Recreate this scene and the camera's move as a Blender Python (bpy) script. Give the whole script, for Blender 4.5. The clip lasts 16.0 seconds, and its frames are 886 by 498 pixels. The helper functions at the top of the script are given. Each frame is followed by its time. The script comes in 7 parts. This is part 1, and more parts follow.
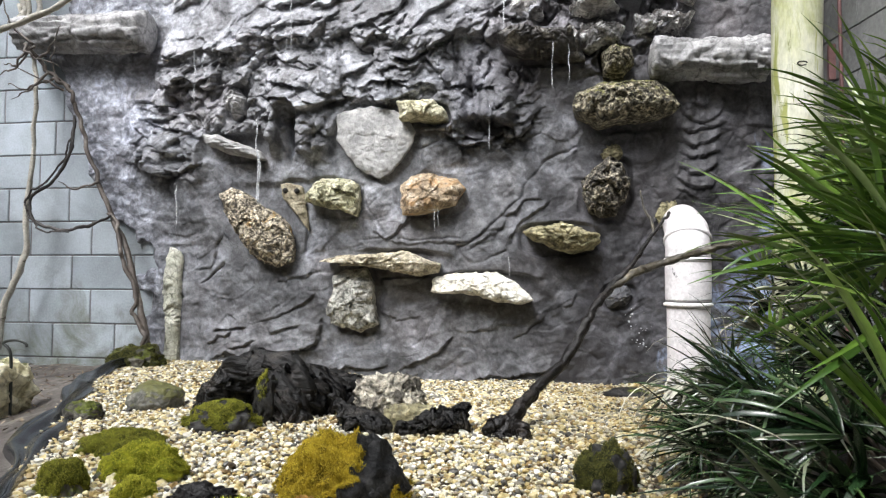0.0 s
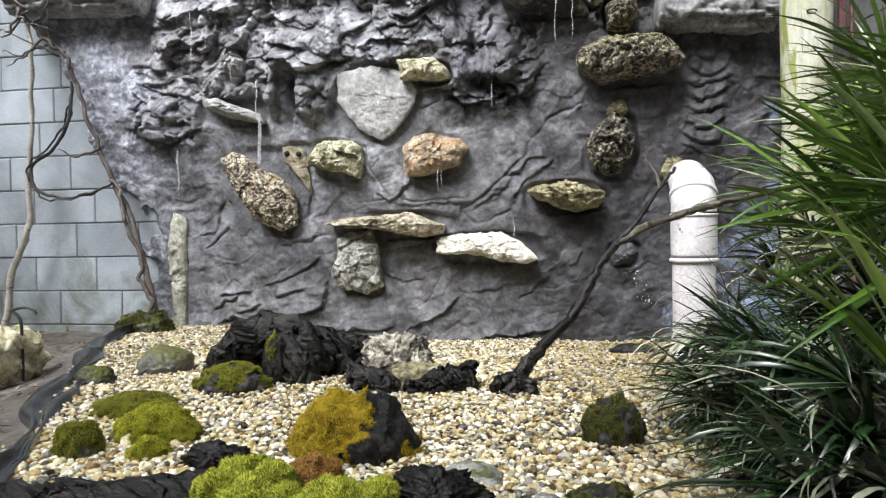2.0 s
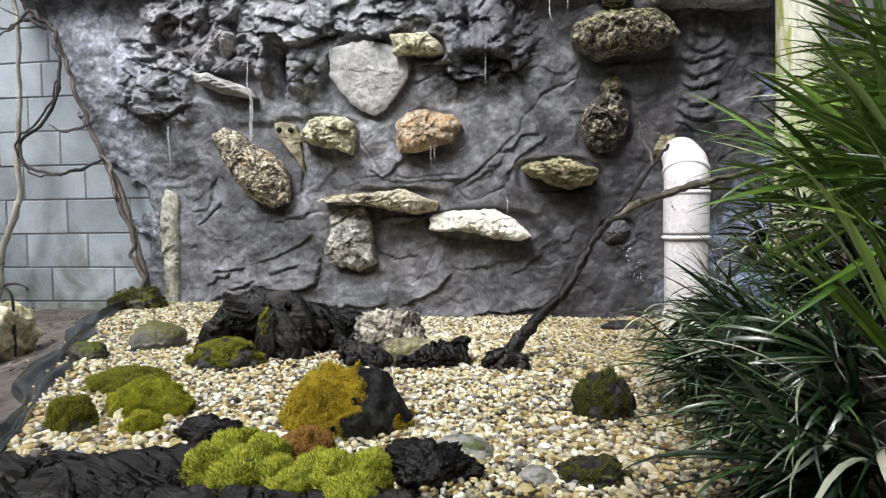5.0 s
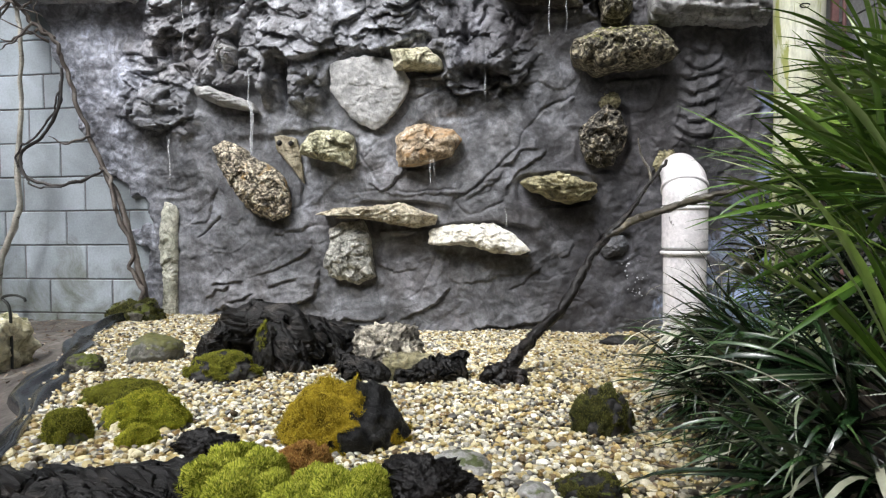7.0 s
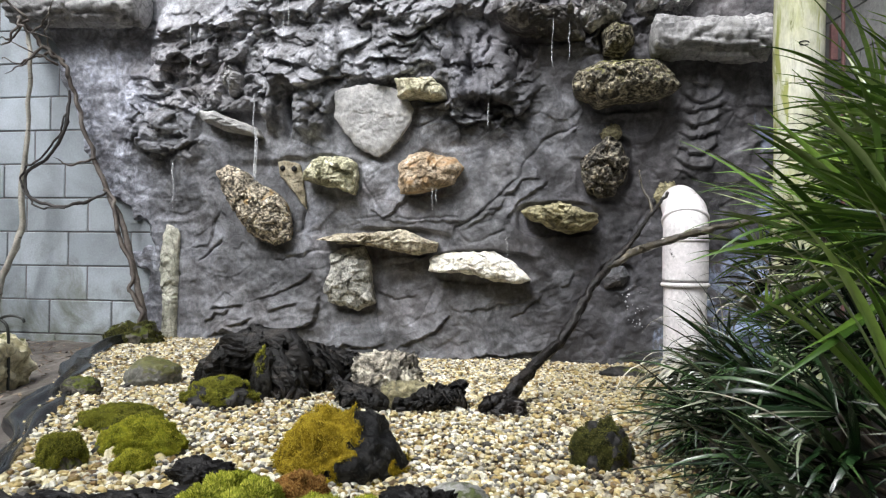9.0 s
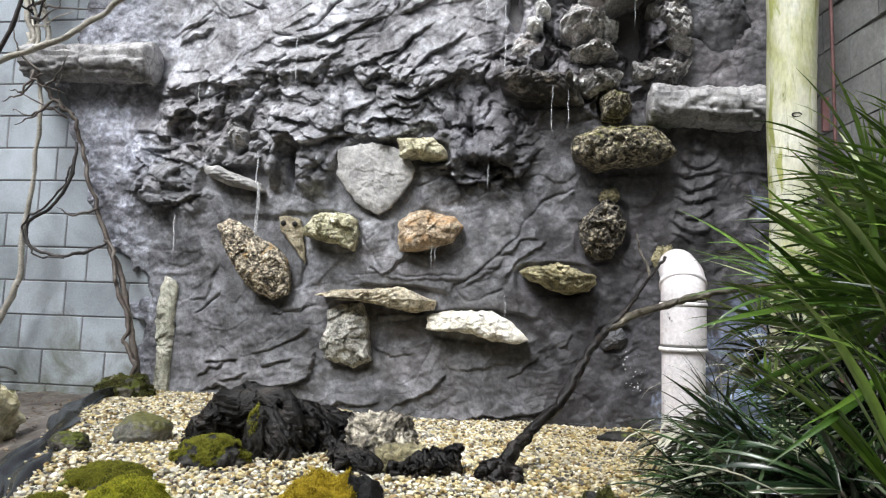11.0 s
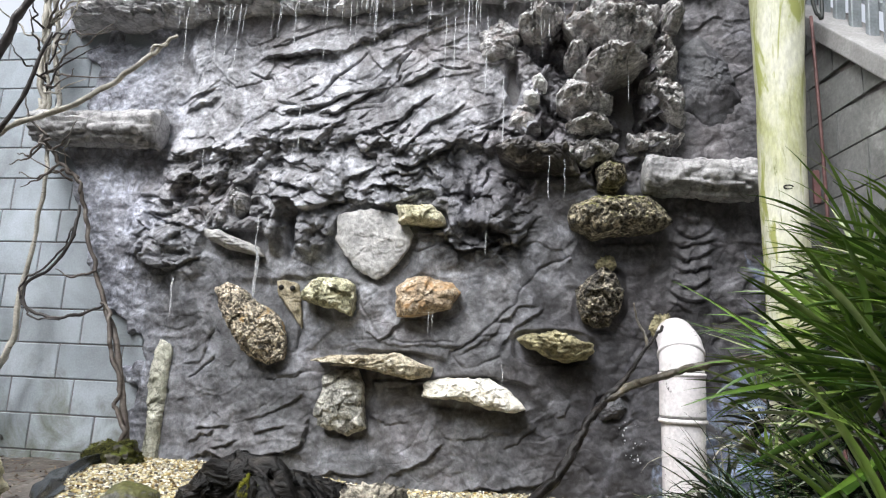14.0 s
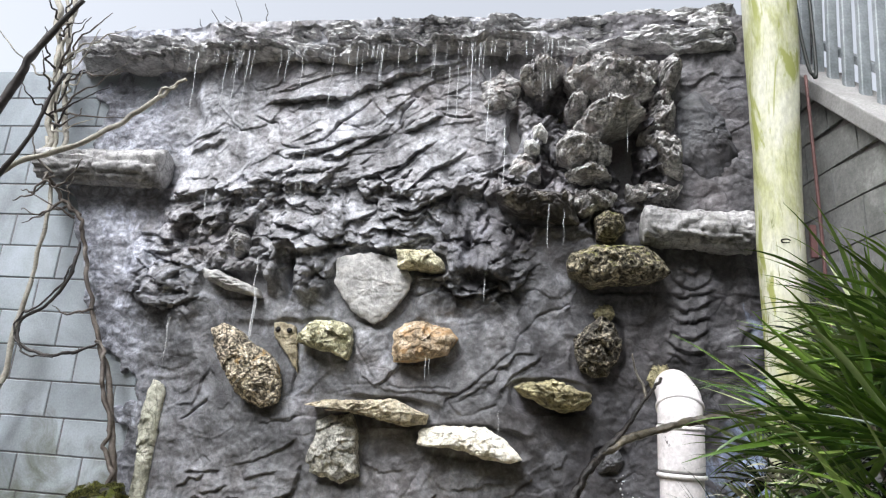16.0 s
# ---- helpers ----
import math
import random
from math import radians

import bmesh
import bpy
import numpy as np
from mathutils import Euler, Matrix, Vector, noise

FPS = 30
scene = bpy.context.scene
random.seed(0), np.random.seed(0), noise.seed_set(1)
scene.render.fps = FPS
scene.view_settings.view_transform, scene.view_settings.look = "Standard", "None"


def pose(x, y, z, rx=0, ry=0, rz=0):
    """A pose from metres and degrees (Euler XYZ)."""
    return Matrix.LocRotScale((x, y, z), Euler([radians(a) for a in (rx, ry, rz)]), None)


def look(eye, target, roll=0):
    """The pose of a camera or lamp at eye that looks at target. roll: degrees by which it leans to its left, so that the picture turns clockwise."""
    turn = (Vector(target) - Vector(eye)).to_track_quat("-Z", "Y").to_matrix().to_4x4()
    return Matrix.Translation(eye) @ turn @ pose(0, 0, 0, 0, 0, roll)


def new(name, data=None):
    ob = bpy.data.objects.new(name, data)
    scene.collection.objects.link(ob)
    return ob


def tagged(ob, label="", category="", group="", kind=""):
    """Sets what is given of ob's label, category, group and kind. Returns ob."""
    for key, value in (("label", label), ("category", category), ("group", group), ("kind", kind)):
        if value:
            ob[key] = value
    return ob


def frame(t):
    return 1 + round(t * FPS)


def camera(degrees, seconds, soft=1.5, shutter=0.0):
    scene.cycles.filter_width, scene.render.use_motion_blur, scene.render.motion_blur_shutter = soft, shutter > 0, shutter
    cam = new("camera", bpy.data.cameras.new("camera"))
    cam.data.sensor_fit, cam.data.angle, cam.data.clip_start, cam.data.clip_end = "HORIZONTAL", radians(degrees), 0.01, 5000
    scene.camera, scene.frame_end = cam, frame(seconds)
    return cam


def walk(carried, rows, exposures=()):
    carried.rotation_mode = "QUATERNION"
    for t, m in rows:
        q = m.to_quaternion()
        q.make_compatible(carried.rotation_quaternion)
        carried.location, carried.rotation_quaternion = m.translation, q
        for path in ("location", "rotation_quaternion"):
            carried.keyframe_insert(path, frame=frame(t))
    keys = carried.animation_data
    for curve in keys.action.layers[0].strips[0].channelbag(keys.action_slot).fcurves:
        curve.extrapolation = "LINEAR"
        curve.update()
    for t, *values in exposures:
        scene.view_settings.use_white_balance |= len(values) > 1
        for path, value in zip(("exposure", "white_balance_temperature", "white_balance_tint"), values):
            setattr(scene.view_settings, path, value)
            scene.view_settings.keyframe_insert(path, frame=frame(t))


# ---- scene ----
cam = camera(68.9, 16.0, soft=1.2)
PATH = [
    (0, (0.152, 0.498, 0.51), (-0.143, 2.475, 0.585), 0.2),
    (0.5, (0.153, 0.497, 0.508), (-0.142, 2.475, 0.562), -0.1),
    (1, (0.151, 0.502, 0.505), (-0.131, 2.482, 0.51), -0.7),
    (1.5, (0.149, 0.504, 0.501), (-0.149, 2.482, 0.483), -0.9),
    (2, (0.147, 0.505, 0.499), (-0.16, 2.481, 0.459), -0.9),
    (2.5, (0.15, 0.506, 0.496), (-0.155, 2.481, 0.427), -1.1),
    (3, (0.151, 0.507, 0.49), (-0.156, 2.48, 0.374), -1.2),
    (5.5, (0.152, 0.506, 0.493), (-0.135, 2.483, 0.394), -0.7),
    (6, (0.154, 0.506, 0.492), (-0.135, 2.483, 0.405), -0.7),
    (6.5, (0.151, 0.505, 0.494), (-0.135, 2.482, 0.416), -0.4),
    (7, (0.151, 0.504, 0.495), (-0.134, 2.482, 0.429), -0.4),
    (7.5, (0.151, 0.503, 0.495), (-0.135, 2.481, 0.436), -0.3),
    (8, (0.15, 0.503, 0.497), (-0.134, 2.482, 0.451), 0.1),
    (8.5, (0.148, 0.501, 0.499), (-0.135, 2.481, 0.482), 0.3),
    (9, (0.149, 0.501, 0.502), (-0.137, 2.48, 0.517), 0.6),
    (11.5, (0.143, 0.489, 0.525), (-0.136, 2.456, 0.753), 2.0),
    (12, (0.145, 0.49, 0.526), (-0.135, 2.452, 0.794), 2.1),
    (12.5, (0.147, 0.49, 0.525), (-0.136, 2.448, 0.818), 2.4),
    (13, (0.146, 0.488, 0.527), (-0.138, 2.442, 0.841), 2.5),
    (13.5, (0.146, 0.483, 0.53), (-0.132, 2.433, 0.873), 2.6),
    (14, (0.148, 0.479, 0.535), (-0.13, 2.424, 0.912), 2.5),
    (14.5, (0.147, 0.474, 0.539), (-0.132, 2.411, 0.956), 2.5),
    (15, (0.143, 0.471, 0.542), (-0.137, 2.4, 0.988), 2.7),
    (15.5, (0.137, 0.467, 0.545), (-0.137, 2.391, 1.018), 3.5),
    (16, (0.142, 0.469, 0.544), (-0.132, 2.384, 1.052), 3.8),
]
walk(cam, [(t, look(e, a, r)) for t, e, a, r in PATH], [(0.0, 0.29, 6250, 10.0), (1.5, 0.27, 6250, 10.0), (2.5, 0.22, 6250, 10.0), (5.3, 0.13, 6250, 10.0), (9.0, 0.11, 6250, 10.0), (11.5, 0.16, 6250, 10.0), (13.5, 0.23, 6250, 10.0), (16.0, 0.26, 6250, 10.0)])

# ---- light ----
world = bpy.data.worlds.new("overcast_sky")
scene.world = world
world.use_nodes = True
wn = world.node_tree
sky = wn.nodes.new("ShaderNodeTexSky")
sky.sky_type = 'NISHITA'
sky.sun_disc = False
sky.sun_elevation = radians(58)
sky.sun_rotation = radians(215)
sky.air_density, sky.dust_density, sky.ozone_density = 1.0, 6.0, 0.6
cloud = wn.nodes.new("ShaderNodeHueSaturation")
cloud.inputs["Saturation"].default_value = 0.22
cloud.inputs["Value"].default_value = 1.75
wn.nodes["Background"].inputs[1].default_value = 0.15
wn.links.new(sky.outputs[0], cloud.inputs["Color"])
wn.links.new(cloud.outputs[0], wn.nodes["Background"].inputs[0])
sun = new("sun", bpy.data.lights.new("sun", 'SUN'))
sun.data.energy, sun.data.angle, sun.data.color = 2.4, radians(22), (1.0, 0.99, 0.98)
sun.matrix_world = look((-2.0, -1.5, 5.5), (0, 3.2, 0))


# ---- small tools ----
def fract_hash(i, j, k, s):
    n = (i * 374761393 + j * 668265263 + k * 1274126177 + s * 961748941) & 0xffffffff
    n = ((n ^ (n >> 13)) * 1274126177) & 0xffffffff
    n = ((n ^ (n >> 15)) * 668265263) & 0xffffffff
    return ((n ^ (n >> 16)) & 0xffff) / 65535.0


def vn(x, y, z, s=0):
    """Smooth value noise in -1..1 on arrays."""
    x, y, z = np.broadcast_arrays(np.asarray(x, float), np.asarray(y, float), np.asarray(z, float))
    i, j, k = (np.floor(a).astype(np.int64) for a in (x, y, z))
    f, g, h = x - i, y - j, z - k
    f, g, h = (a * a * a * (a * (a * 6 - 15) + 10) for a in (f, g, h))
    out = 0
    for a in (0, 1):
        for b in (0, 1):
            for c in (0, 1):
                w = (f if a else 1 - f) * (g if b else 1 - g) * (h if c else 1 - h)
                out = out + w * fract_hash(i + a, j + b, k + c, s)
    return out * 2 - 1


def fbm(x, y, z, octaves=4, s=0, gain=0.5, ridge=False):
    total, amp, fr = 0, 1.0, 1.0
    for o in range(octaves):
        n = vn(np.asarray(x) * fr, np.asarray(y) * fr, np.asarray(z) * fr, s + o * 7)
        total = total + amp * ((1 - 2 * np.abs(n)) if ridge else n)
        amp, fr = amp * gain, fr * 2.03
    return total


def worley(x, z, s=0):
    """Distance to the nearest and second seed of a jittered grid, and the cell's own number."""
    i, j = np.floor(x).astype(np.int64), np.floor(z).astype(np.int64)
    f1, f2, cid = np.full(x.shape, 9.0), np.full(x.shape, 9.0), np.zeros(x.shape)
    for a in (-1, 0, 1):
        for b in (-1, 0, 1):
            px = i + a + fract_hash(i + a, j + b, 0, s)
            pz = j + b + fract_hash(i + a, j + b, 1, s)
            d = np.hypot(px - x, pz - z)
            near = d < f1
            f2 = np.where(near, f1, np.minimum(f2, d))
            cid = np.where(near, fract_hash(i + a, j + b, 2, s), cid)
            f1 = np.where(near, d, f1)
    return f1, f2, cid


def facets(x, z, s, lift=1.0, tilt=1.0):
    """Broken planes: every cell is a flat piece with its own lift and tilt. Also the distance to its border."""
    i, j = np.floor(x).astype(np.int64), np.floor(z).astype(np.int64)
    f1, f2, out = np.full(x.shape, 9.0), np.full(x.shape, 9.0), np.zeros(x.shape)
    for a in (-1, 0, 1):
        for b in (-1, 0, 1):
            ox = i + a + fract_hash(i + a, j + b, 0, s) - x
            oz = j + b + fract_hash(i + a, j + b, 1, s) - z
            d = np.hypot(ox, oz)
            near = d < f1
            f2 = np.where(near, f1, np.minimum(f2, d))
            p = lift * (fract_hash(i + a, j + b, 2, s) - 0.5) + tilt * (ox * (fract_hash(i + a, j + b, 3, s) - 0.5) + oz * (fract_hash(i + a, j + b, 4, s) - 0.35))
            out = np.where(near, p, out)
            f1 = np.where(near, d, f1)
    return out, f2 - f1


def step(a, b, v):
    t = np.clip((np.asarray(v, float) - a) / (b - a), 0, 1)
    return t * t * (3 - 2 * t)


def raw_mesh(name, verts, faces, material, smooth=True):
    me = bpy.data.meshes.new(name)
    verts, faces = np.asarray(verts, np.float32), np.asarray(faces, np.int32)
    n, w = faces.shape
    me.vertices.add(len(verts)), me.loops.add(n * w), me.polygons.add(n)
    me.vertices.foreach_set("co", verts.ravel())
    me.loops.foreach_set("vertex_index", faces.ravel())
    me.polygons.foreach_set("loop_start", np.arange(0, n * w, w, dtype=np.int32))
    me.polygons.foreach_set("use_smooth", np.full(n, smooth))
    me.update(calc_edges=True)
    me.validate()
    me.materials.append(material)
    return me


def grid_faces(nu, nv, close_u=False):
    u = np.arange(nu if close_u else nu - 1)
    v = np.arange(nv - 1)
    uu, vv = np.meshgrid(u, v, indexing="ij")
    u2 = (uu + 1) % nu
    return np.stack([uu * nv + vv, u2 * nv + vv, u2 * nv + vv + 1, uu * nv + vv + 1], -1).reshape(-1, 4)


def thing(name, label, category, at=(0, 0, 0), group="", kind=""):
    ob = new(name)
    ob.location = at
    ob.empty_display_size = 0.1
    return tagged(ob, label, category, group, kind)


def part(name, me, parent, label="", m=None):
    ob = new(name, me)
    ob.parent = parent
    if m is not None:
        ob.matrix_basis = m
    if label:
        tagged(ob, label)
    return ob


def bm_mesh(bm, name, material, smooth=False):
    me = bpy.data.meshes.new(name)
    bmesh.ops.recalc_face_normals(bm, faces=bm.faces)
    bm.to_mesh(me)
    bm.free()
    me.materials.append(material)
    for p in me.polygons:
        p.use_smooth = smooth
    return me


def box_mesh(name, sx, sy, sz, material, bevel=0.004, segments=2):
    bm = bmesh.new()
    bmesh.ops.create_cube(bm, size=1, matrix=Matrix.Diagonal((sx, sy, sz, 1)))
    if bevel:
        bmesh.ops.bevel(bm, geom=bm.edges[:], offset=bevel, segments=segments, affect='EDGES', profile=0.6)
    return bm_mesh(bm, name, material)


def spline(points, n):
    """Catmull-Rom through a few points, n samples."""
    p = np.asarray(points, float)
    p = np.vstack([2 * p[0] - p[1], p, 2 * p[-1] - p[-2]])
    t = np.linspace(0, len(p) - 3 - 1e-6, n)
    i = t.astype(int)
    f = (t - i)[:, None]
    a, b, c, d = p[i], p[i + 1], p[i + 2], p[i + 3]
    return 0.5 * (2 * b + (c - a) * f + (2 * a - 5 * b + 4 * c - d) * f ** 2 + (3 * b - a - 3 * c + d) * f ** 3)


def tube(name, points, radii, material, n=40, sides=10, rough=0.15, seed=0, knots=0.0, wobble=0.0, grain=0.0):
    """A bent, tapering, uneven stem."""
    c = spline(points, n)
    if wobble:
        s = np.arange(n) * 0.35
        c = c + wobble * np.stack([vn(s, 0.5, k + 3.3, seed + 11) for k in range(3)], -1)
    r = np.interp(np.linspace(0, 1, n), np.linspace(0, 1, len(radii)), radii)
    t = np.gradient(c, axis=0)
    t /= np.linalg.norm(t, axis=1)[:, None]
    up = np.array([0.31, 0.9, 0.2])
    a = np.cross(t, up)
    a /= np.linalg.norm(a, axis=1)[:, None]
    b = np.cross(t, a)
    th = np.linspace(0, 2 * np.pi, sides, endpoint=False)
    length = np.concatenate([[0], np.cumsum(np.linalg.norm(np.diff(c, axis=0), axis=1))])
    rr = np.empty((n, sides))
    for k in range(sides):
        q = length / max(r.mean(), 1e-4)
        rr[:, k] = r * (1 + rough * fbm(np.cos(th[k]) * 2.3, np.sin(th[k]) * 2.3, q * 0.22, 4, seed, 0.6))
        if grain:
            rr[:, k] += r * grain * fbm(np.cos(th[k]) * 4.5, np.sin(th[k]) * 4.5, q * 0.16, 4, seed + 21, 0.6, True)
        if knots:
            rr[:, k] += r * knots * np.maximum(0, vn(q * 0.3, 1.7, np.cos(th[k]), seed + 5)) ** 2
    v = c[:, None] + rr[..., None] * (np.cos(th)[None, :, None] * a[:, None] + np.sin(th)[None, :, None] * b[:, None])
    v = np.transpose(v, (1, 0, 2)).reshape(-1, 3)
    f = grid_faces(sides, n, True)
    v = np.vstack([v, c[:1], c[-1:]])
    caps = []
    for k in range(sides):
        k2 = (k + 1) % sides
        caps.append((k * n, k2 * n, sides * n, sides * n))
        caps.append((k2 * n + n - 1, k * n + n - 1, sides * n + 1, sides * n + 1))
    bm = bmesh.new()
    vs = [bm.verts.new(p) for p in v]
    for q in f:
        bm.faces.new([vs[x] for x in q])
    for q in caps:
        bm.faces.new([vs[x] for x in q[:3]])
    return bm_mesh(bm, name, material, True)


def ico(sub):
    bm = bmesh.new()
    bmesh.ops.create_icosphere(bm, subdivisions=sub, radius=1.0)
    v = np.array([p.co[:] for p in bm.verts])
    f = np.array([[p.index for p in q.verts] for q in bm.faces])
    bm.free()
    return v, f


ICO = {k: ico(k) for k in (1, 2, 4, 5, 6)}


def rock_mesh(name, size, seed, material, cuts=9, rough=0.12, grain=6.0, detail=4, sharp=0.72, boxy=0.0, level=5, chips=40, layers=0.0):
    """A stone: a ball cut by flat faces, roughened at several scales."""
    v, f = ICO[level]
    v = v.copy()
    rng = np.random.RandomState(seed)
    if boxy:
        q = np.abs(v) ** (2 + boxy * 8)
        v = v / (q.sum(1) ** (1 / (2 + boxy * 8)))[:, None]
    for _ in range(cuts):
        d = rng.normal(size=3)
        d /= np.linalg.norm(d)
        off = sharp + rng.rand() * 0.25
        over = v @ d - off
        v = v - np.outer(np.maximum(over, 0) * 0.97, d)
    for _ in range(chips):
        d = rng.normal(size=3)
        d /= np.linalg.norm(d)
        reach = v @ d
        v = v - np.outer(np.maximum(reach - reach.max() * (0.90 + 0.07 * rng.rand()), 0) * 0.95, d)
    s = np.asarray(size, float)
    q = v * s / s.mean()
    n1 = fbm(q[:, 0] * 1.6, q[:, 1] * 1.6, q[:, 2] * 1.6, 2, seed)
    n2 = fbm(q[:, 0] * grain, q[:, 1] * grain, q[:, 2] * grain, detail, seed + 3, 0.55)
    n3 = fbm(q[:, 0] * grain * 2.2, q[:, 1] * grain * 2.2, q[:, 2] * grain * 2.2, 3, seed + 13, 0.55, True)
    v = v * (1 + rough * (0.7 * n1 + 0.4 * n2 + 0.22 * n3))[:, None]
    if layers:
        bed = vn(q[:, 0] * 0.7, 0.3, q[:, 2] * 9 / max(q[:, 2].max(), 0.2) * 0.35, seed + 21)
        v[:, :2] *= (1 + layers * np.sign(bed) * np.abs(bed) ** 0.5)[:, None]
    return raw_mesh(name, v * s, f, material)


# ---- materials ----
def material(name):
    m = bpy.data.materials.new(name)
    m.use_nodes = True
    return m, m.node_tree.nodes, m.node_tree.links, m.node_tree.nodes["Principled BSDF"]


def ramp(nodes, links, source, stops):
    r = nodes.new("ShaderNodeValToRGB")
    e = r.color_ramp.elements
    while len(e) < len(stops):
        e.new(0.5)
    for x, (p, c) in zip(e, stops):
        x.position, x.color = p, (*c, 1)
    links.new(source, r.inputs[0])
    return r.outputs[0]


def noise_node(nodes, links, vec, scale, detail=6, rough=0.6, distortion=0.0):
    n = nodes.new("ShaderNodeTexNoise")
    n.inputs["Scale"].default_value = scale
    n.inputs["Detail"].default_value = detail
    n.inputs["Roughness"].default_value = rough
    n.inputs["Distortion"].default_value = distortion
    links.new(vec, n.inputs["Vector"])
    return n.outputs["Fac"]


def mix(nodes, links, fac, a, b, kind='MIX'):
    n = nodes.new("ShaderNodeMix")
    n.data_type, n.blend_type = 'RGBA', kind
    for sock, val in ((n.inputs[0], fac), (n.inputs[6], a), (n.inputs[7], b)):
        if isinstance(val, (int, float)):
            sock.default_value = val
        elif isinstance(val, tuple):
            sock.default_value = (*val, 1)
        else:
            links.new(val, sock)
    return n.outputs[2]


def math_node(nodes, links, op, a, b=0.5):
    n = nodes.new("ShaderNodeMath")
    n.operation = op
    for sock, val in ((n.inputs[0], a), (n.inputs[1], b)):
        if isinstance(val, (int, float)):
            sock.default_value = val
        else:
            links.new(val, sock)
    return n.outputs[0]


def bump(nodes, links, bsdf, height, strength=0.5, distance=0.01):
    b = nodes.new("ShaderNodeBump")
    b.inputs["Strength"].default_value = strength
    b.inputs["Distance"].default_value = distance
    links.new(height, b.inputs["Height"])
    links.new(b.outputs[0], bsdf.inputs["Normal"])


def stone_material(name, dark, mid, light, scale=6.0, fine=60.0, gloss=0.6, moss=None, moss_at=0.6, relief=0.01, tint=None, speckle=0.5, cracked=0.5, grains=0.0):
    m, n, l, p = material(name)
    co = n.new("ShaderNodeTexCoord").outputs["Object"]
    big = noise_node(n, l, co, scale, 8, 0.65, 0.4)
    small = noise_node(n, l, co, fine, 5, 0.7)
    col = ramp(n, l, big, [(0.30, dark), (0.5, mid), (0.70, light)])
    speck = ramp(n, l, small, [(0.34, (0.22, 0.22, 0.22)), (0.5, (1, 1, 1)), (0.68, (1.5, 1.48, 1.44))])
    col = mix(n, l, speckle, col, speck, 'MULTIPLY')
    warp = n.new("ShaderNodeTexNoise")
    warp.inputs["Scale"].default_value = scale * 0.8
    l.new(co, warp.inputs["Vector"])
    moved = n.new("ShaderNodeVectorMath")
    moved.operation = 'MULTIPLY_ADD'
    moved.inputs[1].default_value = (0.12, 0.12, 0.12)
    l.new(warp.outputs["Color"], moved.inputs[0])
    l.new(co, moved.inputs[2])
    vor = n.new("ShaderNodeTexVoronoi")
    vor.feature = 'DISTANCE_TO_EDGE'
    vor.inputs["Scale"].default_value = scale * 1.1
    l.new(moved.outputs[0], vor.inputs["Vector"])
    crack = ramp(n, l, vor.outputs["Distance"], [(0.0, (0.25, 0.24, 0.23)), (0.05, (1, 1, 1))])
    col = mix(n, l, cracked, col, crack, 'MULTIPLY')
    pebbly = None
    if grains:
        cell = n.new("ShaderNodeTexVoronoi")
        cell.inputs["Scale"].default_value = grains
        l.new(moved.outputs[0], cell.inputs["Vector"])
        pebbly = ramp(n, l, cell.outputs["Distance"], [(0.20, (1.35, 1.32, 1.28)), (0.50, (0.95, 0.94, 0.92)), (0.74, (0.10, 0.09, 0.08))])
        col = mix(n, l, 0.9, col, pebbly, 'MULTIPLY')
    if tint:
        patch = ramp(n, l, noise_node(n, l, co, scale * 0.7, 4, 0.6, 1.0), [(0.5, (0, 0, 0)), (0.62, (1, 1, 1))])
        col = mix(n, l, patch, col, tint)
    if moss:
        geo = n.new("ShaderNodeNewGeometry")
        sep = n.new("ShaderNodeSeparateXYZ")
        l.new(geo.outputs["Normal"], sep.inputs[0])
        cover = math_node(n, l, 'ADD', math_node(n, l, 'MULTIPLY', sep.outputs[2], 0.28), noise_node(n, l, co, scale * 1.3, 6, 0.7))
        cover = ramp(n, l, cover, [(moss_at, (0, 0, 0)), (moss_at + 0.1, (1, 1, 1))])
        green = ramp(n, l, small, [(0.3, tuple(c * 0.4 for c in moss)), (0.7, moss)])
        col = mix(n, l, cover, col, green)
    l.new(col, p.inputs["Base Color"])
    p.inputs["Roughness"].default_value = gloss
    h = math_node(n, l, 'ADD', math_node(n, l, 'MULTIPLY', big, 1.0), math_node(n, l, 'MULTIPLY', small, 0.5))
    h = math_node(n, l, 'ADD', h, math_node(n, l, 'MULTIPLY', crack, 0.25 * cracked))
    if pebbly:
        h = math_node(n, l, 'ADD', h, math_node(n, l, 'MULTIPLY', pebbly, 0.8))
    bump(n, l, p, h, 0.7, relief)
    return m


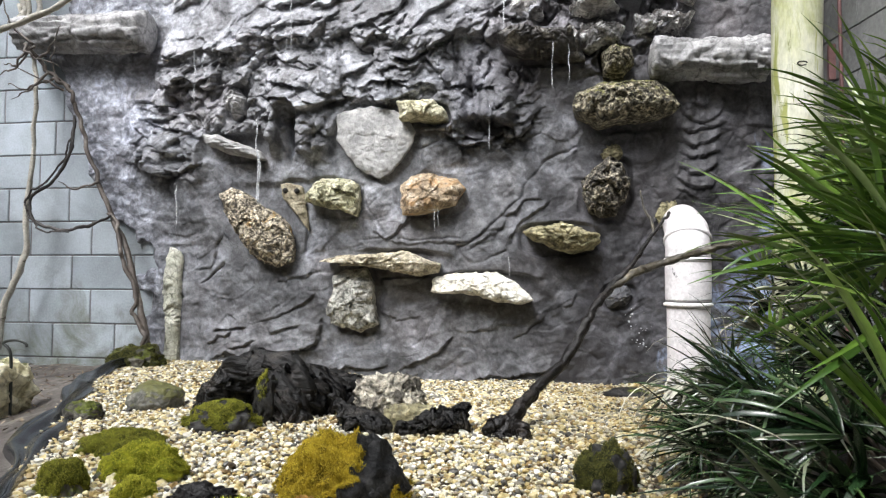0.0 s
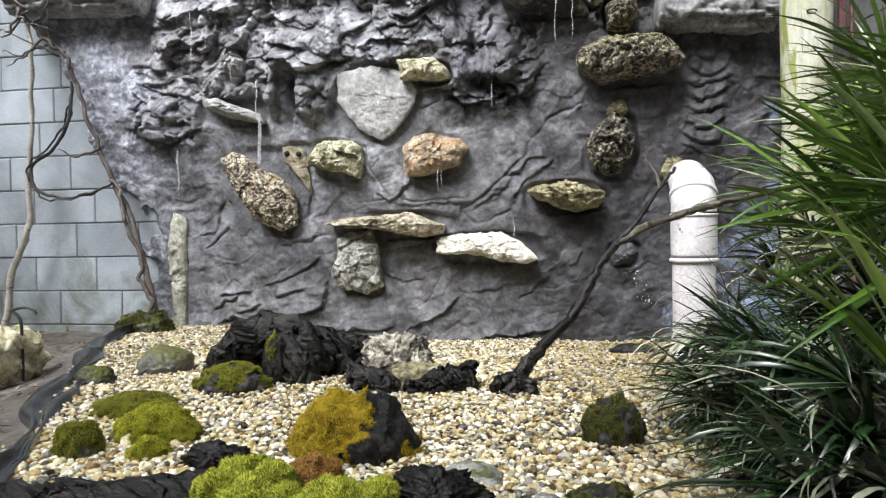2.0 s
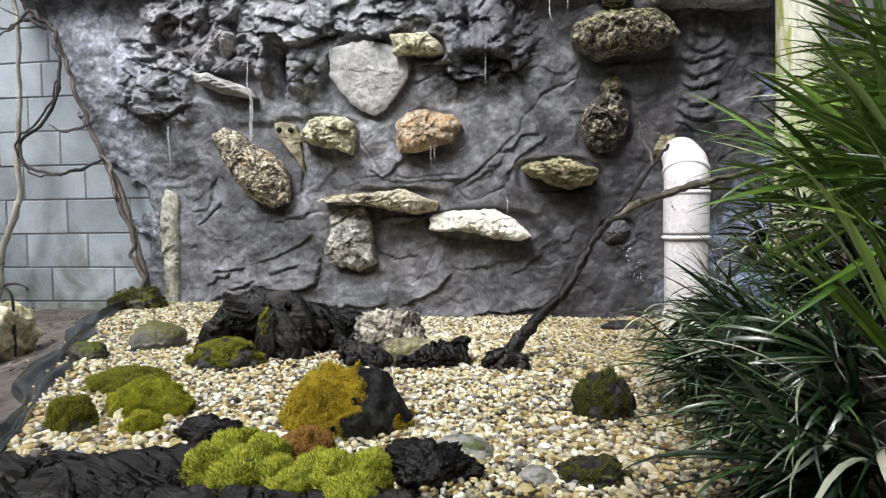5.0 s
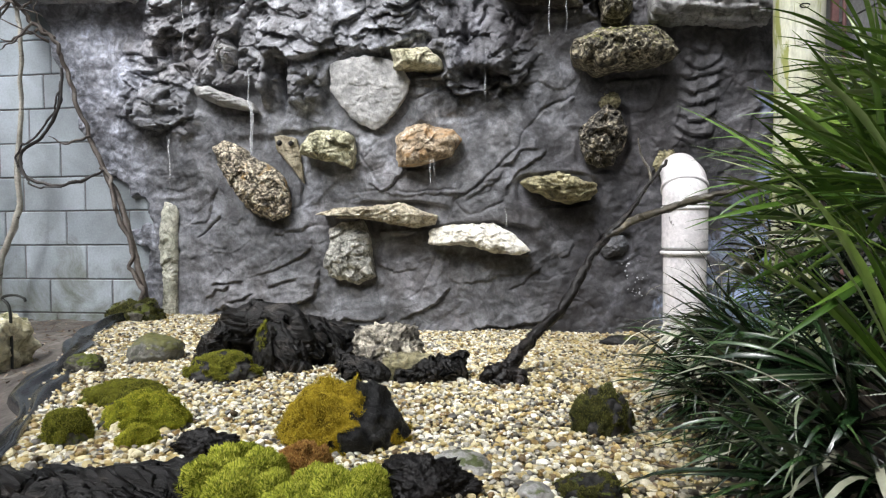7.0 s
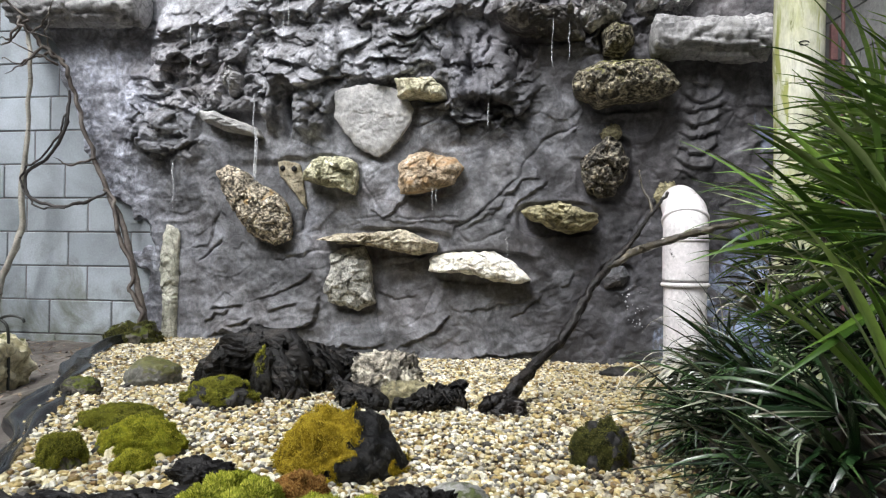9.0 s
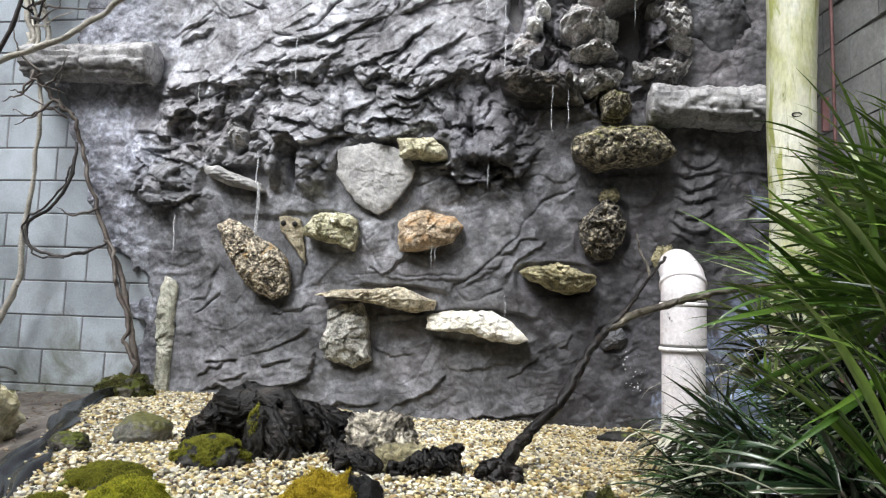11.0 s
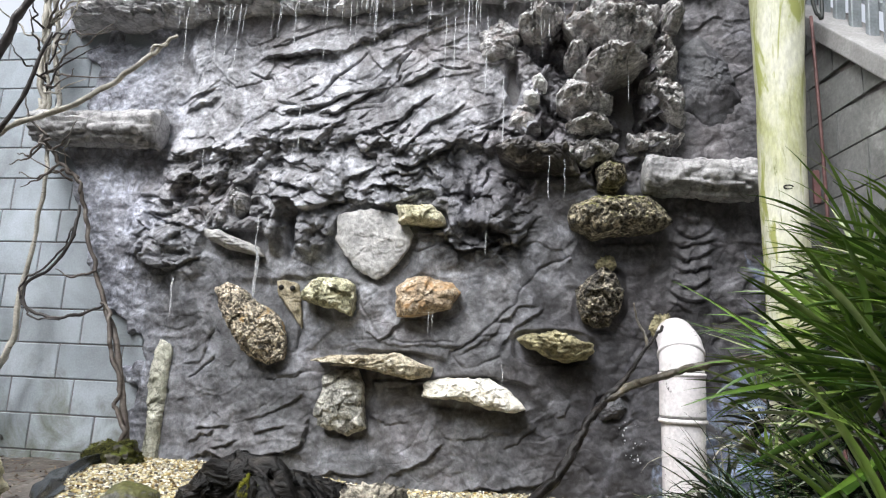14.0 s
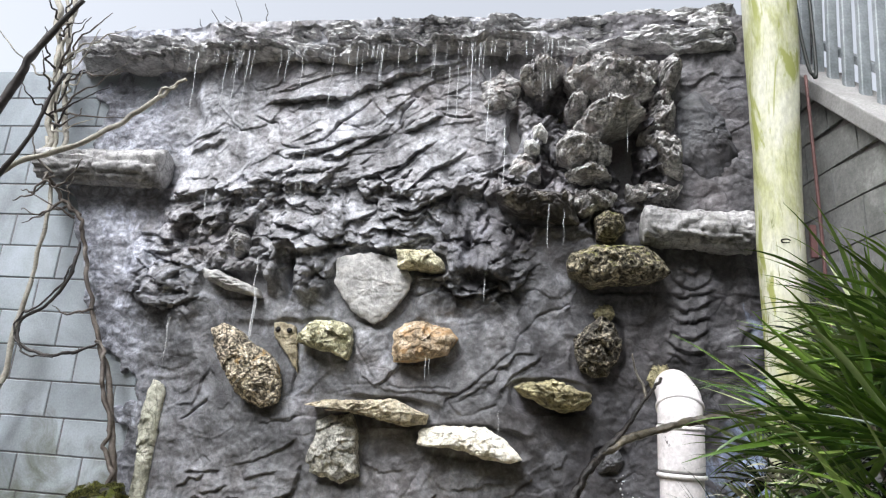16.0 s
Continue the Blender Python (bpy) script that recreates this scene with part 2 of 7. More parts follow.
def rock_wall_material():
    """Sculpted cement rock: grey and brown, damp, with pale lime stains."""
    m, n, l, p = material("sculpted_cement_rock")
    co = n.new("ShaderNodeTexCoord").outputs["Object"]
    sep = n.new("ShaderNodeSeparateXYZ")
    l.new(co, sep.inputs[0])
    broad = noise_node(n, l, co, 1.7, 6, 0.6, 0.6)
    mid = noise_node(n, l, co, 7.0, 8, 0.65, 0.5)
    fine = noise_node(n, l, co, 45.0, 6, 0.7)
    col = ramp(n, l, mid, [(0.28, (0.075, 0.075, 0.079)), (0.44, (0.13, 0.132, 0.139)), (0.58, (0.185, 0.188, 0.197)), (0.74, (0.29, 0.294, 0.304))])
    brown = ramp(n, l, broad, [(0.48, (0, 0, 0)), (0.66, (1, 1, 1))])
    col = mix(n, l, math_node(n, l, 'MULTIPLY', brown, 0.5), col, (0.105, 0.092, 0.088))
    # the upper face is coloured paler than the lower one, with an uneven border
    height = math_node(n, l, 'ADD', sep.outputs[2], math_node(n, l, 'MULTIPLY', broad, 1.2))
    toned = ramp(n, l, math_node(n, l, 'MULTIPLY', height, 0.33), [(0.40, (0.80, 0.80, 0.81)), (0.60, (1.22, 1.22, 1.22)), (0.78, (2.05, 2.03, 2.03))])
    col = mix(n, l, 1.0, col, toned, 'MULTIPLY')
    # wet below the spout, with the shade down the right-hand side coloured in
    reach = math_node(n, l, 'ADD', math_node(n, l, 'SUBTRACT', sep.outputs[0], math_node(n, l, 'MULTIPLY', sep.outputs[2], 0.08)), math_node(n, l, 'MULTIPLY', noise_node(n, l, co, 2.3, 7, 0.6, 0.8), 0.9))
    wet = ramp(n, l, reach, [(0.22, (1, 1, 1)), (0.72, (0.38, 0.365, 0.37))])
    col = mix(n, l, 1.0, col, wet, 'MULTIPLY')
    # a second wet run where the drips fall between the folds and the spout
    run = math_node(n, l, 'ABSOLUTE', math_node(n, l, 'ADD', sep.outputs[0], 0.11))
    run = math_node(n, l, 'ADD', run, math_node(n, l, 'MULTIPLY', math_node(n, l, 'ABSOLUTE', math_node(n, l, 'SUBTRACT', sep.outputs[2], 1.55)), 0.55))
    run = math_node(n, l, 'ADD', run, math_node(n, l, 'MULTIPLY', math_node(n, l, 'SUBTRACT', noise_node(n, l, co, 5.0, 7, 0.65, 0.8), 0.5), 0.7))
    col = mix(n, l, 1.0, col, ramp(n, l, run, [(0.16, (0.42, 0.41, 0.42)), (0.42, (1, 1, 1))]), 'MULTIPLY')
    # lime bloom down the left edge and by the post
    edge = math_node(n, l, 'MULTIPLY', math_node(n, l, 'SUBTRACT', -1.75, sep.outputs[0]), 1.6)
    lime = math_node(n, l, 'ADD', edge, math_node(n, l, 'SUBTRACT', noise_node(n, l, co, 5.0, 8, 0.7, 0.8), 0.55))
    lime = ramp(n, l, lime, [(0.25, (0, 0, 0)), (0.75, (1, 1, 1))])
    col = mix(n, l, math_node(n, l, 'MULTIPLY', lime, 0.75), col, ramp(n, l, noise_node(n, l, co, 7.0, 9, 0.72, 1.4), [(0.36, (0.13, 0.132, 0.15)), (0.50, (0.34, 0.355, 0.41)), (0.64, (0.60, 0.625, 0.70))]))
    # pale blue lime near the post
    edge = math_node(n, l, 'MULTIPLY', math_node(n, l, 'SUBTRACT', math_node(n, l, 'SUBTRACT', sep.outputs[0], 0.72), math_node(n, l, 'MULTIPLY', sep.outputs[2], 0.45)), 1.6)
    lime = math_node(n, l, 'ADD', edge, math_node(n, l, 'MULTIPLY', math_node(n, l, 'SUBTRACT', noise_node(n, l, co, 3.1, 8, 0.65, 1.0), 0.5), 2.2))
    lime = ramp(n, l, lime, [(0.22, (0, 0, 0)), (0.5, (1, 1, 1))])
    col = mix(n, l, math_node(n, l, 'MULTIPLY', lime, 0.7), col, (0.27, 0.33, 0.46))
    # cloudy blotches and a few blue-grey lime spots
    cloud = noise_node(n, l, co, 3.4, 9, 0.62, 1.4)
    col = mix(n, l, 0.9, col, ramp(n, l, cloud, [(0.30, (0.52, 0.505, 0.50)), (0.48, (0.95, 0.95, 0.95)), (0.66, (1.75, 1.77, 1.82))]), 'MULTIPLY')
    grit = noise_node(n, l, co, 13.0, 10, 0.75, 0.9)
    col = mix(n, l, 0.85, col, ramp(n, l, grit, [(0.34, (0.50, 0.49, 0.49)), (0.48, (0.95, 0.95, 0.95)), (0.62, (1.5, 1.5, 1.52))]), 'MULTIPLY')
    speck = ramp(n, l, fine, [(0.3, (0.55, 0.55, 0.56)), (0.55, (1, 1, 1)), (0.75, (1.3, 1.3, 1.3))])
    col = mix(n, l, 0.8, col, speck, 'MULTIPLY')
    l.new(col, p.inputs["Base Color"])
    # a few hairline cracks
    warp = n.new("ShaderNodeTexNoise")
    warp.inputs["Scale"].default_value = 4.0
    warp.inputs["Detail"].default_value = 4.0
    l.new(co, warp.inputs["Vector"])
    moved = n.new("ShaderNodeVectorMath")
    moved.operation = 'MULTIPLY_ADD'
    moved.inputs[1].default_value = (0.30, 0.30, 0.30)
    l.new(warp.outputs["Color"], moved.inputs[0])
    l.new(co, moved.inputs[2])
    vor = n.new("ShaderNodeTexVoronoi")
    vor.feature = 'DISTANCE_TO_EDGE'
    vor.inputs["Scale"].default_value = 3.0
    l.new(moved.outputs[0], vor.inputs["Vector"])
    line = ramp(n, l, vor.outputs["Distance"], [(0.0, (1, 1, 1)), (0.014, (0, 0, 0))])
    open_here = ramp(n, l, noise_node(n, l, co, 2.6, 4, 0.55, 0.5), [(0.47, (0, 0, 0)), (0.56, (1, 1, 1))])
    line = math_node(n, l, 'MULTIPLY', math_node(n, l, 'MULTIPLY', line, open_here), 0.35)
    col = mix(n, l, math_node(n, l, 'MULTIPLY', line, 0.85), col, (0.022, 0.021, 0.021))
    l.new(col, p.inputs["Base Color"])
    rough = ramp(n, l, broad, [(0.35, (0.70, 0.70, 0.70)), (0.65, (0.42, 0.42, 0.42))])
    l.new(rough, p.inputs["Roughness"])
    p.inputs["Specular IOR Level"].default_value = 0.32
    h = math_node(n, l, 'ADD', math_node(n, l, 'MULTIPLY', mid, 0.6), math_node(n, l, 'MULTIPLY', fine, 0.45))
    h = math_node(n, l, 'SUBTRACT', h, math_node(n, l, 'MULTIPLY', line, 0.7))
    bump(n, l, p, h, 0.6, 0.009)
    return m


def block_material():
    m, n, l, p = material("painted_concrete_block")
    co = n.new("ShaderNodeTexCoord").outputs["Object"]
    gen = n.new("ShaderNodeNewGeometry").outputs["Position"]
    rnd = n.new("ShaderNodeObjectInfo").outputs["Random"]
    base = ramp(n, l, rnd, [(0.0, (0.30, 0.333, 0.355)), (1.0, (0.40, 0.438, 0.465))])
    stain = noise_node(n, l, gen, 2.2, 7, 0.65, 0.5)
    col = mix(n, l, 0.8, base, ramp(n, l, stain, [(0.3, (0.62, 0.62, 0.6)), (0.55, (1.05, 1.05, 1.05)), (0.75, (1.35, 1.36, 1.4))]), 'MULTIPLY')
    low = n.new("ShaderNodeSeparateXYZ")
    l.new(gen, low.inputs[0])
    algae = math_node(n, l, 'SUBTRACT', noise_node(n, l, gen, 4.0, 8, 0.7, 0.8), math_node(n, l, 'MULTIPLY', low.outputs[2], 0.55))
    algae = ramp(n, l, algae, [(0.32, (0, 0, 0)), (0.56, (1, 1, 1))])
    col = mix(n, l, math_node(n, l, 'MULTIPLY', algae, 0.75), col, (0.10, 0.105, 0.06))
    smear = noise_node(n, l, gen, 1.1, 5, 0.55, 1.5)
    col = mix(n, l, 0.7, col, ramp(n, l, smear, [(0.35, (0.72, 0.73, 0.74)), (0.6, (1.12, 1.14, 1.18))]), 'MULTIPLY')
    fine = noise_node(n, l, gen, 90, 4, 0.7)
    col = mix(n, l, 0.5, col, ramp(n, l, fine, [(0.3, (0.7, 0.7, 0.7)), (0.7, (1.2, 1.2, 1.2))]), 'MULTIPLY')
    l.new(col, p.inputs["Base Color"])
    p.inputs["Roughness"].default_value = 0.75
    bump(n, l, p, fine, 0.5, 0.004)
    return m


def plain_noise_material(name, stops, scale, rough, relief=0.004, fine=80.0, stretch=None, spec=0.5, coat=0.0):
    m, n, l, p = material(name)
    co = n.new("ShaderNodeTexCoord").outputs["Object"]
    if stretch:
        mp = n.new("ShaderNodeMapping")
        mp.inputs["Scale"].default_value = stretch
        l.new(co, mp.inputs[0])
        co = mp.outputs[0]
    a = noise_node(n, l, co, scale, 7, 0.65, 0.5)
    b = noise_node(n, l, co, fine, 4, 0.65)
    col = ramp(n, l, a, stops)
    col = mix(n, l, 0.6, col, ramp(n, l, b, [(0.3, (0.6, 0.6, 0.6)), (0.7, (1.25, 1.25, 1.25))]), 'MULTIPLY')
    l.new(col, p.inputs["Base Color"])
    p.inputs["Roughness"].default_value = rough
    p.inputs["Specular IOR Level"].default_value = spec
    p.inputs["Coat Weight"].default_value = coat
    bump(n, l, p, math_node(n, l, 'ADD', a, math_node(n, l, 'MULTIPLY', b, 0.5)), 0.6, relief)
    return m


def random_material(name, stops, rough, island, fine=200.0, spec=0.5, trans=0.0):
    """Colour differs from piece to piece."""
    m, n, l, p = material(name)
    if island:
        rnd = n.new("ShaderNodeNewGeometry").outputs["Random Per Island"]
    else:
        rnd = n.new("ShaderNodeObjectInfo").outputs["Random"]
    co = n.new("ShaderNodeNewGeometry").outputs["Position"]
    col = ramp(n, l, rnd, stops)
    a = noise_node(n, l, co, fine, 4, 0.6)
    col = mix(n, l, 0.6, col, ramp(n, l, a, [(0.3, (0.65, 0.63, 0.6)), (0.65, (1.15, 1.15, 1.15))]), 'MULTIPLY')
    l.new(col, p.inputs["Base Color"])
    p.inputs["Roughness"].default_value = rough
    p.inputs["Specular IOR Level"].default_value = spec
    return m


MAT_WALL = rock_wall_material()
MAT_BLOCK = block_material()
MAT_MORTAR = plain_noise_material("mortar", [(0.3, (0.12, 0.10, 0.10)), (0.7, (0.2, 0.2, 0.2))], 8, 0.9)
MAT_LOG = stone_material("cast_stone_log", (0.12, 0.118, 0.118), (0.33, 0.325, 0.325), (0.52, 0.51, 0.51), 7, 50, 0.6, relief=0.012)
MAT_LEDGE = stone_material("ledge_rock", (0.16, 0.158, 0.16), (0.46, 0.455, 0.46), (0.82, 0.815, 0.82), 8, 45, 0.6, relief=0.015)
MAT_CRAG = stone_material("crag_rock", (0.11, 0.105, 0.105), (0.45, 0.44, 0.435), (0.92, 0.91, 0.90), 11, 55, 0.6, relief=0.015, tint=(0.29, 0.26, 0.245), speckle=0.75)
MAT_DARKLEDGE = stone_material("dark_ledge_stone", (0.018, 0.016, 0.015), (0.06, 0.054, 0.05), (0.62, 0.58, 0.52), 9, 55, 0.55, relief=0.015)
MAT_CONGLOM = stone_material("conglomerate", (0.05, 0.045, 0.038), (0.46, 0.40, 0.30), (0.90, 0.83, 0.68), 20, 70, 0.75, relief=0.02, speckle=0.85, grains=46)
MAT_YELLOW = stone_material("yellow_limestone", (0.08, 0.08, 0.045), (0.44, 0.425, 0.28), (0.80, 0.77, 0.58), 16, 60, 0.7, relief=0.014, speckle=0.85)
MAT_YELLOWP = stone_material("pale_yellow_stone", (0.22, 0.20, 0.11), (0.55, 0.52, 0.36), (0.78, 0.74, 0.58), 14, 60, 0.7, relief=0.014)
MAT_BROWN = stone_material("rusty_stone", (0.13, 0.09, 0.05), (0.38, 0.29, 0.19), (0.74, 0.67, 0.55), 13, 60, 0.7, relief=0.014, tint=(0.40, 0.25, 0.12), speckle=0.85)
MAT_PALE = stone_material("pale_slab", (0.22, 0.22, 0.215), (0.38, 0.375, 0.365), (0.60, 0.59, 0.57), 13, 60, 0.7, relief=0.006, speckle=0.3, cracked=0.15)
MAT_TAN = stone_material("tan_slate", (0.10, 0.08, 0.05), (0.44, 0.39, 0.28), (0.74, 0.69, 0.56), 13, 60, 0.7, relief=0.016, speckle=0.85)
MAT_WHITE = stone_material("white_stone", (0.34, 0.30, 0.20), (0.74, 0.71, 0.62), (0.86, 0.84, 0.78), 10, 60, 0.65, relief=0.014)
MAT_CHALK = stone_material("chalk_stone", (0.45, 0.45, 0.43), (0.78, 0.78, 0.76), (0.88, 0.88, 0.87), 12, 60, 0.8, relief=0.012, speckle=0.3, cracked=0.3)
MAT_GREY = stone_material("grey_stone", (0.07, 0.07, 0.06), (0.36, 0.355, 0.315), (0.68, 0.67, 0.61), 14, 60, 0.7, relief=0.018, speckle=0.85)
MAT_MOSSY = stone_material("coarse_mossy_stone", (0.025, 0.022, 0.018), (0.20, 0.18, 0.13), (0.55, 0.50, 0.37), 26, 50, 0.8, moss=(0.20, 0.195, 0.05), moss_at=0.68, relief=0.015, speckle=0.85, grains=40)
MAT_POROUS = stone_material("porous_dark_stone", (0.012, 0.011, 0.010), (0.13, 0.118, 0.095), (0.70, 0.63, 0.48), 21, 50, 0.8, relief=0.02, speckle=0.85, grains=34)
MAT_OLIVE = stone_material("olive_stone", (0.06, 0.055, 0.035), (0.25, 0.225, 0.125), (0.50, 0.45, 0.28), 13, 50, 0.75, relief=0.012, speckle=0.85)
MAT_SKULL = stone_material("tan_hollow_stone", (0.16, 0.13, 0.08), (0.32, 0.28, 0.19), (0.42, 0.38, 0.28), 12, 60, 0.75)
MAT_HOLE = plain_noise_material("dark_hole", [(0.3, (0.008, 0.008, 0.008)), (0.7, (0.02, 0.018, 0.016))], 20, 0.9)
MAT_DARKROCK = stone_material("wet_dark_rock", (0.006, 0.006, 0.006), (0.018, 0.017, 0.016), (0.07, 0.068, 0.064), 12, 60, 0.6, moss=(0.12, 0.15, 0.02), moss_at=0.78, relief=0.01)
MAT_BLACKROCK = stone_material("black_wet_rock", (0.003, 0.003, 0.003), (0.010, 0.010, 0.010), (0.06, 0.058, 0.055), 16, 60, 0.35, relief=0.02)
MAT_MOSSROCK = stone_material("mossy_rock", (0.02, 0.019, 0.016), (0.07, 0.065, 0.055), (0.22, 0.21, 0.18), 14, 60, 0.7, moss=(0.10, 0.12, 0.015), moss_at=0.64, relief=0.01)
MAT_FLAT = stone_material("flat_grey_stone", (0.17, 0.168, 0.16), (0.33, 0.325, 0.31), (0.52, 0.51, 0.50), 12, 60, 0.45, moss=(0.09, 0.11, 0.03), moss_at=0.72, relief=0.006)
MAT_FLATMOSS = stone_material("flat_mossy_stone", (0.06, 0.06, 0.05), (0.14, 0.14, 0.12), (0.26, 0.25, 0.23), 12, 60, 0.55, moss=(0.13, 0.13, 0.035), moss_at=0.60, relief=0.008)
MAT_GNARL = stone_material("lichen_stone", (0.06, 0.052, 0.042), (0.36, 0.335, 0.275), (0.78, 0.74, 0.63), 19, 60, 0.75, relief=0.018, speckle=0.6, grains=24)
MAT_YSTONE = stone_material("cream_stone", (0.32, 0.28, 0.13), (0.62, 0.57, 0.37), (0.82, 0.78, 0.62), 8, 50, 0.7, moss=(0.14, 0.15, 0.03), moss_at=0.72)
MAT_CORNER = stone_material("algae_corner_stone", (0.18, 0.18, 0.145), (0.44, 0.44, 0.36), (0.68, 0.67, 0.60), 9, 50, 0.75, moss=(0.32, 0.33, 0.15), moss_at=0.74)
MAT_DRIFT = plain_noise_material("wet_driftwood", [(0.3, (0.002, 0.0018, 0.0016)), (0.55, (0.006, 0.005, 0.0045)), (0.75, (0.035, 0.029, 0.025))], 9, 0.38, 0.03, 34, spec=0.22)
MAT_ROTTEN = plain_noise_material("rotten_wet_log", [(0.36, (0.002, 0.0018, 0.0016)), (0.54, (0.007, 0.006, 0.005)), (0.70, (0.06, 0.052, 0.045))], 22, 0.36, 0.025, 90, (0.35, 1.0, 1.0), spec=0.28)
MAT_BRANCH = plain_noise_material("wet_bark", [(0.3, (0.003, 0.0025, 0.002)), (0.55, (0.009, 0.007, 0.006)), (0.75, (0.05, 0.040, 0.034))], 14, 0.38, 0.016, 60, spec=0.3)
MAT_TWIG = plain_noise_material("pale_vine_bark", [(0.3, (0.27, 0.25, 0.20)), (0.6, (0.50, 0.475, 0.41)), (0.75, (0.68, 0.655, 0.59))], 12, 0.7, 0.004, 90)
MAT_ARM = plain_noise_material("green_brown_bark", [(0.3, (0.018, 0.014, 0.010)), (0.55, (0.06, 0.05, 0.032)), (0.75, (0.20, 0.17, 0.11))], 14, 0.4, 0.012, 60)
MAT_VINE = plain_noise_material("brown_vine_bark", [(0.3, (0.04, 0.032, 0.026)), (0.55, (0.11, 0.09, 0.075)), (0.75, (0.26, 0.23, 0.2))], 10, 0.6, 0.004, 90)
MAT_BLACKTWIG = plain_noise_material("dark_twig_bark", [(0.3, (0.015, 0.013, 0.012)), (0.7, (0.06, 0.05, 0.045))], 16, 0.6, 0.003, 90)
MAT_POST = plain_noise_material("algae_post", [(0.30, (0.22, 0.23, 0.07)), (0.40, (0.37, 0.38, 0.19)), (0.50, (0.48, 0.485, 0.34)), (0.66, (0.60, 0.60, 0.52))], 4.5, 0.7, 0.004, 70, (1.0, 1.0, 0.35))
MAT_PVC = plain_noise_material("white_pipe", [(0.3, (0.66, 0.62, 0.63)), (0.6, (0.80, 0.77, 0.78)), (0.8, (0.84, 0.82, 0.82))], 5, 0.35, 0.001, 60)
MAT_PVC.node_tree.nodes["Principled BSDF"].inputs["Specular IOR Level"].default_value = 0.4


def stain(m, scale, at, colour, stretch=(1.0, 1.0, 1.0)):
    """Scattered dirt spots over a finished material."""
    n, l = m.node_tree.nodes, m.node_tree.links
    p = n["Principled BSDF"]
    link = p.inputs["Base Color"].links[0]
    src = link.from_socket
    co = n.new("ShaderNodeTexCoord").outputs["Object"]
    mp = n.new("ShaderNodeMapping")
    mp.inputs["Scale"].default_value = stretch
    l.new(co, mp.inputs[0])
    co = mp.outputs[0]
    spots = ramp(n, l, noise_node(n, l, co, scale, 5, 0.6, 0.8), [(at, (0, 0, 0)), (at + 0.05, (1, 1, 1))])
    l.new(mix(n, l, spots, src, colour), p.inputs["Base Color"])


for wet in (MAT_BLACKROCK, MAT_DARKROCK, MAT_MOSSROCK):
    wet.node_tree.nodes["Principled BSDF"].inputs["Specular IOR Level"].default_value = 0.2
stain(MAT_CONGLOM, 7.0, 0.58, (0.42, 0.28, 0.12))
stain(MAT_PVC, 16.0, 0.65, (0.12, 0.11, 0.11))
stain(MAT_PVC, 4.0, 0.62, (0.55, 0.50, 0.49))
stain(MAT_POST, 9.0, 0.56, (0.26, 0.28, 0.08), (1.0, 1.0, 0.16))
stain(MAT_POST, 22.0, 0.64, (0.17, 0.18, 0.07), (1.0, 1.0, 0.10))
stain(MAT_TWIG, 20.0, 0.62, (0.10, 0.09, 0.07))
# dark colour for the shadow line in the pipe joints
MAT_JOINT_SHADOW = plain_noise_material("pipe_joint_shadow", [(0.3, (0.10, 0.09, 0.09)), (0.7, (0.22, 0.21, 0.2))], 20, 0.7, 0.001)
MAT_SOIL = plain_noise_material("bare_soil", [(0.3, (0.03, 0.025, 0.02)), (0.5, (0.095, 0.082, 0.07)), (0.72, (0.20, 0.185, 0.165))], 6, 0.75, 0.03, 40)
MAT_BED = plain_noise_material("gravel_bed", [(0.3, (0.03, 0.022, 0.014)), (0.7, (0.075, 0.055, 0.032))], 60, 0.8, 0.004, 150)
MAT_LINER = plain_noise_material("black_pond_liner", [(0.3, (0.006, 0.007, 0.009)), (0.7, (0.018, 0.021, 0.026))], 6, 0.24, 0.002, 40)
MAT_RUST = plain_noise_material("red_oxide_steel", [(0.3, (0.06, 0.022, 0.02)), (0.7, (0.15, 0.07, 0.065))], 14, 0.6, 0.001)
MAT_STEEL = plain_noise_material("grey_paint_steel", [(0.3, (0.16, 0.18, 0.19)), (0.7, (0.34, 0.37, 0.39))], 6, 0.5, 0.001)
MAT_CAP = plain_noise_material("concrete_coping", [(0.3, (0.20, 0.195, 0.19)), (0.7, (0.36, 0.355, 0.35))], 4, 0.8, 0.004)
MAT_UNSEEN_WALL = plain_noise_material("unseen_wall", [(0.3, (0.04, 0.04, 0.035)), (0.7, (0.10, 0.10, 0.085))], 3, 0.85, 0.006, 40, (1.0, 1.0, 0.2))
MAT_CABLE = plain_noise_material("black_cable", [(0.3, (0.012, 0.014, 0.013)), (0.7, (0.03, 0.035, 0.03))], 10, 0.5, 0.0005)
GRAVEL_STOPS = [(0.0, (0.035, 0.028, 0.02)), (0.06, (0.20, 0.125, 0.045)), (0.17, (0.41, 0.31, 0.12)), (0.33, (0.57, 0.485, 0.25)), (0.51, (0.66, 0.605, 0.42)), (0.68, (0.84, 0.82, 0.73)), (0.82, (0.46, 0.44, 0.37)), (0.93, (0.17, 0.163, 0.145)), (1.0, (0.045, 0.042, 0.038))]
MAT_PEBBLES = random_material("pea_gravel", GRAVEL_STOPS, 0.42, True)
# darker gravel: dirt and the shade by the palms in one colour
MAT_PEBBLES_DIRTY_SHADED = random_material("dirty_shaded_pea_gravel", [(p, (c[0] * 0.64, c[1] * 0.61, c[2] * 0.53)) for p, c in GRAVEL_STOPS], 0.42, True)
MAT_PEBBLE = random_material("pea_gravel_piece", GRAVEL_STOPS, 0.42, False)
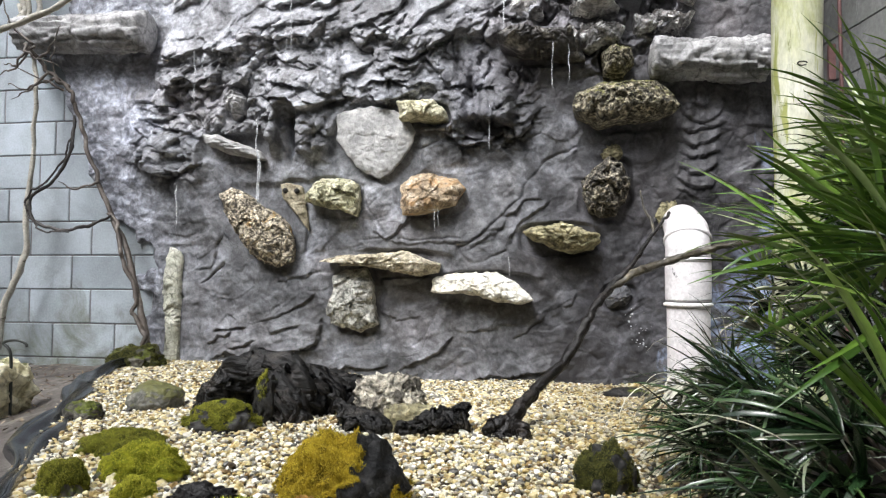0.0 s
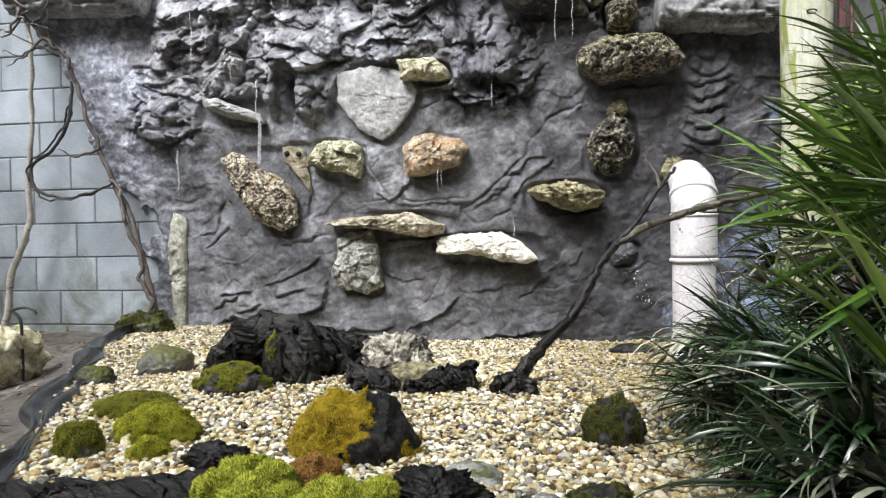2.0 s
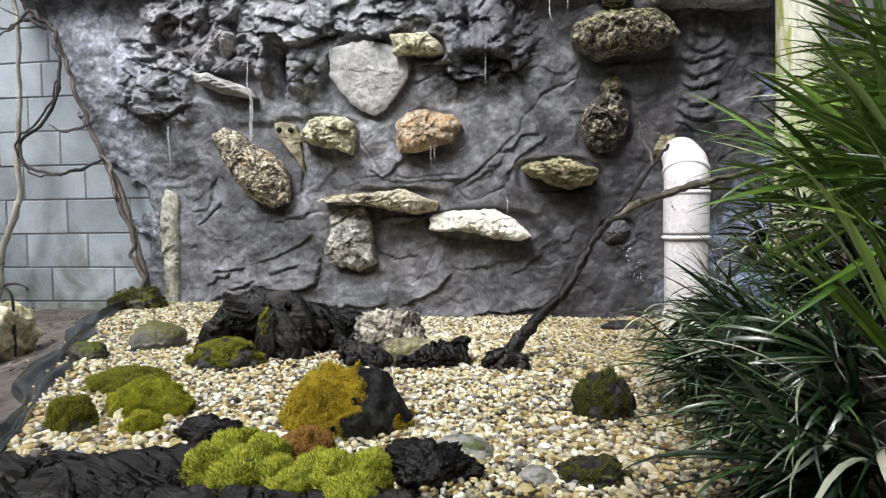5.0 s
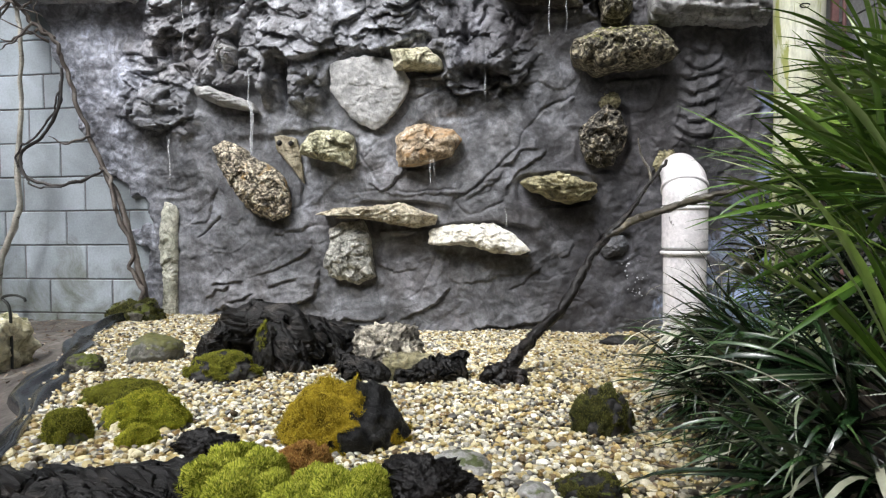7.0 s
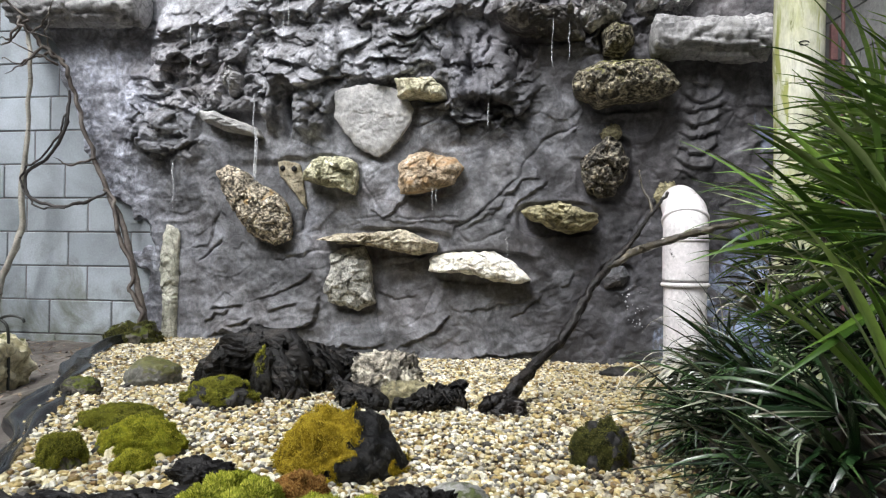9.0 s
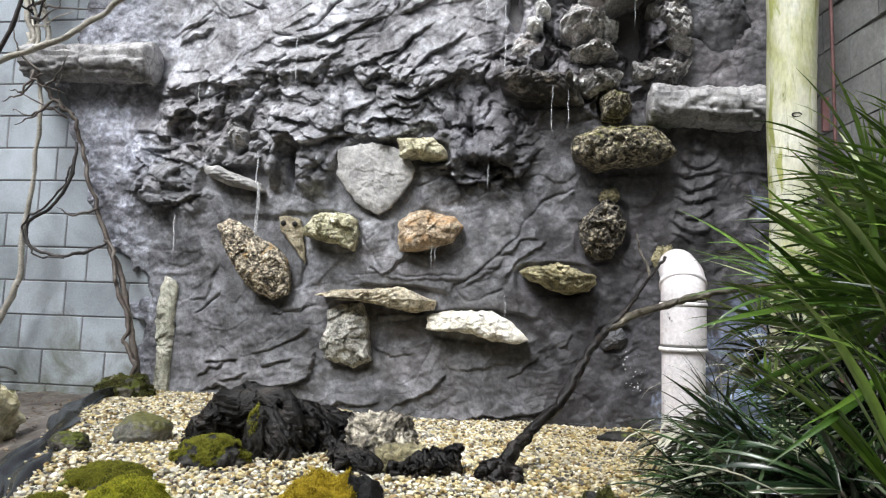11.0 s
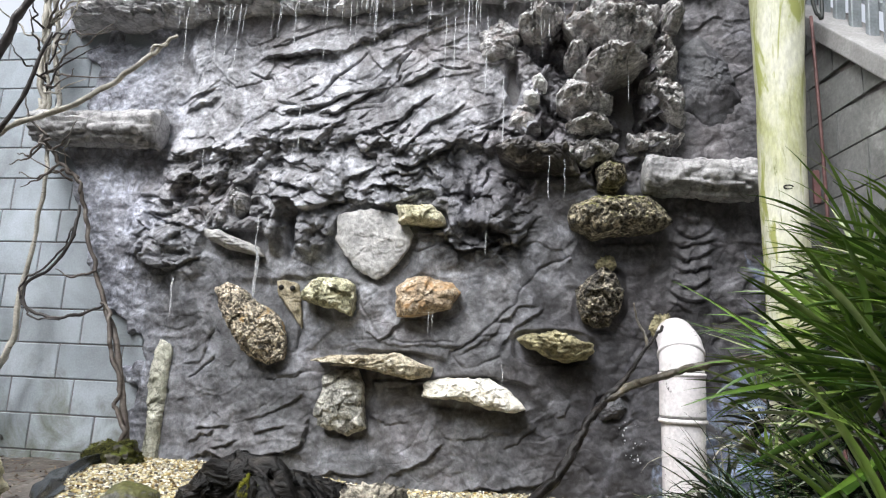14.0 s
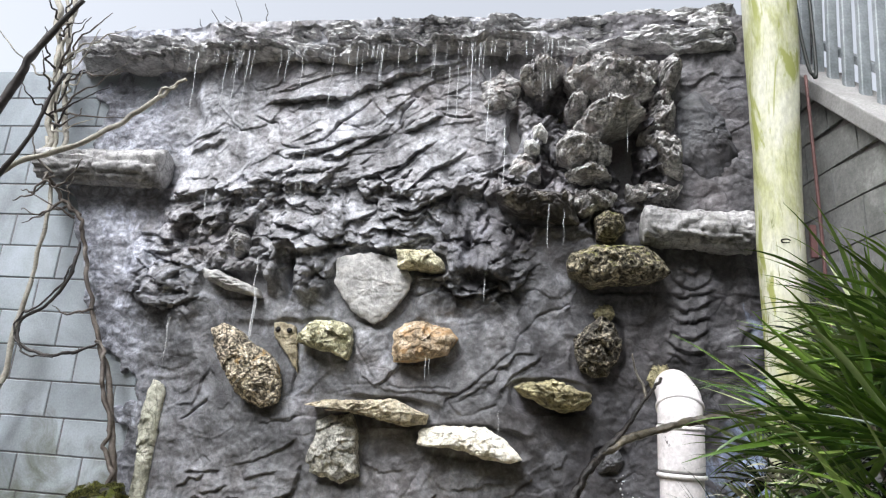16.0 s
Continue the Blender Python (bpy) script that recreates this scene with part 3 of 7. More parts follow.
LEAF_STOPS = [(0.0, (0.008, 0.020, 0.008)), (0.35, (0.016, 0.040, 0.013)), (0.60, (0.030, 0.066, 0.018)), (0.80, (0.06, 0.105, 0.034)), (0.91, (0.20, 0.225, 0.15)), (1.0, (0.46, 0.44, 0.35))]
MAT_LEAF = random_material("palm_leaf", LEAF_STOPS, 0.24, False, 40.0, 0.8)
MAT_LEAF_BRIGHT = random_material("bright_palm_leaf", [(0.0, (0.04, 0.09, 0.013)), (0.5, (0.125, 0.225, 0.03)), (0.82, (0.23, 0.34, 0.07)), (1.0, (0.30, 0.33, 0.20))], 0.25, False, 40.0, 0.8)
MAT_LEAF_DRY = random_material("dry_palm_leaf", [(0.0, (0.10, 0.10, 0.065)), (0.5, (0.30, 0.29, 0.22)), (1.0, (0.58, 0.56, 0.47))], 0.4, False, 40.0, 0.5)
MAT_RAWBLOCK = plain_noise_material("raw_concrete_block", [(0.3, (0.10, 0.102, 0.096)), (0.55, (0.19, 0.193, 0.185)), (0.75, (0.34, 0.345, 0.33))], 5, 0.85, 0.008, 50)
MAT_SHADE_MULCH = plain_noise_material("shade_dark_mulch", [(0.3, (0.008, 0.006, 0.005)), (0.6, (0.03, 0.022, 0.016)), (0.8, (0.09, 0.065, 0.045))], 30, 0.8, 0.02, 90)
MAT_LITTER = random_material("leaf_litter", [(0.0, (0.03, 0.022, 0.016)), (0.5, (0.10, 0.07, 0.045)), (0.85, (0.22, 0.16, 0.10)), (1.0, (0.36, 0.30, 0.22))], 0.8, True)
MAT_STEM = plain_noise_material("palm_stem_fibre", [(0.3, (0.03, 0.022, 0.015)), (0.7, (0.10, 0.075, 0.05))], 20, 0.8)


MOSS_BASE = {}


def moss_material(name, a, b, c):
    m = random_material(name, [(0.0, a), (0.5, b), (1.0, c)], 0.85, True, 60.0, 0.2)
    MOSS_BASE[name] = plain_noise_material(name + "_mat", [(0.32, tuple(v * 0.25 for v in a)), (0.5, a), (0.68, b)], 28, 0.9, 0.012, 160, spec=0.15)
    return m


MAT_MOSS_LIME = moss_material("lime_moss", (0.09, 0.115, 0.008), (0.26, 0.30, 0.020), (0.50, 0.49, 0.08))
MAT_MOSS_DARK = moss_material("dark_moss", (0.055, 0.06, 0.006), (0.14, 0.145, 0.012), (0.25, 0.24, 0.03))
MAT_MOSS_BROWN = moss_material("brown_moss", (0.02, 0.022, 0.006), (0.06, 0.06, 0.012), (0.14, 0.135, 0.025))
MAT_MOSS_GREEN = moss_material("green_moss", (0.11, 0.12, 0.006), (0.25, 0.26, 0.015), (0.40, 0.38, 0.04))
MAT_MOSS_GOLD = moss_material("golden_moss", (0.17, 0.12, 0.006), (0.33, 0.24, 0.012), (0.46, 0.37, 0.035))
MAT_MOSS_RUST = moss_material("rusty_moss", (0.12, 0.055, 0.012), (0.26, 0.13, 0.03), (0.36, 0.22, 0.06))


def water_material():
    m, n, l, p = material("falling_water")
    p.inputs["Base Color"].default_value = (0.9, 0.92, 0.95, 1)
    p.inputs["Roughness"].default_value = 0.25
    p.inputs["Alpha"].default_value = 0.28
    p.inputs["Specular IOR Level"].default_value = 0.8
    return m


MAT_WATER = water_material()
MAT_FROTH = plain_noise_material("water_froth", [(0.3, (0.3, 0.31, 0.32)), (0.7, (0.6, 0.61, 0.63))], 60, 0.2, 0.001)

# ---- ground ----
WALL_Y = 4.0


def bed_edge(y):
    """The bed's left border, where the pond liner shows."""
    return np.interp(y, [1.4, 1.75, 2.44, 3.31, 3.6, 4.0], [-0.86, -0.99, -1.42, -1.92, -2.0, -2.0])


def ground_z(x, y):
    x, y = np.asarray(x, float), np.asarray(y, float)
    z = -0.07 * step(-1.9, -0.4, x) * step(2.6, 3.7, y)
    z = z - 0.05 * step(0.02, 0.35, bed_edge(np.clip(y, 1.4, 4)) - x)
    z = z + 0.012 * fbm(x * 3, y * 3, 0.3, 3, 5) * step(6, 4, np.hypot(x, y - 2.5))
    return z


def build_ground():
    far = [5, 8, 14, 30, 80, 250, 900]
    xs = np.concatenate([[-v for v in far[::-1]], np.arange(-3.6, 2.6, 0.035), far])
    ys = np.concatenate([[-v for v in far[::-1]], np.arange(-1.0, 4.6, 0.035), [6, 8, 14, 30, 80, 250, 900]])
    gx, gy = np.meshgrid(xs, ys, indexing="ij")
    gz = ground_z(gx, gy)
    gz = gz + step(0.0, 0.1, bed_edge(np.clip(gy, 1.4, 4)) - gx) * 0.012 * fbm(gx * 22, gy * 22, 0.7, 3, 9) * (np.hypot(gx, gy - 2.5) < 5)
    v = np.stack([gx, gy, gz], -1).reshape(-1, 3)
    me = raw_mesh("ground", v, grid_faces(len(xs), len(ys)), MAT_SOIL)
    ob = new("ground", me)
    tagged(ob, "bare grey-brown soil beside a planted gravel bed", "ground", kind="structure")
    # the bed of sand under the pebbles, darkened for the shade in their gaps
    ys = np.linspace(1.2, 3.97, 80)
    u = np.linspace(0, 1, 90)
    x0 = bed_edge(ys) + 0.01
    x1 = np.interp(ys, [1.4, 1.8, 2.3, 2.6, 3.2, 4.0], [0.44, 0.48, 0.54, 0.74, 0.95, 1.05])
    gx = x0[None] + (x1[None] - x0[None]) * u[:, None]
    gy = np.broadcast_to(ys[None], gx.shape)
    v = np.stack([gx, gy, ground_z(gx, gy) + 0.006], -1).reshape(-1, 3)
    # mulch under the palms, coloured near black for the shade between their leaves
    u, w = np.linspace(0, 1, 70)[:, None], np.linspace(1.1, 3.3, 90)[None, :]
    gx = np.interp(w, [1.1, 1.8, 2.3, 2.6, 3.3], [0.40, 0.40, 0.46, 0.68, 0.95]) + 0.10 * fbm(w * 4, 0.3, 0.0, 3, 88) * (1 - u) + (2.4 - 0.4) * u
    gy = w + 0 * u
    mz = ground_z(gx, gy) + 0.002 + 0.012 * np.minimum(1, u * 6) * (1 + fbm(gx * 14, gy * 14, 0.2, 3, 44))
    part("mulch", raw_mesh("mulch", np.stack([gx, gy, mz], -1).reshape(-1, 3), grid_faces(70, 90), MAT_SHADE_MULCH), ob, "leaf mulch under the palms, coloured dark for their shade")
    part("gravel_bed", raw_mesh("gravel_bed", v, grid_faces(90, 80), MAT_BED), ob, "coarse sand under the pebbles, coloured dark for their shaded gaps")
    return ob


ground = build_ground()


# ---- unseen walls added round the yard to block low sky light ----
def build_unseen_walls():
    for name, sx, sy, x, y in (("wall_unseen_back", 10.0, 0.15, -0.8, -1.9), ("wall_unseen_left", 0.15, 6.4, -5.2, 0.7), ("wall_unseen_right", 0.15, 6.4, 2.3, 0.7)):
        ob = new(name, box_mesh(name, sx, sy, 4.6, MAT_UNSEEN_WALL, 0.01))
        ob.location = (x, y, 2.2)
        tagged(ob, "plain dark wall out of view, added to block low sky light", "wall", kind="structure")


build_unseen_walls()


# ---- block wall ----
def build_block_wall():
    wall = thing("wall_block", "grey painted concrete block wall with recessed joints", "wall", (0, 0, 0), kind="structure")
    course, length = 0.2032, 0.4064
    part("mortar_core", box_mesh("mortar_core", 6.6, 0.18, 2.62, MAT_MORTAR, 0), wall, "sunken grey mortar", pose(-1.4, WALL_Y + 0.096, 1.28))
    full = box_mesh("block", length - 0.007, 0.19, course - 0.007, MAT_BLOCK, 0.004, 1)
    for row in range(-1, 13):
        shift = {0: 0.40, 1: 0.0, 2: 0.69, 3: 0.0, 4: 0.62, 5: 0.12, 6: 0.37}.get(row, (row * 0.5) % 1)
        for k in range(-5, 10):
            x = -2.494 + (k + 0.5 + shift) * length
            if -4.6 < x < -1.75:
                part("block", full, wall, m=pose(x, WALL_Y + 0.095 + 0.0015 * math.sin(k * 7.1 + row * 3.3), (row + 0.5) * course))
    return wall


# ---- sculpted rock face ----
def segment_distance(x, z, pts):
    best = np.full(x.shape, 9.0)
    for (ax, az), (bx, bz) in zip(pts[:-1], pts[1:]):
        dx, dz = bx - ax, bz - az
        t = np.clip(((x - ax) * dx + (z - az) * dz) / (dx * dx + dz * dz), 0, 1)
        best = np.minimum(best, np.hypot(x - ax - t * dx, z - az - t * dz))
    return best


# fine root-like cracks
CRACKS = [
    [(-1.55, 2.28), (-1.44, 2.23), (-1.40, 2.16), (-1.35, 2.08), (-1.26, 2.06)],
    [(-0.64, 2.50), (-0.60, 2.41), (-0.53, 2.39), (-0.46, 2.32), (-0.37, 2.27), (-0.24, 2.26)],
    [(-0.58, 2.39), (-0.64, 2.32), (-0.67, 2.22)],
    [(-1.20, 2.08), (-1.11, 2.12), (-1.02, 2.24), (-0.95, 2.29), (-0.86, 2.40)],
    [(-1.68, 1.50), (-1.52, 1.68), (-1.46, 1.73), (-1.39, 1.78), (-1.35, 1.87), (-1.27, 1.94)],
    [(0.9, 2.02), (1.05, 1.92), (1.2, 1.98), (1.26, 2.08)],
    [(-1.30, 0.46), (-1.01, 0.52), (-0.93, 0.54)],
    [(-1.66, 0.98), (-1.66, 0.78), (-1.59, 0.65), (-1.63, 0.54), (-1.76, 0.45)],
    [(-1.19, 0.84), (-1.14, 0.74), (-1.14, 0.62)],
    [(-0.28, 0.65), (-0.16, 0.70), (0.05, 0.90), (0.19, 1.12), (0.35, 1.17)],
    [(-0.28, 0.65), (-0.20, 0.56), (-0.02, 0.64)],
    [(-0.82, 1.00), (-0.78, 0.85), (-0.67, 0.71)],
    [(-0.59, 0.69), (-0.45, 0.69), (-0.28, 0.70)],
    [(-0.61, 1.03), (-0.52, 1.16), (-0.35, 1.26)],
]
# overhanging lips of the folds: how far the edge stands out, how wide the swell above it is, and its line
LIPS = [
    (0.050, 0.11, [(-1.54, 2.34), (-1.38, 2.38), (-1.21, 2.40), (-1.03, 2.40), (-0.86, 2.46), (-0.72, 2.48)]),
    (0.025, 0.05, [(-1.98, 2.02), (-1.89, 2.06), (-1.79, 2.11), (-1.72, 2.13)]),
    (0.020, 0.05, [(-2.06, 2.10), (-1.90, 2.13), (-1.76, 2.18)]),
    (0.055, 0.09, [(-1.35, 2.01), (-1.21, 2.02), (-1.07, 2.05), (-0.97, 2.10), (-0.90, 2.13)]),
    (0.040, 0.06, [(-1.48, 1.90), (-1.34, 1.91), (-1.20, 1.91), (-1.06, 1.93), (-0.99, 1.95)]),
    (0.030, 0.06, [(-1.14, 2.01), (-1.00, 2.02), (-0.87, 2.08), (-0.80, 2.13), (-0.70, 2.16)]),
    (0.035, 0.06, [(-1.19, 1.78), (-1.09, 1.83), (-0.99, 1.94), (-0.93, 2.01)]),
    (0.035, 0.05, [(-1.03, 1.80), (-0.95, 1.83), (-0.82, 1.88), (-0.69, 1.93), (-0.59, 1.97)]),
    (0.035, 0.06, [(-0.84, 1.74), (-0.78, 1.81), (-0.65, 1.92), (-0.53, 2.04), (-0.40, 2.12)]),
    (0.040, 0.05, [(-0.80, 1.90), (-0.68, 1.85), (-0.59, 1.90), (-0.56, 1.95)]),
    (0.065, 0.10, [(-0.67, 2.16), (-0.57, 2.19), (-0.47, 2.24), (-0.39, 2.26)]),
    (0.060, 0.08, [(-0.64, 1.71), (-0.54, 1.68), (-0.45, 1.73), (-0.35, 1.78), (-0.29, 1.83)]),
    (0.035, 0.06, [(-0.68, 1.74), (-0.58, 1.79), (-0.52, 1.87), (-0.42, 1.95), (-0.33, 2.00), (-0.23, 2.07)]),
    (0.045, 0.07, [(-2.00, 1.76), (-1.86, 1.77), (-1.68, 1.78), (-1.53, 1.77)]),
    (0.035, 0.06, [(-2.01, 1.59), (-1.86, 1.57), (-1.66, 1.64)]),
    (0.060, 0.08, [(-0.81, 2.50), (-0.69, 2.53), (-0.56, 2.57), (-0.35, 2.60)]),
    (0.055, 0.10, [(-0.95, 1.39), (-0.82, 1.41), (-0.66, 1.47), (-0.56, 1.49), (-0.50, 1.51)]),
    (0.030, 0.05, [(-1.09, 1.44), (-0.96, 1.47), (-0.83, 1.50)]),
    (0.045, 0.08, [(-2.13, 1.40), (-1.98, 1.35), (-1.87, 1.33)]),
    (0.045, 0.10, [(-2.12, 1.10), (-1.97, 1.06), (-1.84, 1.09), (-1.74, 1.13)]),
    (0.080, 0.16, [(-0.35, 1.27), (-0.23, 1.19), (-0.11, 1.21), (-0.01, 1.27)]),
    (0.035, 0.06, [(-1.38, 1.59), (-1.24, 1.57), (-1.10, 1.54)]),
    (0.030, 0.06, [(-0.16, 1.91), (-0.07, 1.93), (0.0, 1.98)]),
    (0.040, 0.10, [(-1.72, 0.03), (-1.59, 0.05), (-1.49, 0.03), (-1.32, 0.04), (-1.22, 0.07), (-1.12, 0.09), (-1.06, 0.13), (-1.03, 0.20), (-1.03, 0.29)]),
    (0.024, 0.04, [(-1.69, 0.18), (-1.59, 0.20), (-1.45, 0.21)]),
    (0.026, 0.04, [(-1.35, 0.17), (-1.25, 0.20), (-1.15, 0.21)]),
    (0.020, 0.04, [(-1.72, 0.08), (-1.64, 0.15), (-1.52, 0.19)]),
    (0.020, 0.04, [(-1.59, 0.10), (-1.49, 0.12), (-1.40, 0.15)]),
    (0.015, 0.05, [(-1.45, 0.23), (-1.32, 0.26), (-1.25, 0.29), (-1.15, 0.34), (-1.07, 0.42)]),
    (0.022, 0.05, [(-1.31, 0.45), (-1.21, 0.47), (-1.08, 0.51)]),
    (0.022, 0.06, [(-1.12, -0.06), (-0.93, -0.03), (-0.77, 0.0), (-0.64, 0.01)]),
    (0.020, 0.05, [(-0.64, -0.02), (-0.45, 0.07), (-0.34, 0.13), (-0.31, 0.18)]),
    (0.024, 0.08, [(-0.45, -0.08), (-0.24, -0.07), (0.01, -0.03), (0.15, -0.01), (0.33, 0.01)]),
    (0.012, 0.05, [(-0.30, 0.19), (-0.11, 0.21), (0.04, 0.23), (0.16, 0.29)]),
    (0.012, 0.04, [(0.26, 0.34), (0.32, 0.35), (0.36, 0.41)]),
    (0.014, 0.07, [(-0.01, 0.65), (0.04, 0.75), (0.15, 0.85), (0.22, 0.90)]),
    (0.02, 0.05, [(-0.77, 0.76), (-0.68, 0.69), (-0.61, 0.73), (-0.52, 0.86)]),
    (0.010, 0.05, [(-0.26, 0.63), (-0.15, 0.69), (-0.06, 0.73), (-0.00, 0.80)]),
    (0.015, 0.04, [(-0.73, 0.69), (-0.60, 0.68), (-0.45, 0.68), (-0.30, 0.67)]),
    (0.02, 0.05, [(-1.82, 0.52), (-1.72, 0.55), (-1.65, 0.64), (-1.63, 0.77)]),
    (0.02, 0.05, [(-0.05, 0.80), (0.07, 0.88), (0.19, 0.90)]),
    (0.018, 0.05, [(-0.41, 0.72), (-0.23, 0.67), (-0.11, 0.73), (0.01, 0.76)]),
    (0.015, 0.05, [(-0.80, 0.29), (-0.61, 0.26), (-0.48, 0.29)]),
    (0.012, 0.05, [(0.01, 0.17), (0.10, 0.20), (0.19, 0.29)]),
]
# dark hollows: place, half width, half height, depth
HOLLOWS = [(-1.215, 1.29, 0.035, 0.12, 0.10), (-0.17, 1.27, 0.15, 0.07, 0.09), (0.645, 2.08, 0.08, 0.17, 0.20), (0.0, 2.16, 0.035, 0.12, 0.14), (0.17, 1.90, 0.08, 0.06, 0.12), (0.20, 2.32, 0.07, 0.06, 0.12), (0.66, 1.84, 0.07, 0.06, 0.10), (-0.22, 1.48, 0.03, 0.12, 0.05)]
# and the lumps that stand round them: place, half width, half height, how far out
LUMPS = [(-1.31, 1.33, 0.05, 0.17, 0.09), (-1.10, 1.30, 0.06, 0.15, 0.09), (-1.20, 1.49, 0.13, 0.05, 0.09), (-2.02, 1.20, 0.12, 0.13, 0.06), (-0.27, 1.42, 0.06, 0.14, 0.08), (-0.07, 1.42, 0.07, 0.13, 0.08)]


SET_STONES = []


def near_box(x, z, pts, pad):
    """The grid's rows and columns that lie near a line."""
    a, b = np.array(pts).min(0) - pad, np.array(pts).max(0) + pad
    i = np.searchsorted(x[:, 0], (a[0], b[0]))
    j = np.searchsorted(z[0], (a[1], b[1]))
    return slice(*i), slice(*j)


def lip_relief(x, z, pts, out, swell, k):
    """A swell that grows towards its lower edge and ends there in a sharp drop."""
    wx = x + 0.016 * fbm(x * 9, k, z * 9, 4, 5, 0.6)
    wz = z + 0.016 * fbm(x * 9, k + 4, z * 9, 4, 6, 0.6)
    best, side, run = np.full(x.shape, 9.0), np.zeros(x.shape), np.zeros(x.shape)
    for i, ((ax, az), (bx, bz)) in enumerate(zip(pts[:-1], pts[1:])):
        dx, dz = bx - ax, bz - az
        t = np.clip(((wx - ax) * dx + (wz - az) * dz) / (dx * dx + dz * dz), 0, 1)
        d = np.hypot(wx - ax - t * dx, wz - az - t * dz)
        near = d < best
        side = np.where(near, dx * (wz - az) - dz * (wx - ax), side)
        run = np.where(near, (i + t) / (len(pts) - 1), run)
        best = np.where(near, d, best)
    fade = step(0.0, 0.18, run) * step(1.0, 0.82, run)
    above = step(-0.004, 0.004, np.where(side > 0, best, -best))
    amp = out * fade * (0.8 + 0.4 * vn(x * 7, k, z * 7, 9))
    return amp * (above * np.exp(-best / swell) - (1 - above) * (0.35 * np.exp(-best / 0.02) + 0.45 * np.exp(-best / 0.006)))


def rock_height(x, z):
    """How far the face stands out from the blocks behind it."""
    wx = x + 0.06 * fbm(x * 2.2, 0.0, z * 2.2, 3, 31)
    wz = z + 0.06 * fbm(x * 2.2, 5.0, z * 2.2, 3, 47)
    h = 0.055 + 0.030 * fbm(x * 1.6, 0.4, z * 1.6, 3, 1) + 0.006 * fbm(x * 9, 0.4, z * 9, 4, 2)
    right = step(-2.05, -1.93, wx)
    # upper fold: tilted strata with one steep side
    upper = step(1.70, 1.86, wz) * right * step(0.05, -0.25, x + 0.1 * np.sin(z * 5))
    a = radians(27)
    along, across = np.cos(a) * wx + np.sin(a) * wz, -np.sin(a) * wx + np.cos(a) * wz
    u1 = along + 0.10 * vn(along * 1.5, 0.2, across * 1.5, 61)
    u2 = across + 0.10 * vn(along * 1.2, 0.6, across * 1.2, 63) + 0.03 * vn(along * 4, 0.6, across * 4, 66)
    plate, rim = facets(u1 * 2.1, u2 * 5.0, 71, 1.0, 0.9)
    sliver, hem = facets(u1 * 4.0 + 3, u2 * 13.0, 74, 1.0, 1.1)
    combed = step(-0.05, 0.35, vn(x * 2.0, 8.1, z * 2.6, 77))
    h = h + upper * (0.035 + 0.016 * plate + (0.003 + 0.017 * combed) * sliver)
    # crag belt: crumpled planes
    belt = step(1.10, 1.32, wz + 0.14 * step(-1.75, -1.9, wx)) * step(1.98, 1.76, wz + 0.35 * step(-1.95, -2.1, wx)) * step(-2.24, -2.06, wx) * step(0.25, 0.0, wx)
    cx, cz = wx + 0.022 * fbm(x * 11, 2.0, z * 11, 3, 131), wz + 0.022 * fbm(x * 11, 7.0, z * 11, 3, 137)
    q1, e1 = facets(cx * 5.6, cz * 7.0, 3, 1.0, 1.3)
    q2, e2 = facets(cx * 12 + 4, cz * 15, 8, 1.0, 1.4)
    q3, e3 = facets(cx * 27, cz * 33, 11, 1.0, 1.4)
    h = h + belt * (0.045 + 0.062 * q1 + 0.034 * q2 + 0.012 * q3 - 0.012 * np.exp(-(e1 / 0.07) ** 2))
    # right-hand heap under the spout
    heap = step(-0.1, 0.15, wx) * step(1.0, 0.8, wx) * step(1.55, 1.75, wz) * step(2.62, 2.45, wz)
    h = h + heap * (0.05 + 0.11 * q1 + 0.06 * q2 + 0.02 * q3)
    # ribs stacked like scales
    ribs = step(0.84, 0.92, wx) * step(1.12, 1.04, wx) * step(0.86, 0.95, z) * step(1.46, 1.38, z)
    rq = (z + 0.035 * np.cos((x - 0.98) * 20) + 0.03 * fbm(x * 9, 0, z * 9, 3, 91)) / 0.075
    h = h + ribs * 0.032 * (1 - (rq - np.floor(rq))) ** 0.7
    # lower face: broad slabs with stepped edges
    low = step(1.25, 1.05, wz) * right
    sx, sz = wx + 0.14 * fbm(x * 1.7, 2.0, z * 1.7, 2, 53), wz + 0.14 * fbm(x * 1.7, 7.0, z * 1.7, 2, 57)
    s1, s2, sid = worley(sx * 1.9 + 0.5 * sz, sz * 3.2 - 1.0 * sx, 21)
    some = step(-0.1, 0.35, vn(x * 2.3, 3.3, z * 2.3, 59))
    h = h + low * some * ((sid - 0.5) * 0.016 * step(0.0, 0.06, s2 - s1) - 0.003 * np.exp(-((s2 - s1) / 0.015) ** 2))
    h = h + 0.004 * fbm(x * 26, 0.4, z * 26, 3, 12) + (0.001 + 0.004 * belt) * right * fbm(x * 12, 0.9, z * 12, 3, 14, 0.6, True)
    # trowelled wrinkles
    wr = step(-0.2, 0.25, vn(x * 2.6, 6.6, z * 2.6, 151))
    tilt = wz - 0.35 * wx
    h = h + right * low * (0.001 + 0.004 * wr) * fbm(wx * 4.5 + 0.2 * tilt, 0.3, tilt * 9, 4, 153, 0.55, True) + (1 - right) * 0.006 * fbm(x * 9, 0.3, z * 9, 4, 157, 0.6, True)
    # the strip over the blocks is thinner and lumpy
    h = h - (1 - right) * 0.03 + (1 - right) * 0.010 * fbm(x * 5, 0.2, z * 5, 4, 17, 0.6)
    # broken planes at three sizes
    jx, jz = wx + 0.03 * fbm(x * 7, 1.0, z * 7, 2, 33), wz + 0.03 * fbm(x * 7, 6.0, z * 7, 2, 37)
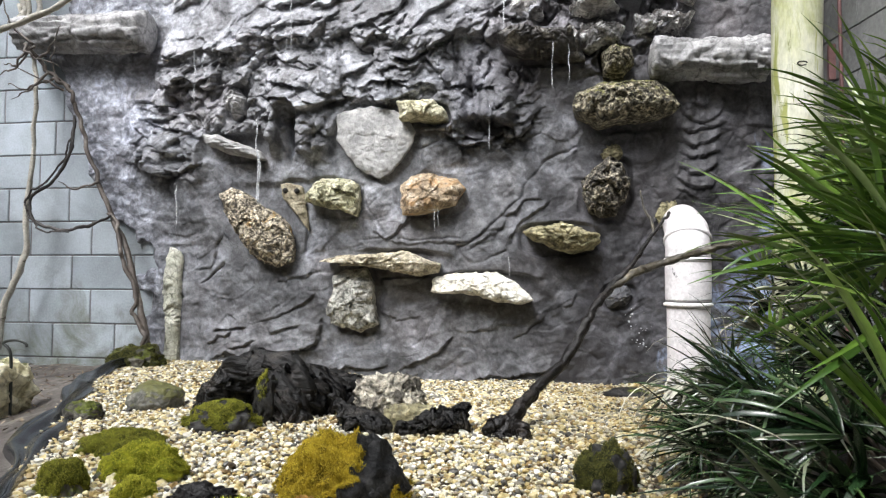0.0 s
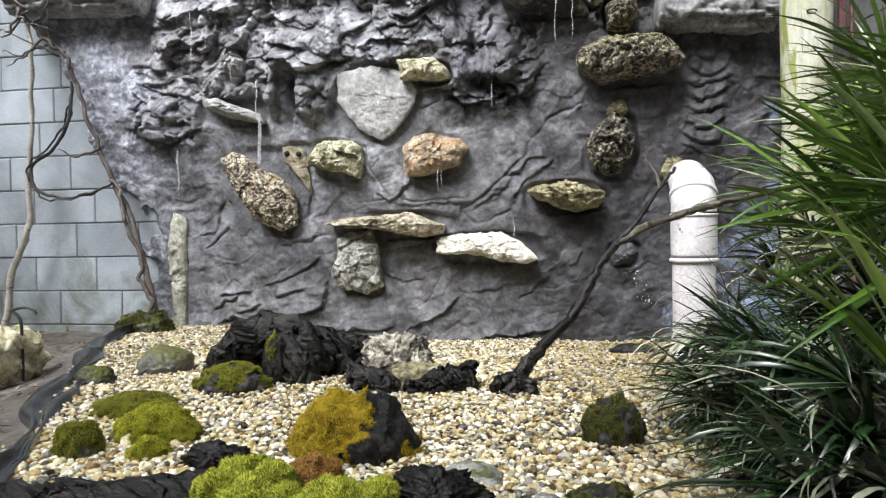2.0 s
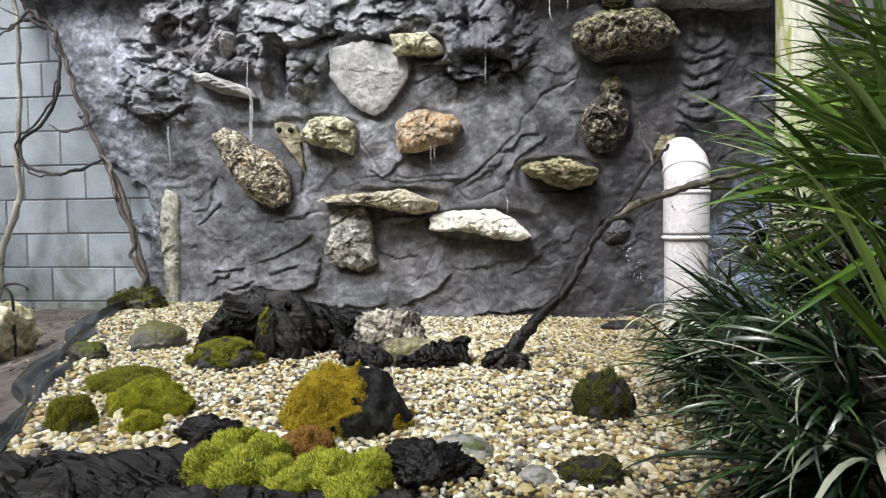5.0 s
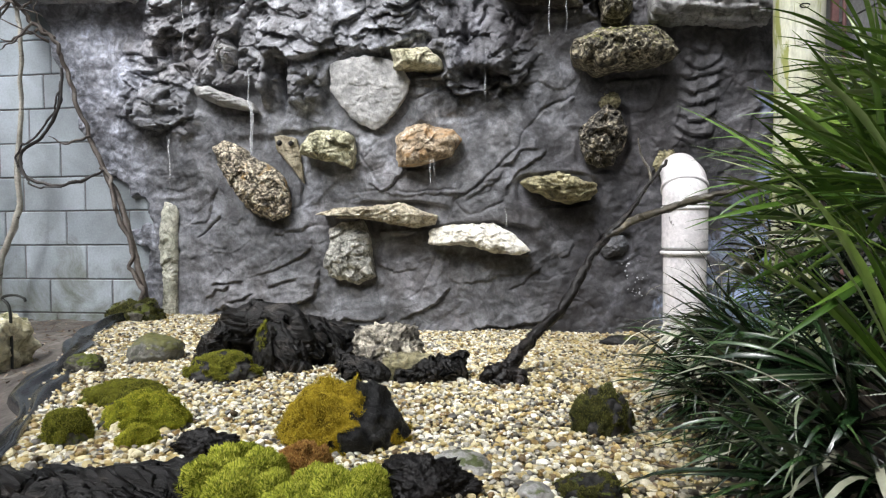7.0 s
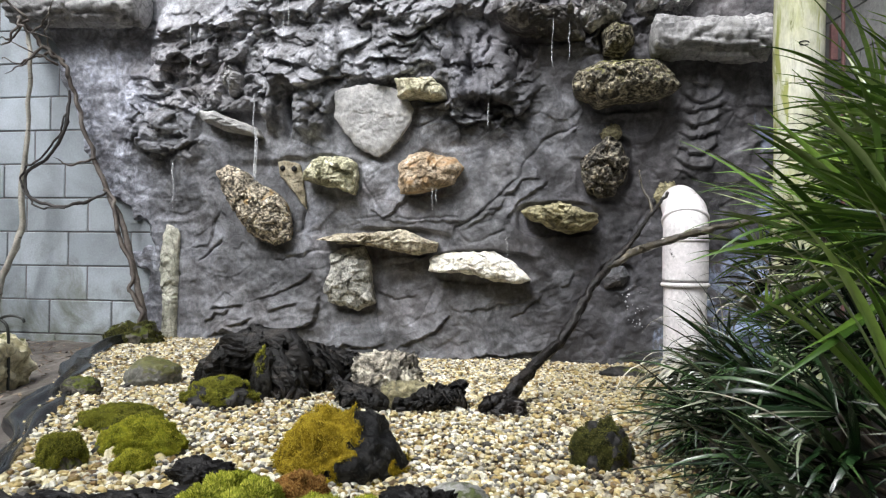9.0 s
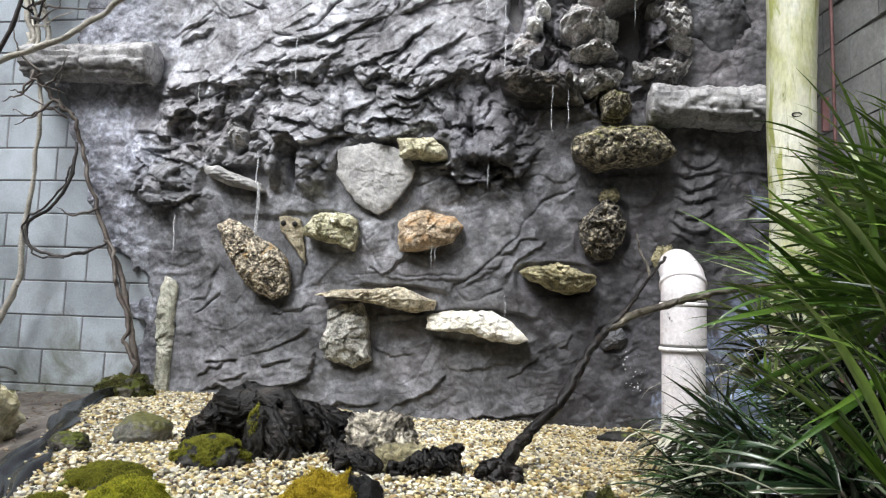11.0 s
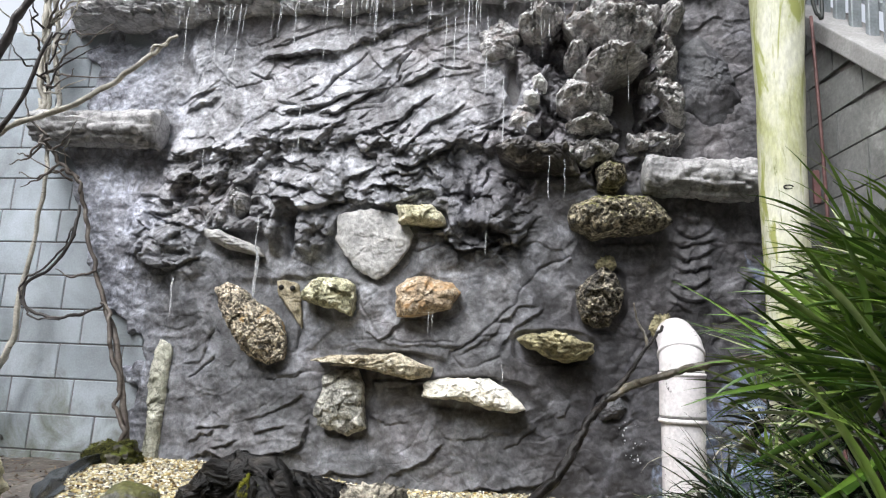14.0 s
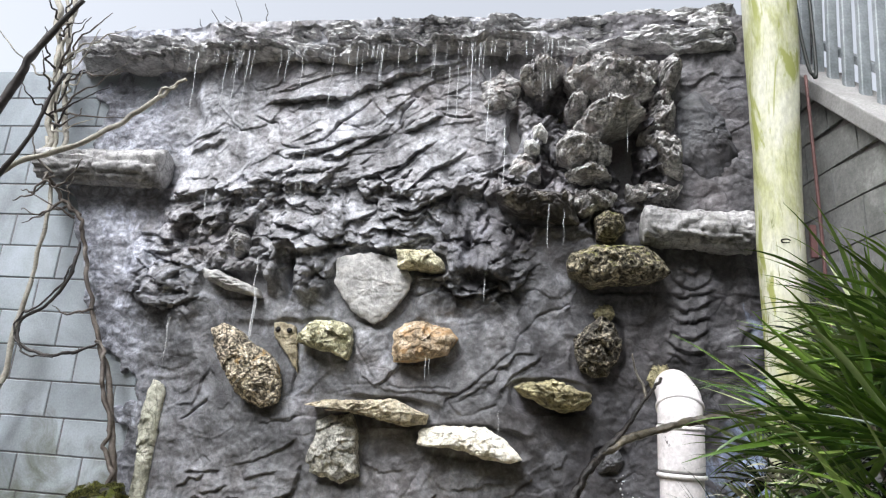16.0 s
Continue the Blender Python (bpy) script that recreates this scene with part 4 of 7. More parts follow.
    p1, b1 = facets(jx * 3.1 + 0.6 * jz, jz * 4.3 - 1.1 * jx, 101)
    p2, b2 = facets(jx * 8.0 + 2 * jz, jz * 10.5 - 3 * jx, 103)
    p3, b3 = facets(jx * 19, jz * 23, 107)
    mask = step(-0.35, 0.25, vn(x * 1.7, 4.4, z * 1.7, 109))
    h = h + right * low * (0.008 * p1 + (0.001 + 0.005 * mask) * p2 + 0.0015 * p3)
    h = h + right * (1 - low) * (0.010 * p1 + 0.006 * p2 + 0.004 * p3) + (1 - right) * (0.007 * p1 + 0.003 * p2 + 0.002 * p3)
    h = h - right * (1 - 0.8 * low) * 0.006 * np.exp(-(b1 / 0.02) ** 2) * step(-0.1, 0.2, vn(x * 2.9, 1.4, z * 2.9, 111))
    for k, (out, swell, pts) in enumerate(LIPS):
        b = near_box(x, z, pts, swell * 3 + 0.05)
        h[b] += lip_relief(x[b], z[b], pts, out, swell, k)
    for k, pts in enumerate(CRACKS):
        b = near_box(x, z, pts, 0.08)
        gx, gz = x[b], z[b]
        d = segment_distance(gx + 0.014 * fbm(gx * 8, k, gz * 8, 3, 5), gz + 0.014 * fbm(gx * 8, k + 4, gz * 8, 3, 6), pts)
        h[b] -= (0.034 if k < 6 else 0.018) * np.exp(-(d / 0.006) ** 2) * (0.65 + 0.6 * vn(gx * 6, k, gz * 6, 9))
    for k, (px, pz, a, c, deep) in enumerate(HOLLOWS):
        e = ((x - px + 0.03 * fbm(x * 8, k, z * 8, 2, 51)) / a) ** 2 + ((z - pz + 0.03 * fbm(x * 8, k, z * 8, 2, 52)) / c) ** 2
        h = h - deep * np.exp(-e ** 2)
    for k, (px, pz, a, c, out) in enumerate(LUMPS):
        e = ((x - px + 0.03 * fbm(x * 8, k, z * 8, 2, 53)) / a) ** 2 + ((z - pz + 0.03 * fbm(x * 8, k, z * 8, 2, 54)) / c) ** 2
        h = h + out * np.exp(-e ** 2)
    h = np.maximum(h, -0.035)
    # beds of the set stones: a flat seat with a groove round it
    for sx, sz, w, hh, rot in SET_STONES:
        c, sn = math.cos(radians(rot)), math.sin(radians(rot))
        e = (np.abs(((x - sx) * c + (z - sz) * sn) / (w / 2)) ** 3 + np.abs((-(x - sx) * sn + (z - sz) * c) / (hh / 2)) ** 3) ** (1 / 3)
        m = step(1.22, 1.0, e + 0.12 * vn(x * 12, 0.1, z * 12, 41))
        h = h * (1 - m) + m * np.minimum(h, 0.045)
    # rough hems, at the left and against the post
    edge = np.interp(z, [0.0, 0.4, 0.64, 0.87, 1.34, 1.78, 2.66, 3.0], [-2.02, -2.04, -2.06, -2.32, -2.6, -2.74, -2.68, -2.68])
    inside = step(-0.02, 0.03, x - edge + 0.13 * fbm(x * 3.2, 0.2, z * 3.2, 4, 19, 0.6))
    return h * inside - 0.05 * (1 - inside)


def build_rock_wall():
    xs, zs = np.arange(-3.0, 1.72, 0.006), np.arange(-0.16, 2.94, 0.006)
    gx, gz = np.meshgrid(xs, zs, indexing="ij")
    h = rock_height(gx, gz)
    # what stands out sags a little, so that it overhangs
    droop = step(1.0, 1.3, gz) * np.clip(h - 0.07, 0, 0.2)
    v = np.stack([gx, WALL_Y - h, gz - 0.35 * droop], -1).reshape(-1, 3)
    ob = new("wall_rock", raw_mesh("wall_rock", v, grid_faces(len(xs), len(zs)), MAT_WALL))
    return tagged(ob, "damp grey sculpted cement rock wall with cracks and folds", "rock wall", kind="structure")


def hewn_mesh(name, corners, depth, seed, mat, chip=9.0, amp=0.022, edge=0.45, power=3.0, lean=0.0, pits=0.0, beds=0.0, ragged=0.05, spokes=150, rings=52):
    """A broken stone with its own outline: a bulging front of chipped planes and a rim that runs back into the wall."""
    c = np.asarray(corners, float)
    dense = np.concatenate([a + (b - a) * np.linspace(0, 1, 40, endpoint=False)[:, None] for a, b in zip(c, np.roll(c, -1, 0))])
    ang, rad = np.arctan2(dense[:, 1], dense[:, 0]), np.hypot(dense[:, 0], dense[:, 1])
    order = np.argsort(ang)
    th = np.linspace(-np.pi, np.pi, spokes, endpoint=False)
    reach = np.interp(th, ang[order], rad[order], period=2 * np.pi)
    reach = reach * (1 + ragged * fbm(np.cos(th) * 3, np.sin(th) * 3, 0.5, 3, seed, 0.5))
    s = np.linspace(0.004, 1, rings)[None, :]
    front = np.minimum(s / 0.78, 1)
    rim = np.clip((s - 0.78) / 0.22, 0, 1)
    rho = front * (1 - 0.06 * rim)
    x = rho * (reach * np.cos(th))[:, None]
    z = rho * (reach * np.sin(th))[:, None]
    d = depth * (edge + (1 - edge) * (1 - front ** power)) * (1 - rim) - 0.03 * rim
    wx, wz = x + 0.005 * fbm(x * 20, 1.0, z * 20, 3, seed + 1), z + 0.005 * fbm(x * 20, 6.0, z * 20, 3, seed + 2)
    p1, b1 = facets(wx * chip + 3.1, wz * chip * 1.15, seed, 0.55, 1.8)
    p2, b2 = facets(wx * chip * 2.6, wz * chip * 3.0, seed + 5, 0.8, 1.6)
    p3, b3 = facets(wx * chip * 6.5, wz * chip * 7.0, seed + 9, 1.0, 1.3)
    keep = 1 - 0.75 * rim
    d = d + keep * (amp * (p1 + 0.45 * p2 + 0.25 * p3) + 0.0035 * fbm(x * 45, 0.3, z * 45, 3, seed + 12, 0.6)) + lean * z
    if pits:
        g1, g2, gid = worley(wx * 34, wz * 38, seed + 21)
        d = d + keep * pits * ((gid - 0.5) * np.clip((g2 - g1) * 3, 0, 1) - np.maximum(0, fbm(x * 24, 0.2, z * 24, 3, seed + 22)) * 1.2)
    if beds:
        line = z / 0.02 + 1.6 * fbm(x * 6, 0.1, z * 6, 3, seed + 25) + seed
        d = d + keep * beds * (np.abs(line - np.floor(line) - 0.5) * 2 - 0.5)
    x = x + keep * 0.004 * fbm(x * 30, 2.0, z * 30, 3, seed + 31)
    z = z + keep * 0.004 * fbm(x * 30, 5.0, z * 30, 3, seed + 32)
    v = np.stack([x, -d, z], -1).reshape(-1, 3)
    return raw_mesh(name, v, grid_faces(spokes, rings, True), mat)


def round_corners(w, h, seed, n=8):
    """A lump's outline when it has no particular corners."""
    rng = np.random.RandomState(seed)
    a = (np.arange(n) + rng.uniform(-0.3, 0.3, n)) / n * 2 * np.pi
    r = rng.uniform(0.8, 1.1, n)
    return [(w / 2 * p * math.cos(q), h / 2 * p * math.sin(q)) for p, q in zip(r, a)]


def ledge_mesh(name, x0, x1, z0, z1, back, front, thick, seed, mat):
    """A layered shelf: z0 and z1 its height at both ends, front how far it stands out."""
    n, k = int((x1 - x0) / 0.009), 56
    u = np.linspace(0, 1, n)[:, None]
    v = np.linspace(0, 1, k)[None, :]
    x = x0 + (x1 - x0) * u + 0 * v
    out = front * (0.86 + 0.22 * fbm(x * 2.6, 0.2, 0.0 * v + seed, 3, seed) + 0.07 * fbm(x * 14, 0.2, 0.0 * v, 3, seed + 1))
    out = out * np.interp(x, [-0.1, 0.25, 0.9, 1.1], [1.0, 0.72, 0.72, 0.9])
    out = out * np.clip(np.minimum((x - x0) / 0.12, (x1 - x) / 0.08), 0.15, 1) ** 0.5
    th = thick * (0.9 + 0.3 * fbm(x * 1.9, 3.1, 0 * v, 3, seed + 2))
    ang = np.pi * (v - 0.5)
    px = np.sign(np.cos(ang)) * np.abs(np.cos(ang)) ** 0.28
    pz = np.sin(ang)
    deep = np.floor((pz + 1) * 2.2 + 0.5 * vn(x * 1.3, 0.1, 0 * pz, seed + 16))
    p1, b1 = facets(x * 7, pz * 1.6 + 0 * x, seed + 40, 1.0, 1.2)
    p2, b2 = facets(x * 19, pz * 4.0 + 0 * x, seed + 44, 1.0, 1.2)
    layer = 0.13 * vn(x * 1.7, 0.4, deep * 1.9, seed + 15) + 0.16 * p1 + 0.08 * p2 + 0.05 * fbm(x * 16, 0.3, pz * 6, 3, seed + 5)
    y = back - out * px * (0.86 + layer)
    z = z0 + (z1 - z0) * u + th * (pz * 0.5) + 0.016 * fbm(x * 9, 0.6, pz * 2, 3, seed + 8) - 0.05 * px * th
    vv = np.stack([x + 0 * z, y + 0 * z, z], -1)
    return raw_mesh(name, vv.reshape(-1, 3), grid_faces(n, k), mat)


def build_ledges():
    group = "rock ledges along the wall top"
    for x0, x1, z0, z1, back, front, thick, seed in (
            (-2.74, 1.24, 2.655, 2.745, 4.05, 0.335, 0.11, 14),
            (-2.78, 1.22, 2.74, 2.83, 4.10, 0.30, 0.12, 25),
            (-1.9, 1.25, 2.83, 2.91, 4.12, 0.33, 0.11, 36),
            (-0.9, 1.27, 2.90, 2.99, 4.15, 0.30, 0.11, 47)):
        rng = random.Random(seed)
        ledge = thing("rock_ledge", "grey layered rock ledge overhanging the wall, dripping water", "rock ledge", (0, 0, 0), group)
        cuts = [x0]
        while x1 - cuts[-1] > 1.1:
            cuts.append(cuts[-1] + rng.uniform(0.55, 0.95))
        cuts.append(x1)
        for k, (a, b) in enumerate(zip(cuts[:-1], cuts[1:])):
            za, zb = (z0 + (z1 - z0) * (q - x0) / (x1 - x0) + rng.uniform(-0.012, 0.012) for q in (a, b))
            part("slab", ledge_mesh("slab", a - 0.07, b + 0.07, za, zb, back, front * rng.uniform(0.9, 1.08), thick * rng.uniform(0.85, 1.15), seed + k * 3, MAT_LEDGE), ledge)


def log_mesh(name, length, r, seed, grooves):
    n, k = 110, 56
    u = np.linspace(0, 1, n)[:, None]
    th = np.linspace(0, 2 * np.pi, k, endpoint=False)[None, :]
    x = (u - 0.5) * length
    end = np.clip(np.minimum(u, 1 - u) / 0.035, 0, 1)
    end = np.sqrt(1 - (1 - end) ** 2)
    rr = r * end * (1 + 0.10 * fbm(u * 5 + 0 * th, np.cos(th), np.sin(th), 3, seed) + 0.06 * grooves * vn(u * 2.6 + 0 * th, np.cos(th) * 3.4, np.sin(th) * 3.4, seed + 3)
                    - 0.22 * grooves * np.exp(-(vn(u * 3.0, np.cos(th) * 3.2, np.sin(th) * 3.2, seed + 9) / 0.08) ** 2)
                    - 0.30 * grooves * np.exp(-(vn(u * 1.6, np.cos(th) * 2.6, np.sin(th) * 2.6, seed + 19) / 0.09) ** 2) + 0.05 * fbm(u * 22, np.cos(th) * 5, np.sin(th) * 5, 3, seed + 5)
                    + 0.08 * grooves * fbm(u * 1.6, np.cos(th) * 5, np.sin(th) * 5, 4, seed + 31, 0.6, True))
    v = np.stack([x + 0 * th, rr * np.cos(th), rr * np.sin(th) * 0.95], -1)
    v = np.transpose(v, (1, 0, 2)).reshape(-1, 3)
    f = grid_faces(k, n, True)
    return raw_mesh(name, v, f, MAT_LOG)


def build_logs():
    for at, tilt, length, r, seed, g, label in (
            ((-2.47, 3.87, 1.90), -1.5, 0.84, 0.115, 5, 0.6, "pale grey cast stone log with bark grooves on the wall"),
            ((0.99, 3.85, 1.585), -2, 0.57, 0.105, 17, 1.0, "pale grey cast stone log, deeply split, beside the post")):
        ob = new("stone_log", log_mesh("stone_log", length, r, seed, g))
        ob.matrix_world = pose(*at, 0, -tilt, 0)
        tagged(ob, label, "stone log", "stone logs on the rock wall")


def wall_stone(name, label, x, z, corners, depth, seed, mat, y=3.96, group="stones set in the wall", **kw):
    ob = new(name, hewn_mesh(name, corners, depth, seed, mat, **kw))
    ob.matrix_world = pose(x, y, z)
    if "set in the wall" in group:
        c = np.array(corners)
        SET_STONES.append((x, z, float(np.ptp(c[:, 0])), float(np.ptp(c[:, 1])), 0))
    return tagged(ob, label, "stone", group)


def build_wall_stones():
    s = wall_stone
    s("wall_stone", "speckled tan and buff conglomerate stone set in the wall", -1.413, 0.767, [(-0.22, 0.19), (-0.14, 0.22), (-0.05, 0.18), (0.04, 0.11), (0.13, 0.07), (0.19, 0.01), (0.22, -0.10), (0.21, -0.20), (0.13, -0.22), (0.03, -0.20), (-0.06, -0.11), (-0.12, -0.02), (-0.18, 0.07)],
      0.15, 3, MAT_CONGLOM, chip=7, amp=0.016, pits=0.008, power=2.6, spokes=200, rings=70)
    s("wall_stone", "angular yellow-green limestone lump set in the wall", -0.968, 0.923, [(-0.15, 0.01), (-0.11, 0.07), (-0.05, 0.10), (0.10, 0.10), (0.14, 0.07), (0.15, -0.05), (0.14, -0.11), (0.08, -0.09), (0.05, -0.07), (-0.05, -0.06), (-0.15, -0.02)],
      0.16, 8, MAT_YELLOW, chip=8, amp=0.035, edge=0.5)
    s("wall_stone", "angular rusty tan stone set in the wall", -0.413, 0.932, [(-0.18, 0.05), (-0.11, 0.11), (0.01, 0.11), (0.13, 0.08), (0.18, 0.03), (0.13, -0.06), (0.04, -0.08), (-0.05, -0.11), (-0.15, -0.11)],
      0.16, 12, MAT_BROWN, chip=6.5, amp=0.030, edge=0.5, lean=-0.25)
    s("wall_stone", "small pale yellow flat-bottomed stone set in the wall", -0.468, 1.376, [(-0.14, 0.05), (-0.07, 0.06), (0.06, 0.06), (0.14, -0.01), (0.14, -0.05), (0.05, -0.06), (-0.03, -0.04), (-0.12, -0.05)],
      0.17, 21, MAT_YELLOWP, chip=9, amp=0.022, edge=0.6, power=4)
    s("wall_stone", "long pale grey tongue-shaped stone set in the wall", -1.548, 1.217, [(-0.19, 0.08), (-0.10, 0.07), (0.02, 0.02), (0.15, -0.02), (0.19, -0.08), (0.07, -0.06), (-0.06, -0.03), (-0.17, 0.02)],
      0.14, 30, MAT_PALE, chip=8, amp=0.012, beds=0.006, edge=0.5)
    s("wall_stone", "long layered tan slate shelf set in the wall", -0.677, 0.559, [(-0.33, 0.01), (-0.24, 0.04), (-0.17, 0.05), (-0.03, 0.05), (0.12, 0.07), (0.23, 0.03), (0.33, 0.0), (0.32, -0.05), (0.22, -0.07), (0.10, -0.05), (-0.05, -0.02), (-0.18, 0.0), (-0.27, -0.02)],
      0.19, 33, MAT_TAN, chip=9, amp=0.026, beds=0.006, edge=0.7, power=4, ragged=0.12, lean=0.3, spokes=200)
    s("wall_stone", "long whitish stone shelf set in the wall", -0.153, 0.435, [(-0.27, 0.0), (-0.23, 0.06), (-0.10, 0.08), (0.08, 0.08), (0.18, 0.04), (0.24, -0.01), (0.27, -0.06), (0.20, -0.08), (0.08, -0.07), (-0.03, -0.04), (-0.15, -0.03), (-0.25, -0.03)],
      0.17, 41, MAT_WHITE, chip=9, amp=0.026, beds=0.004, edge=0.55, power=2.5, lean=-0.4, ragged=0.10, spokes=200)
    s("wall_stone", "squarish rough grey stone set in the wall", -0.847, 0.364, [(-0.11, 0.13), (-0.04, 0.16), (0.07, 0.18), (0.11, 0.10), (0.11, -0.02), (0.14, -0.13), (0.04, -0.18), (-0.02, -0.15), (-0.13, -0.13), (-0.14, -0.06), (-0.12, 0.05)],
      0.13, 52, MAT_GREY, chip=8, amp=0.028, edge=0.6, power=5)
    s("wall_stone", "coarse brown stone with olive moss jutting from the wall", 0.592, 1.369, [(-0.25, 0.06), (-0.14, 0.10), (0.0, 0.11), (0.15, 0.10), (0.21, 0.04), (0.26, -0.03), (0.18, -0.07), (0.06, -0.08), (-0.05, -0.09), (-0.15, -0.11), (-0.26, -0.04)],
      0.27, 60, MAT_MOSSY, chip=9, amp=0.022, pits=0.012, edge=0.62, power=3, spokes=200, rings=66)
    s("wall_stone", "porous dark and buff stone set in the wall", 0.493, 0.946, [(-0.12, 0.05), (-0.06, 0.11), (0.01, 0.16), (0.08, 0.13), (0.12, 0.05), (0.10, -0.07), (0.04, -0.14), (-0.03, -0.16), (-0.09, -0.11), (-0.12, -0.02)],
      0.19, 71, MAT_POROUS, chip=9, amp=0.026, pits=0.032, edge=0.4, power=2.4)
    s("wall_stone", "flat olive-brown stone jutting from the wall", 0.263, 0.687, [(-0.19, 0.03), (-0.14, 0.06), (0.01, 0.08), (0.08, 0.06), (0.18, 0.02), (0.19, -0.02), (0.15, -0.06), (0.06, -0.08), (-0.04, -0.05), (-0.14, -0.01)],
      0.23, 83, MAT_OLIVE, chip=8, amp=0.034, beds=0.005, edge=0.6, lean=0.6, ragged=0.10)
    s("wall_stone", "small round dark stone set low in the wall", 0.552, 0.392, [(-0.08, 0.02), (-0.02, 0.06), (0.05, 0.06), (0.08, 0.0), (0.04, -0.05), (-0.05, -0.06)], 0.07, 90, MAT_WALL, chip=9, amp=0.008, power=2.2, edge=0.3)
    s("wall_stone", "dark jutting ledge stone with a pale upper edge", 0.161, 1.711, [(-0.24, 0.03), (-0.15, 0.07), (-0.01, 0.06), (0.14, 0.04), (0.21, -0.03), (0.24, -0.11), (0.13, -0.10), (0.02, -0.06), (-0.10, -0.06), (-0.20, -0.02)],
      0.22, 95, MAT_DARKLEDGE, chip=7, amp=0.05, beds=0.006, edge=0.7, lean=0.5, ragged=0.10)
    s("wall_stone", "dark rounded mossy lump on the wall", 0.55, 1.60, [(-0.08, 0.05), (-0.01, 0.09), (0.07, 0.06), (0.08, -0.02), (0.02, -0.09), (-0.07, -0.07)], 0.20, 99, MAT_MOSSY, chip=9, amp=0.022)
    s("wall_stone", "small olive stone above the porous stone", 0.53, 1.135, round_corners(0.13, 0.10, 107), 0.06, 107, MAT_OLIVE, group="small stones on the wall")
    s("wall_stone", "olive stained stone above the pipe elbow", 0.80, 0.83, round_corners(0.13, 0.17, 109), 0.06, 109, MAT_OLIVE, group="small stones on the wall")
    s("wall_stone", "narrow grey stone standing out of the crag", -1.54, 1.465, [(-0.06, 0.06), (0.0, 0.09), (0.06, 0.02), (0.06, -0.06), (0.0, -0.10), (-0.05, -0.03)], 0.13, 113, MAT_LOG, chip=11, amp=0.03)
    s("corner_stone", "tall narrow pale stone with green algae at the wall corner", -1.93, 0.27, [(-0.03, 0.40), (0.05, 0.37), (0.05, 0.1), (0.04, -0.2), (0.05, -0.40), (-0.06, -0.40), (-0.04, -0.15), (-0.06, 0.12), (-0.05, 0.3)], 0.07, 120, MAT_CORNER, chip=10, amp=0.016, ragged=0.10, edge=0.5, y=3.985)
    s("wall_slab", "flat pale grey slab like an inverted triangle in the wall", -0.729, 1.222, [(-0.22, 0.16), (-0.09, 0.20), (0.10, 0.18), (0.18, 0.11), (0.22, 0.06), (0.17, -0.07), (0.09, -0.16), (0.02, -0.20), (-0.07, -0.17), (-0.16, -0.07), (-0.22, 0.02)],
      0.065, 131, MAT_PALE, chip=6, amp=0.004, edge=0.75, power=6)
    # hollow stone with two dark holes
    hollow = thing("hollow_stone", "small tan stone with two dark round holes", "stone", (-1.20, 3.95, 0.885), "stones set in the wall")
    part("body", hewn_mesh("body", [(-0.085, 0.12), (-0.02, 0.13), (0.045, 0.11), (0.06, 0.03), (0.075, -0.06), (0.085, -0.15), (0.03, -0.07), (-0.03, 0.0), (-0.07, 0.05)], 0.05, 140, MAT_SKULL, 8, 0.006, power=2.2), hollow)
    for dx, dz in ((-0.045, 0.082), (0.022, 0.078)):
        part("hole", rock_mesh("hole", (0.016, 0.014, 0.015), 3, MAT_HOLE, cuts=0, rough=0.1, level=4), hollow, "dark hole", pose(dx, -0.042, dz))


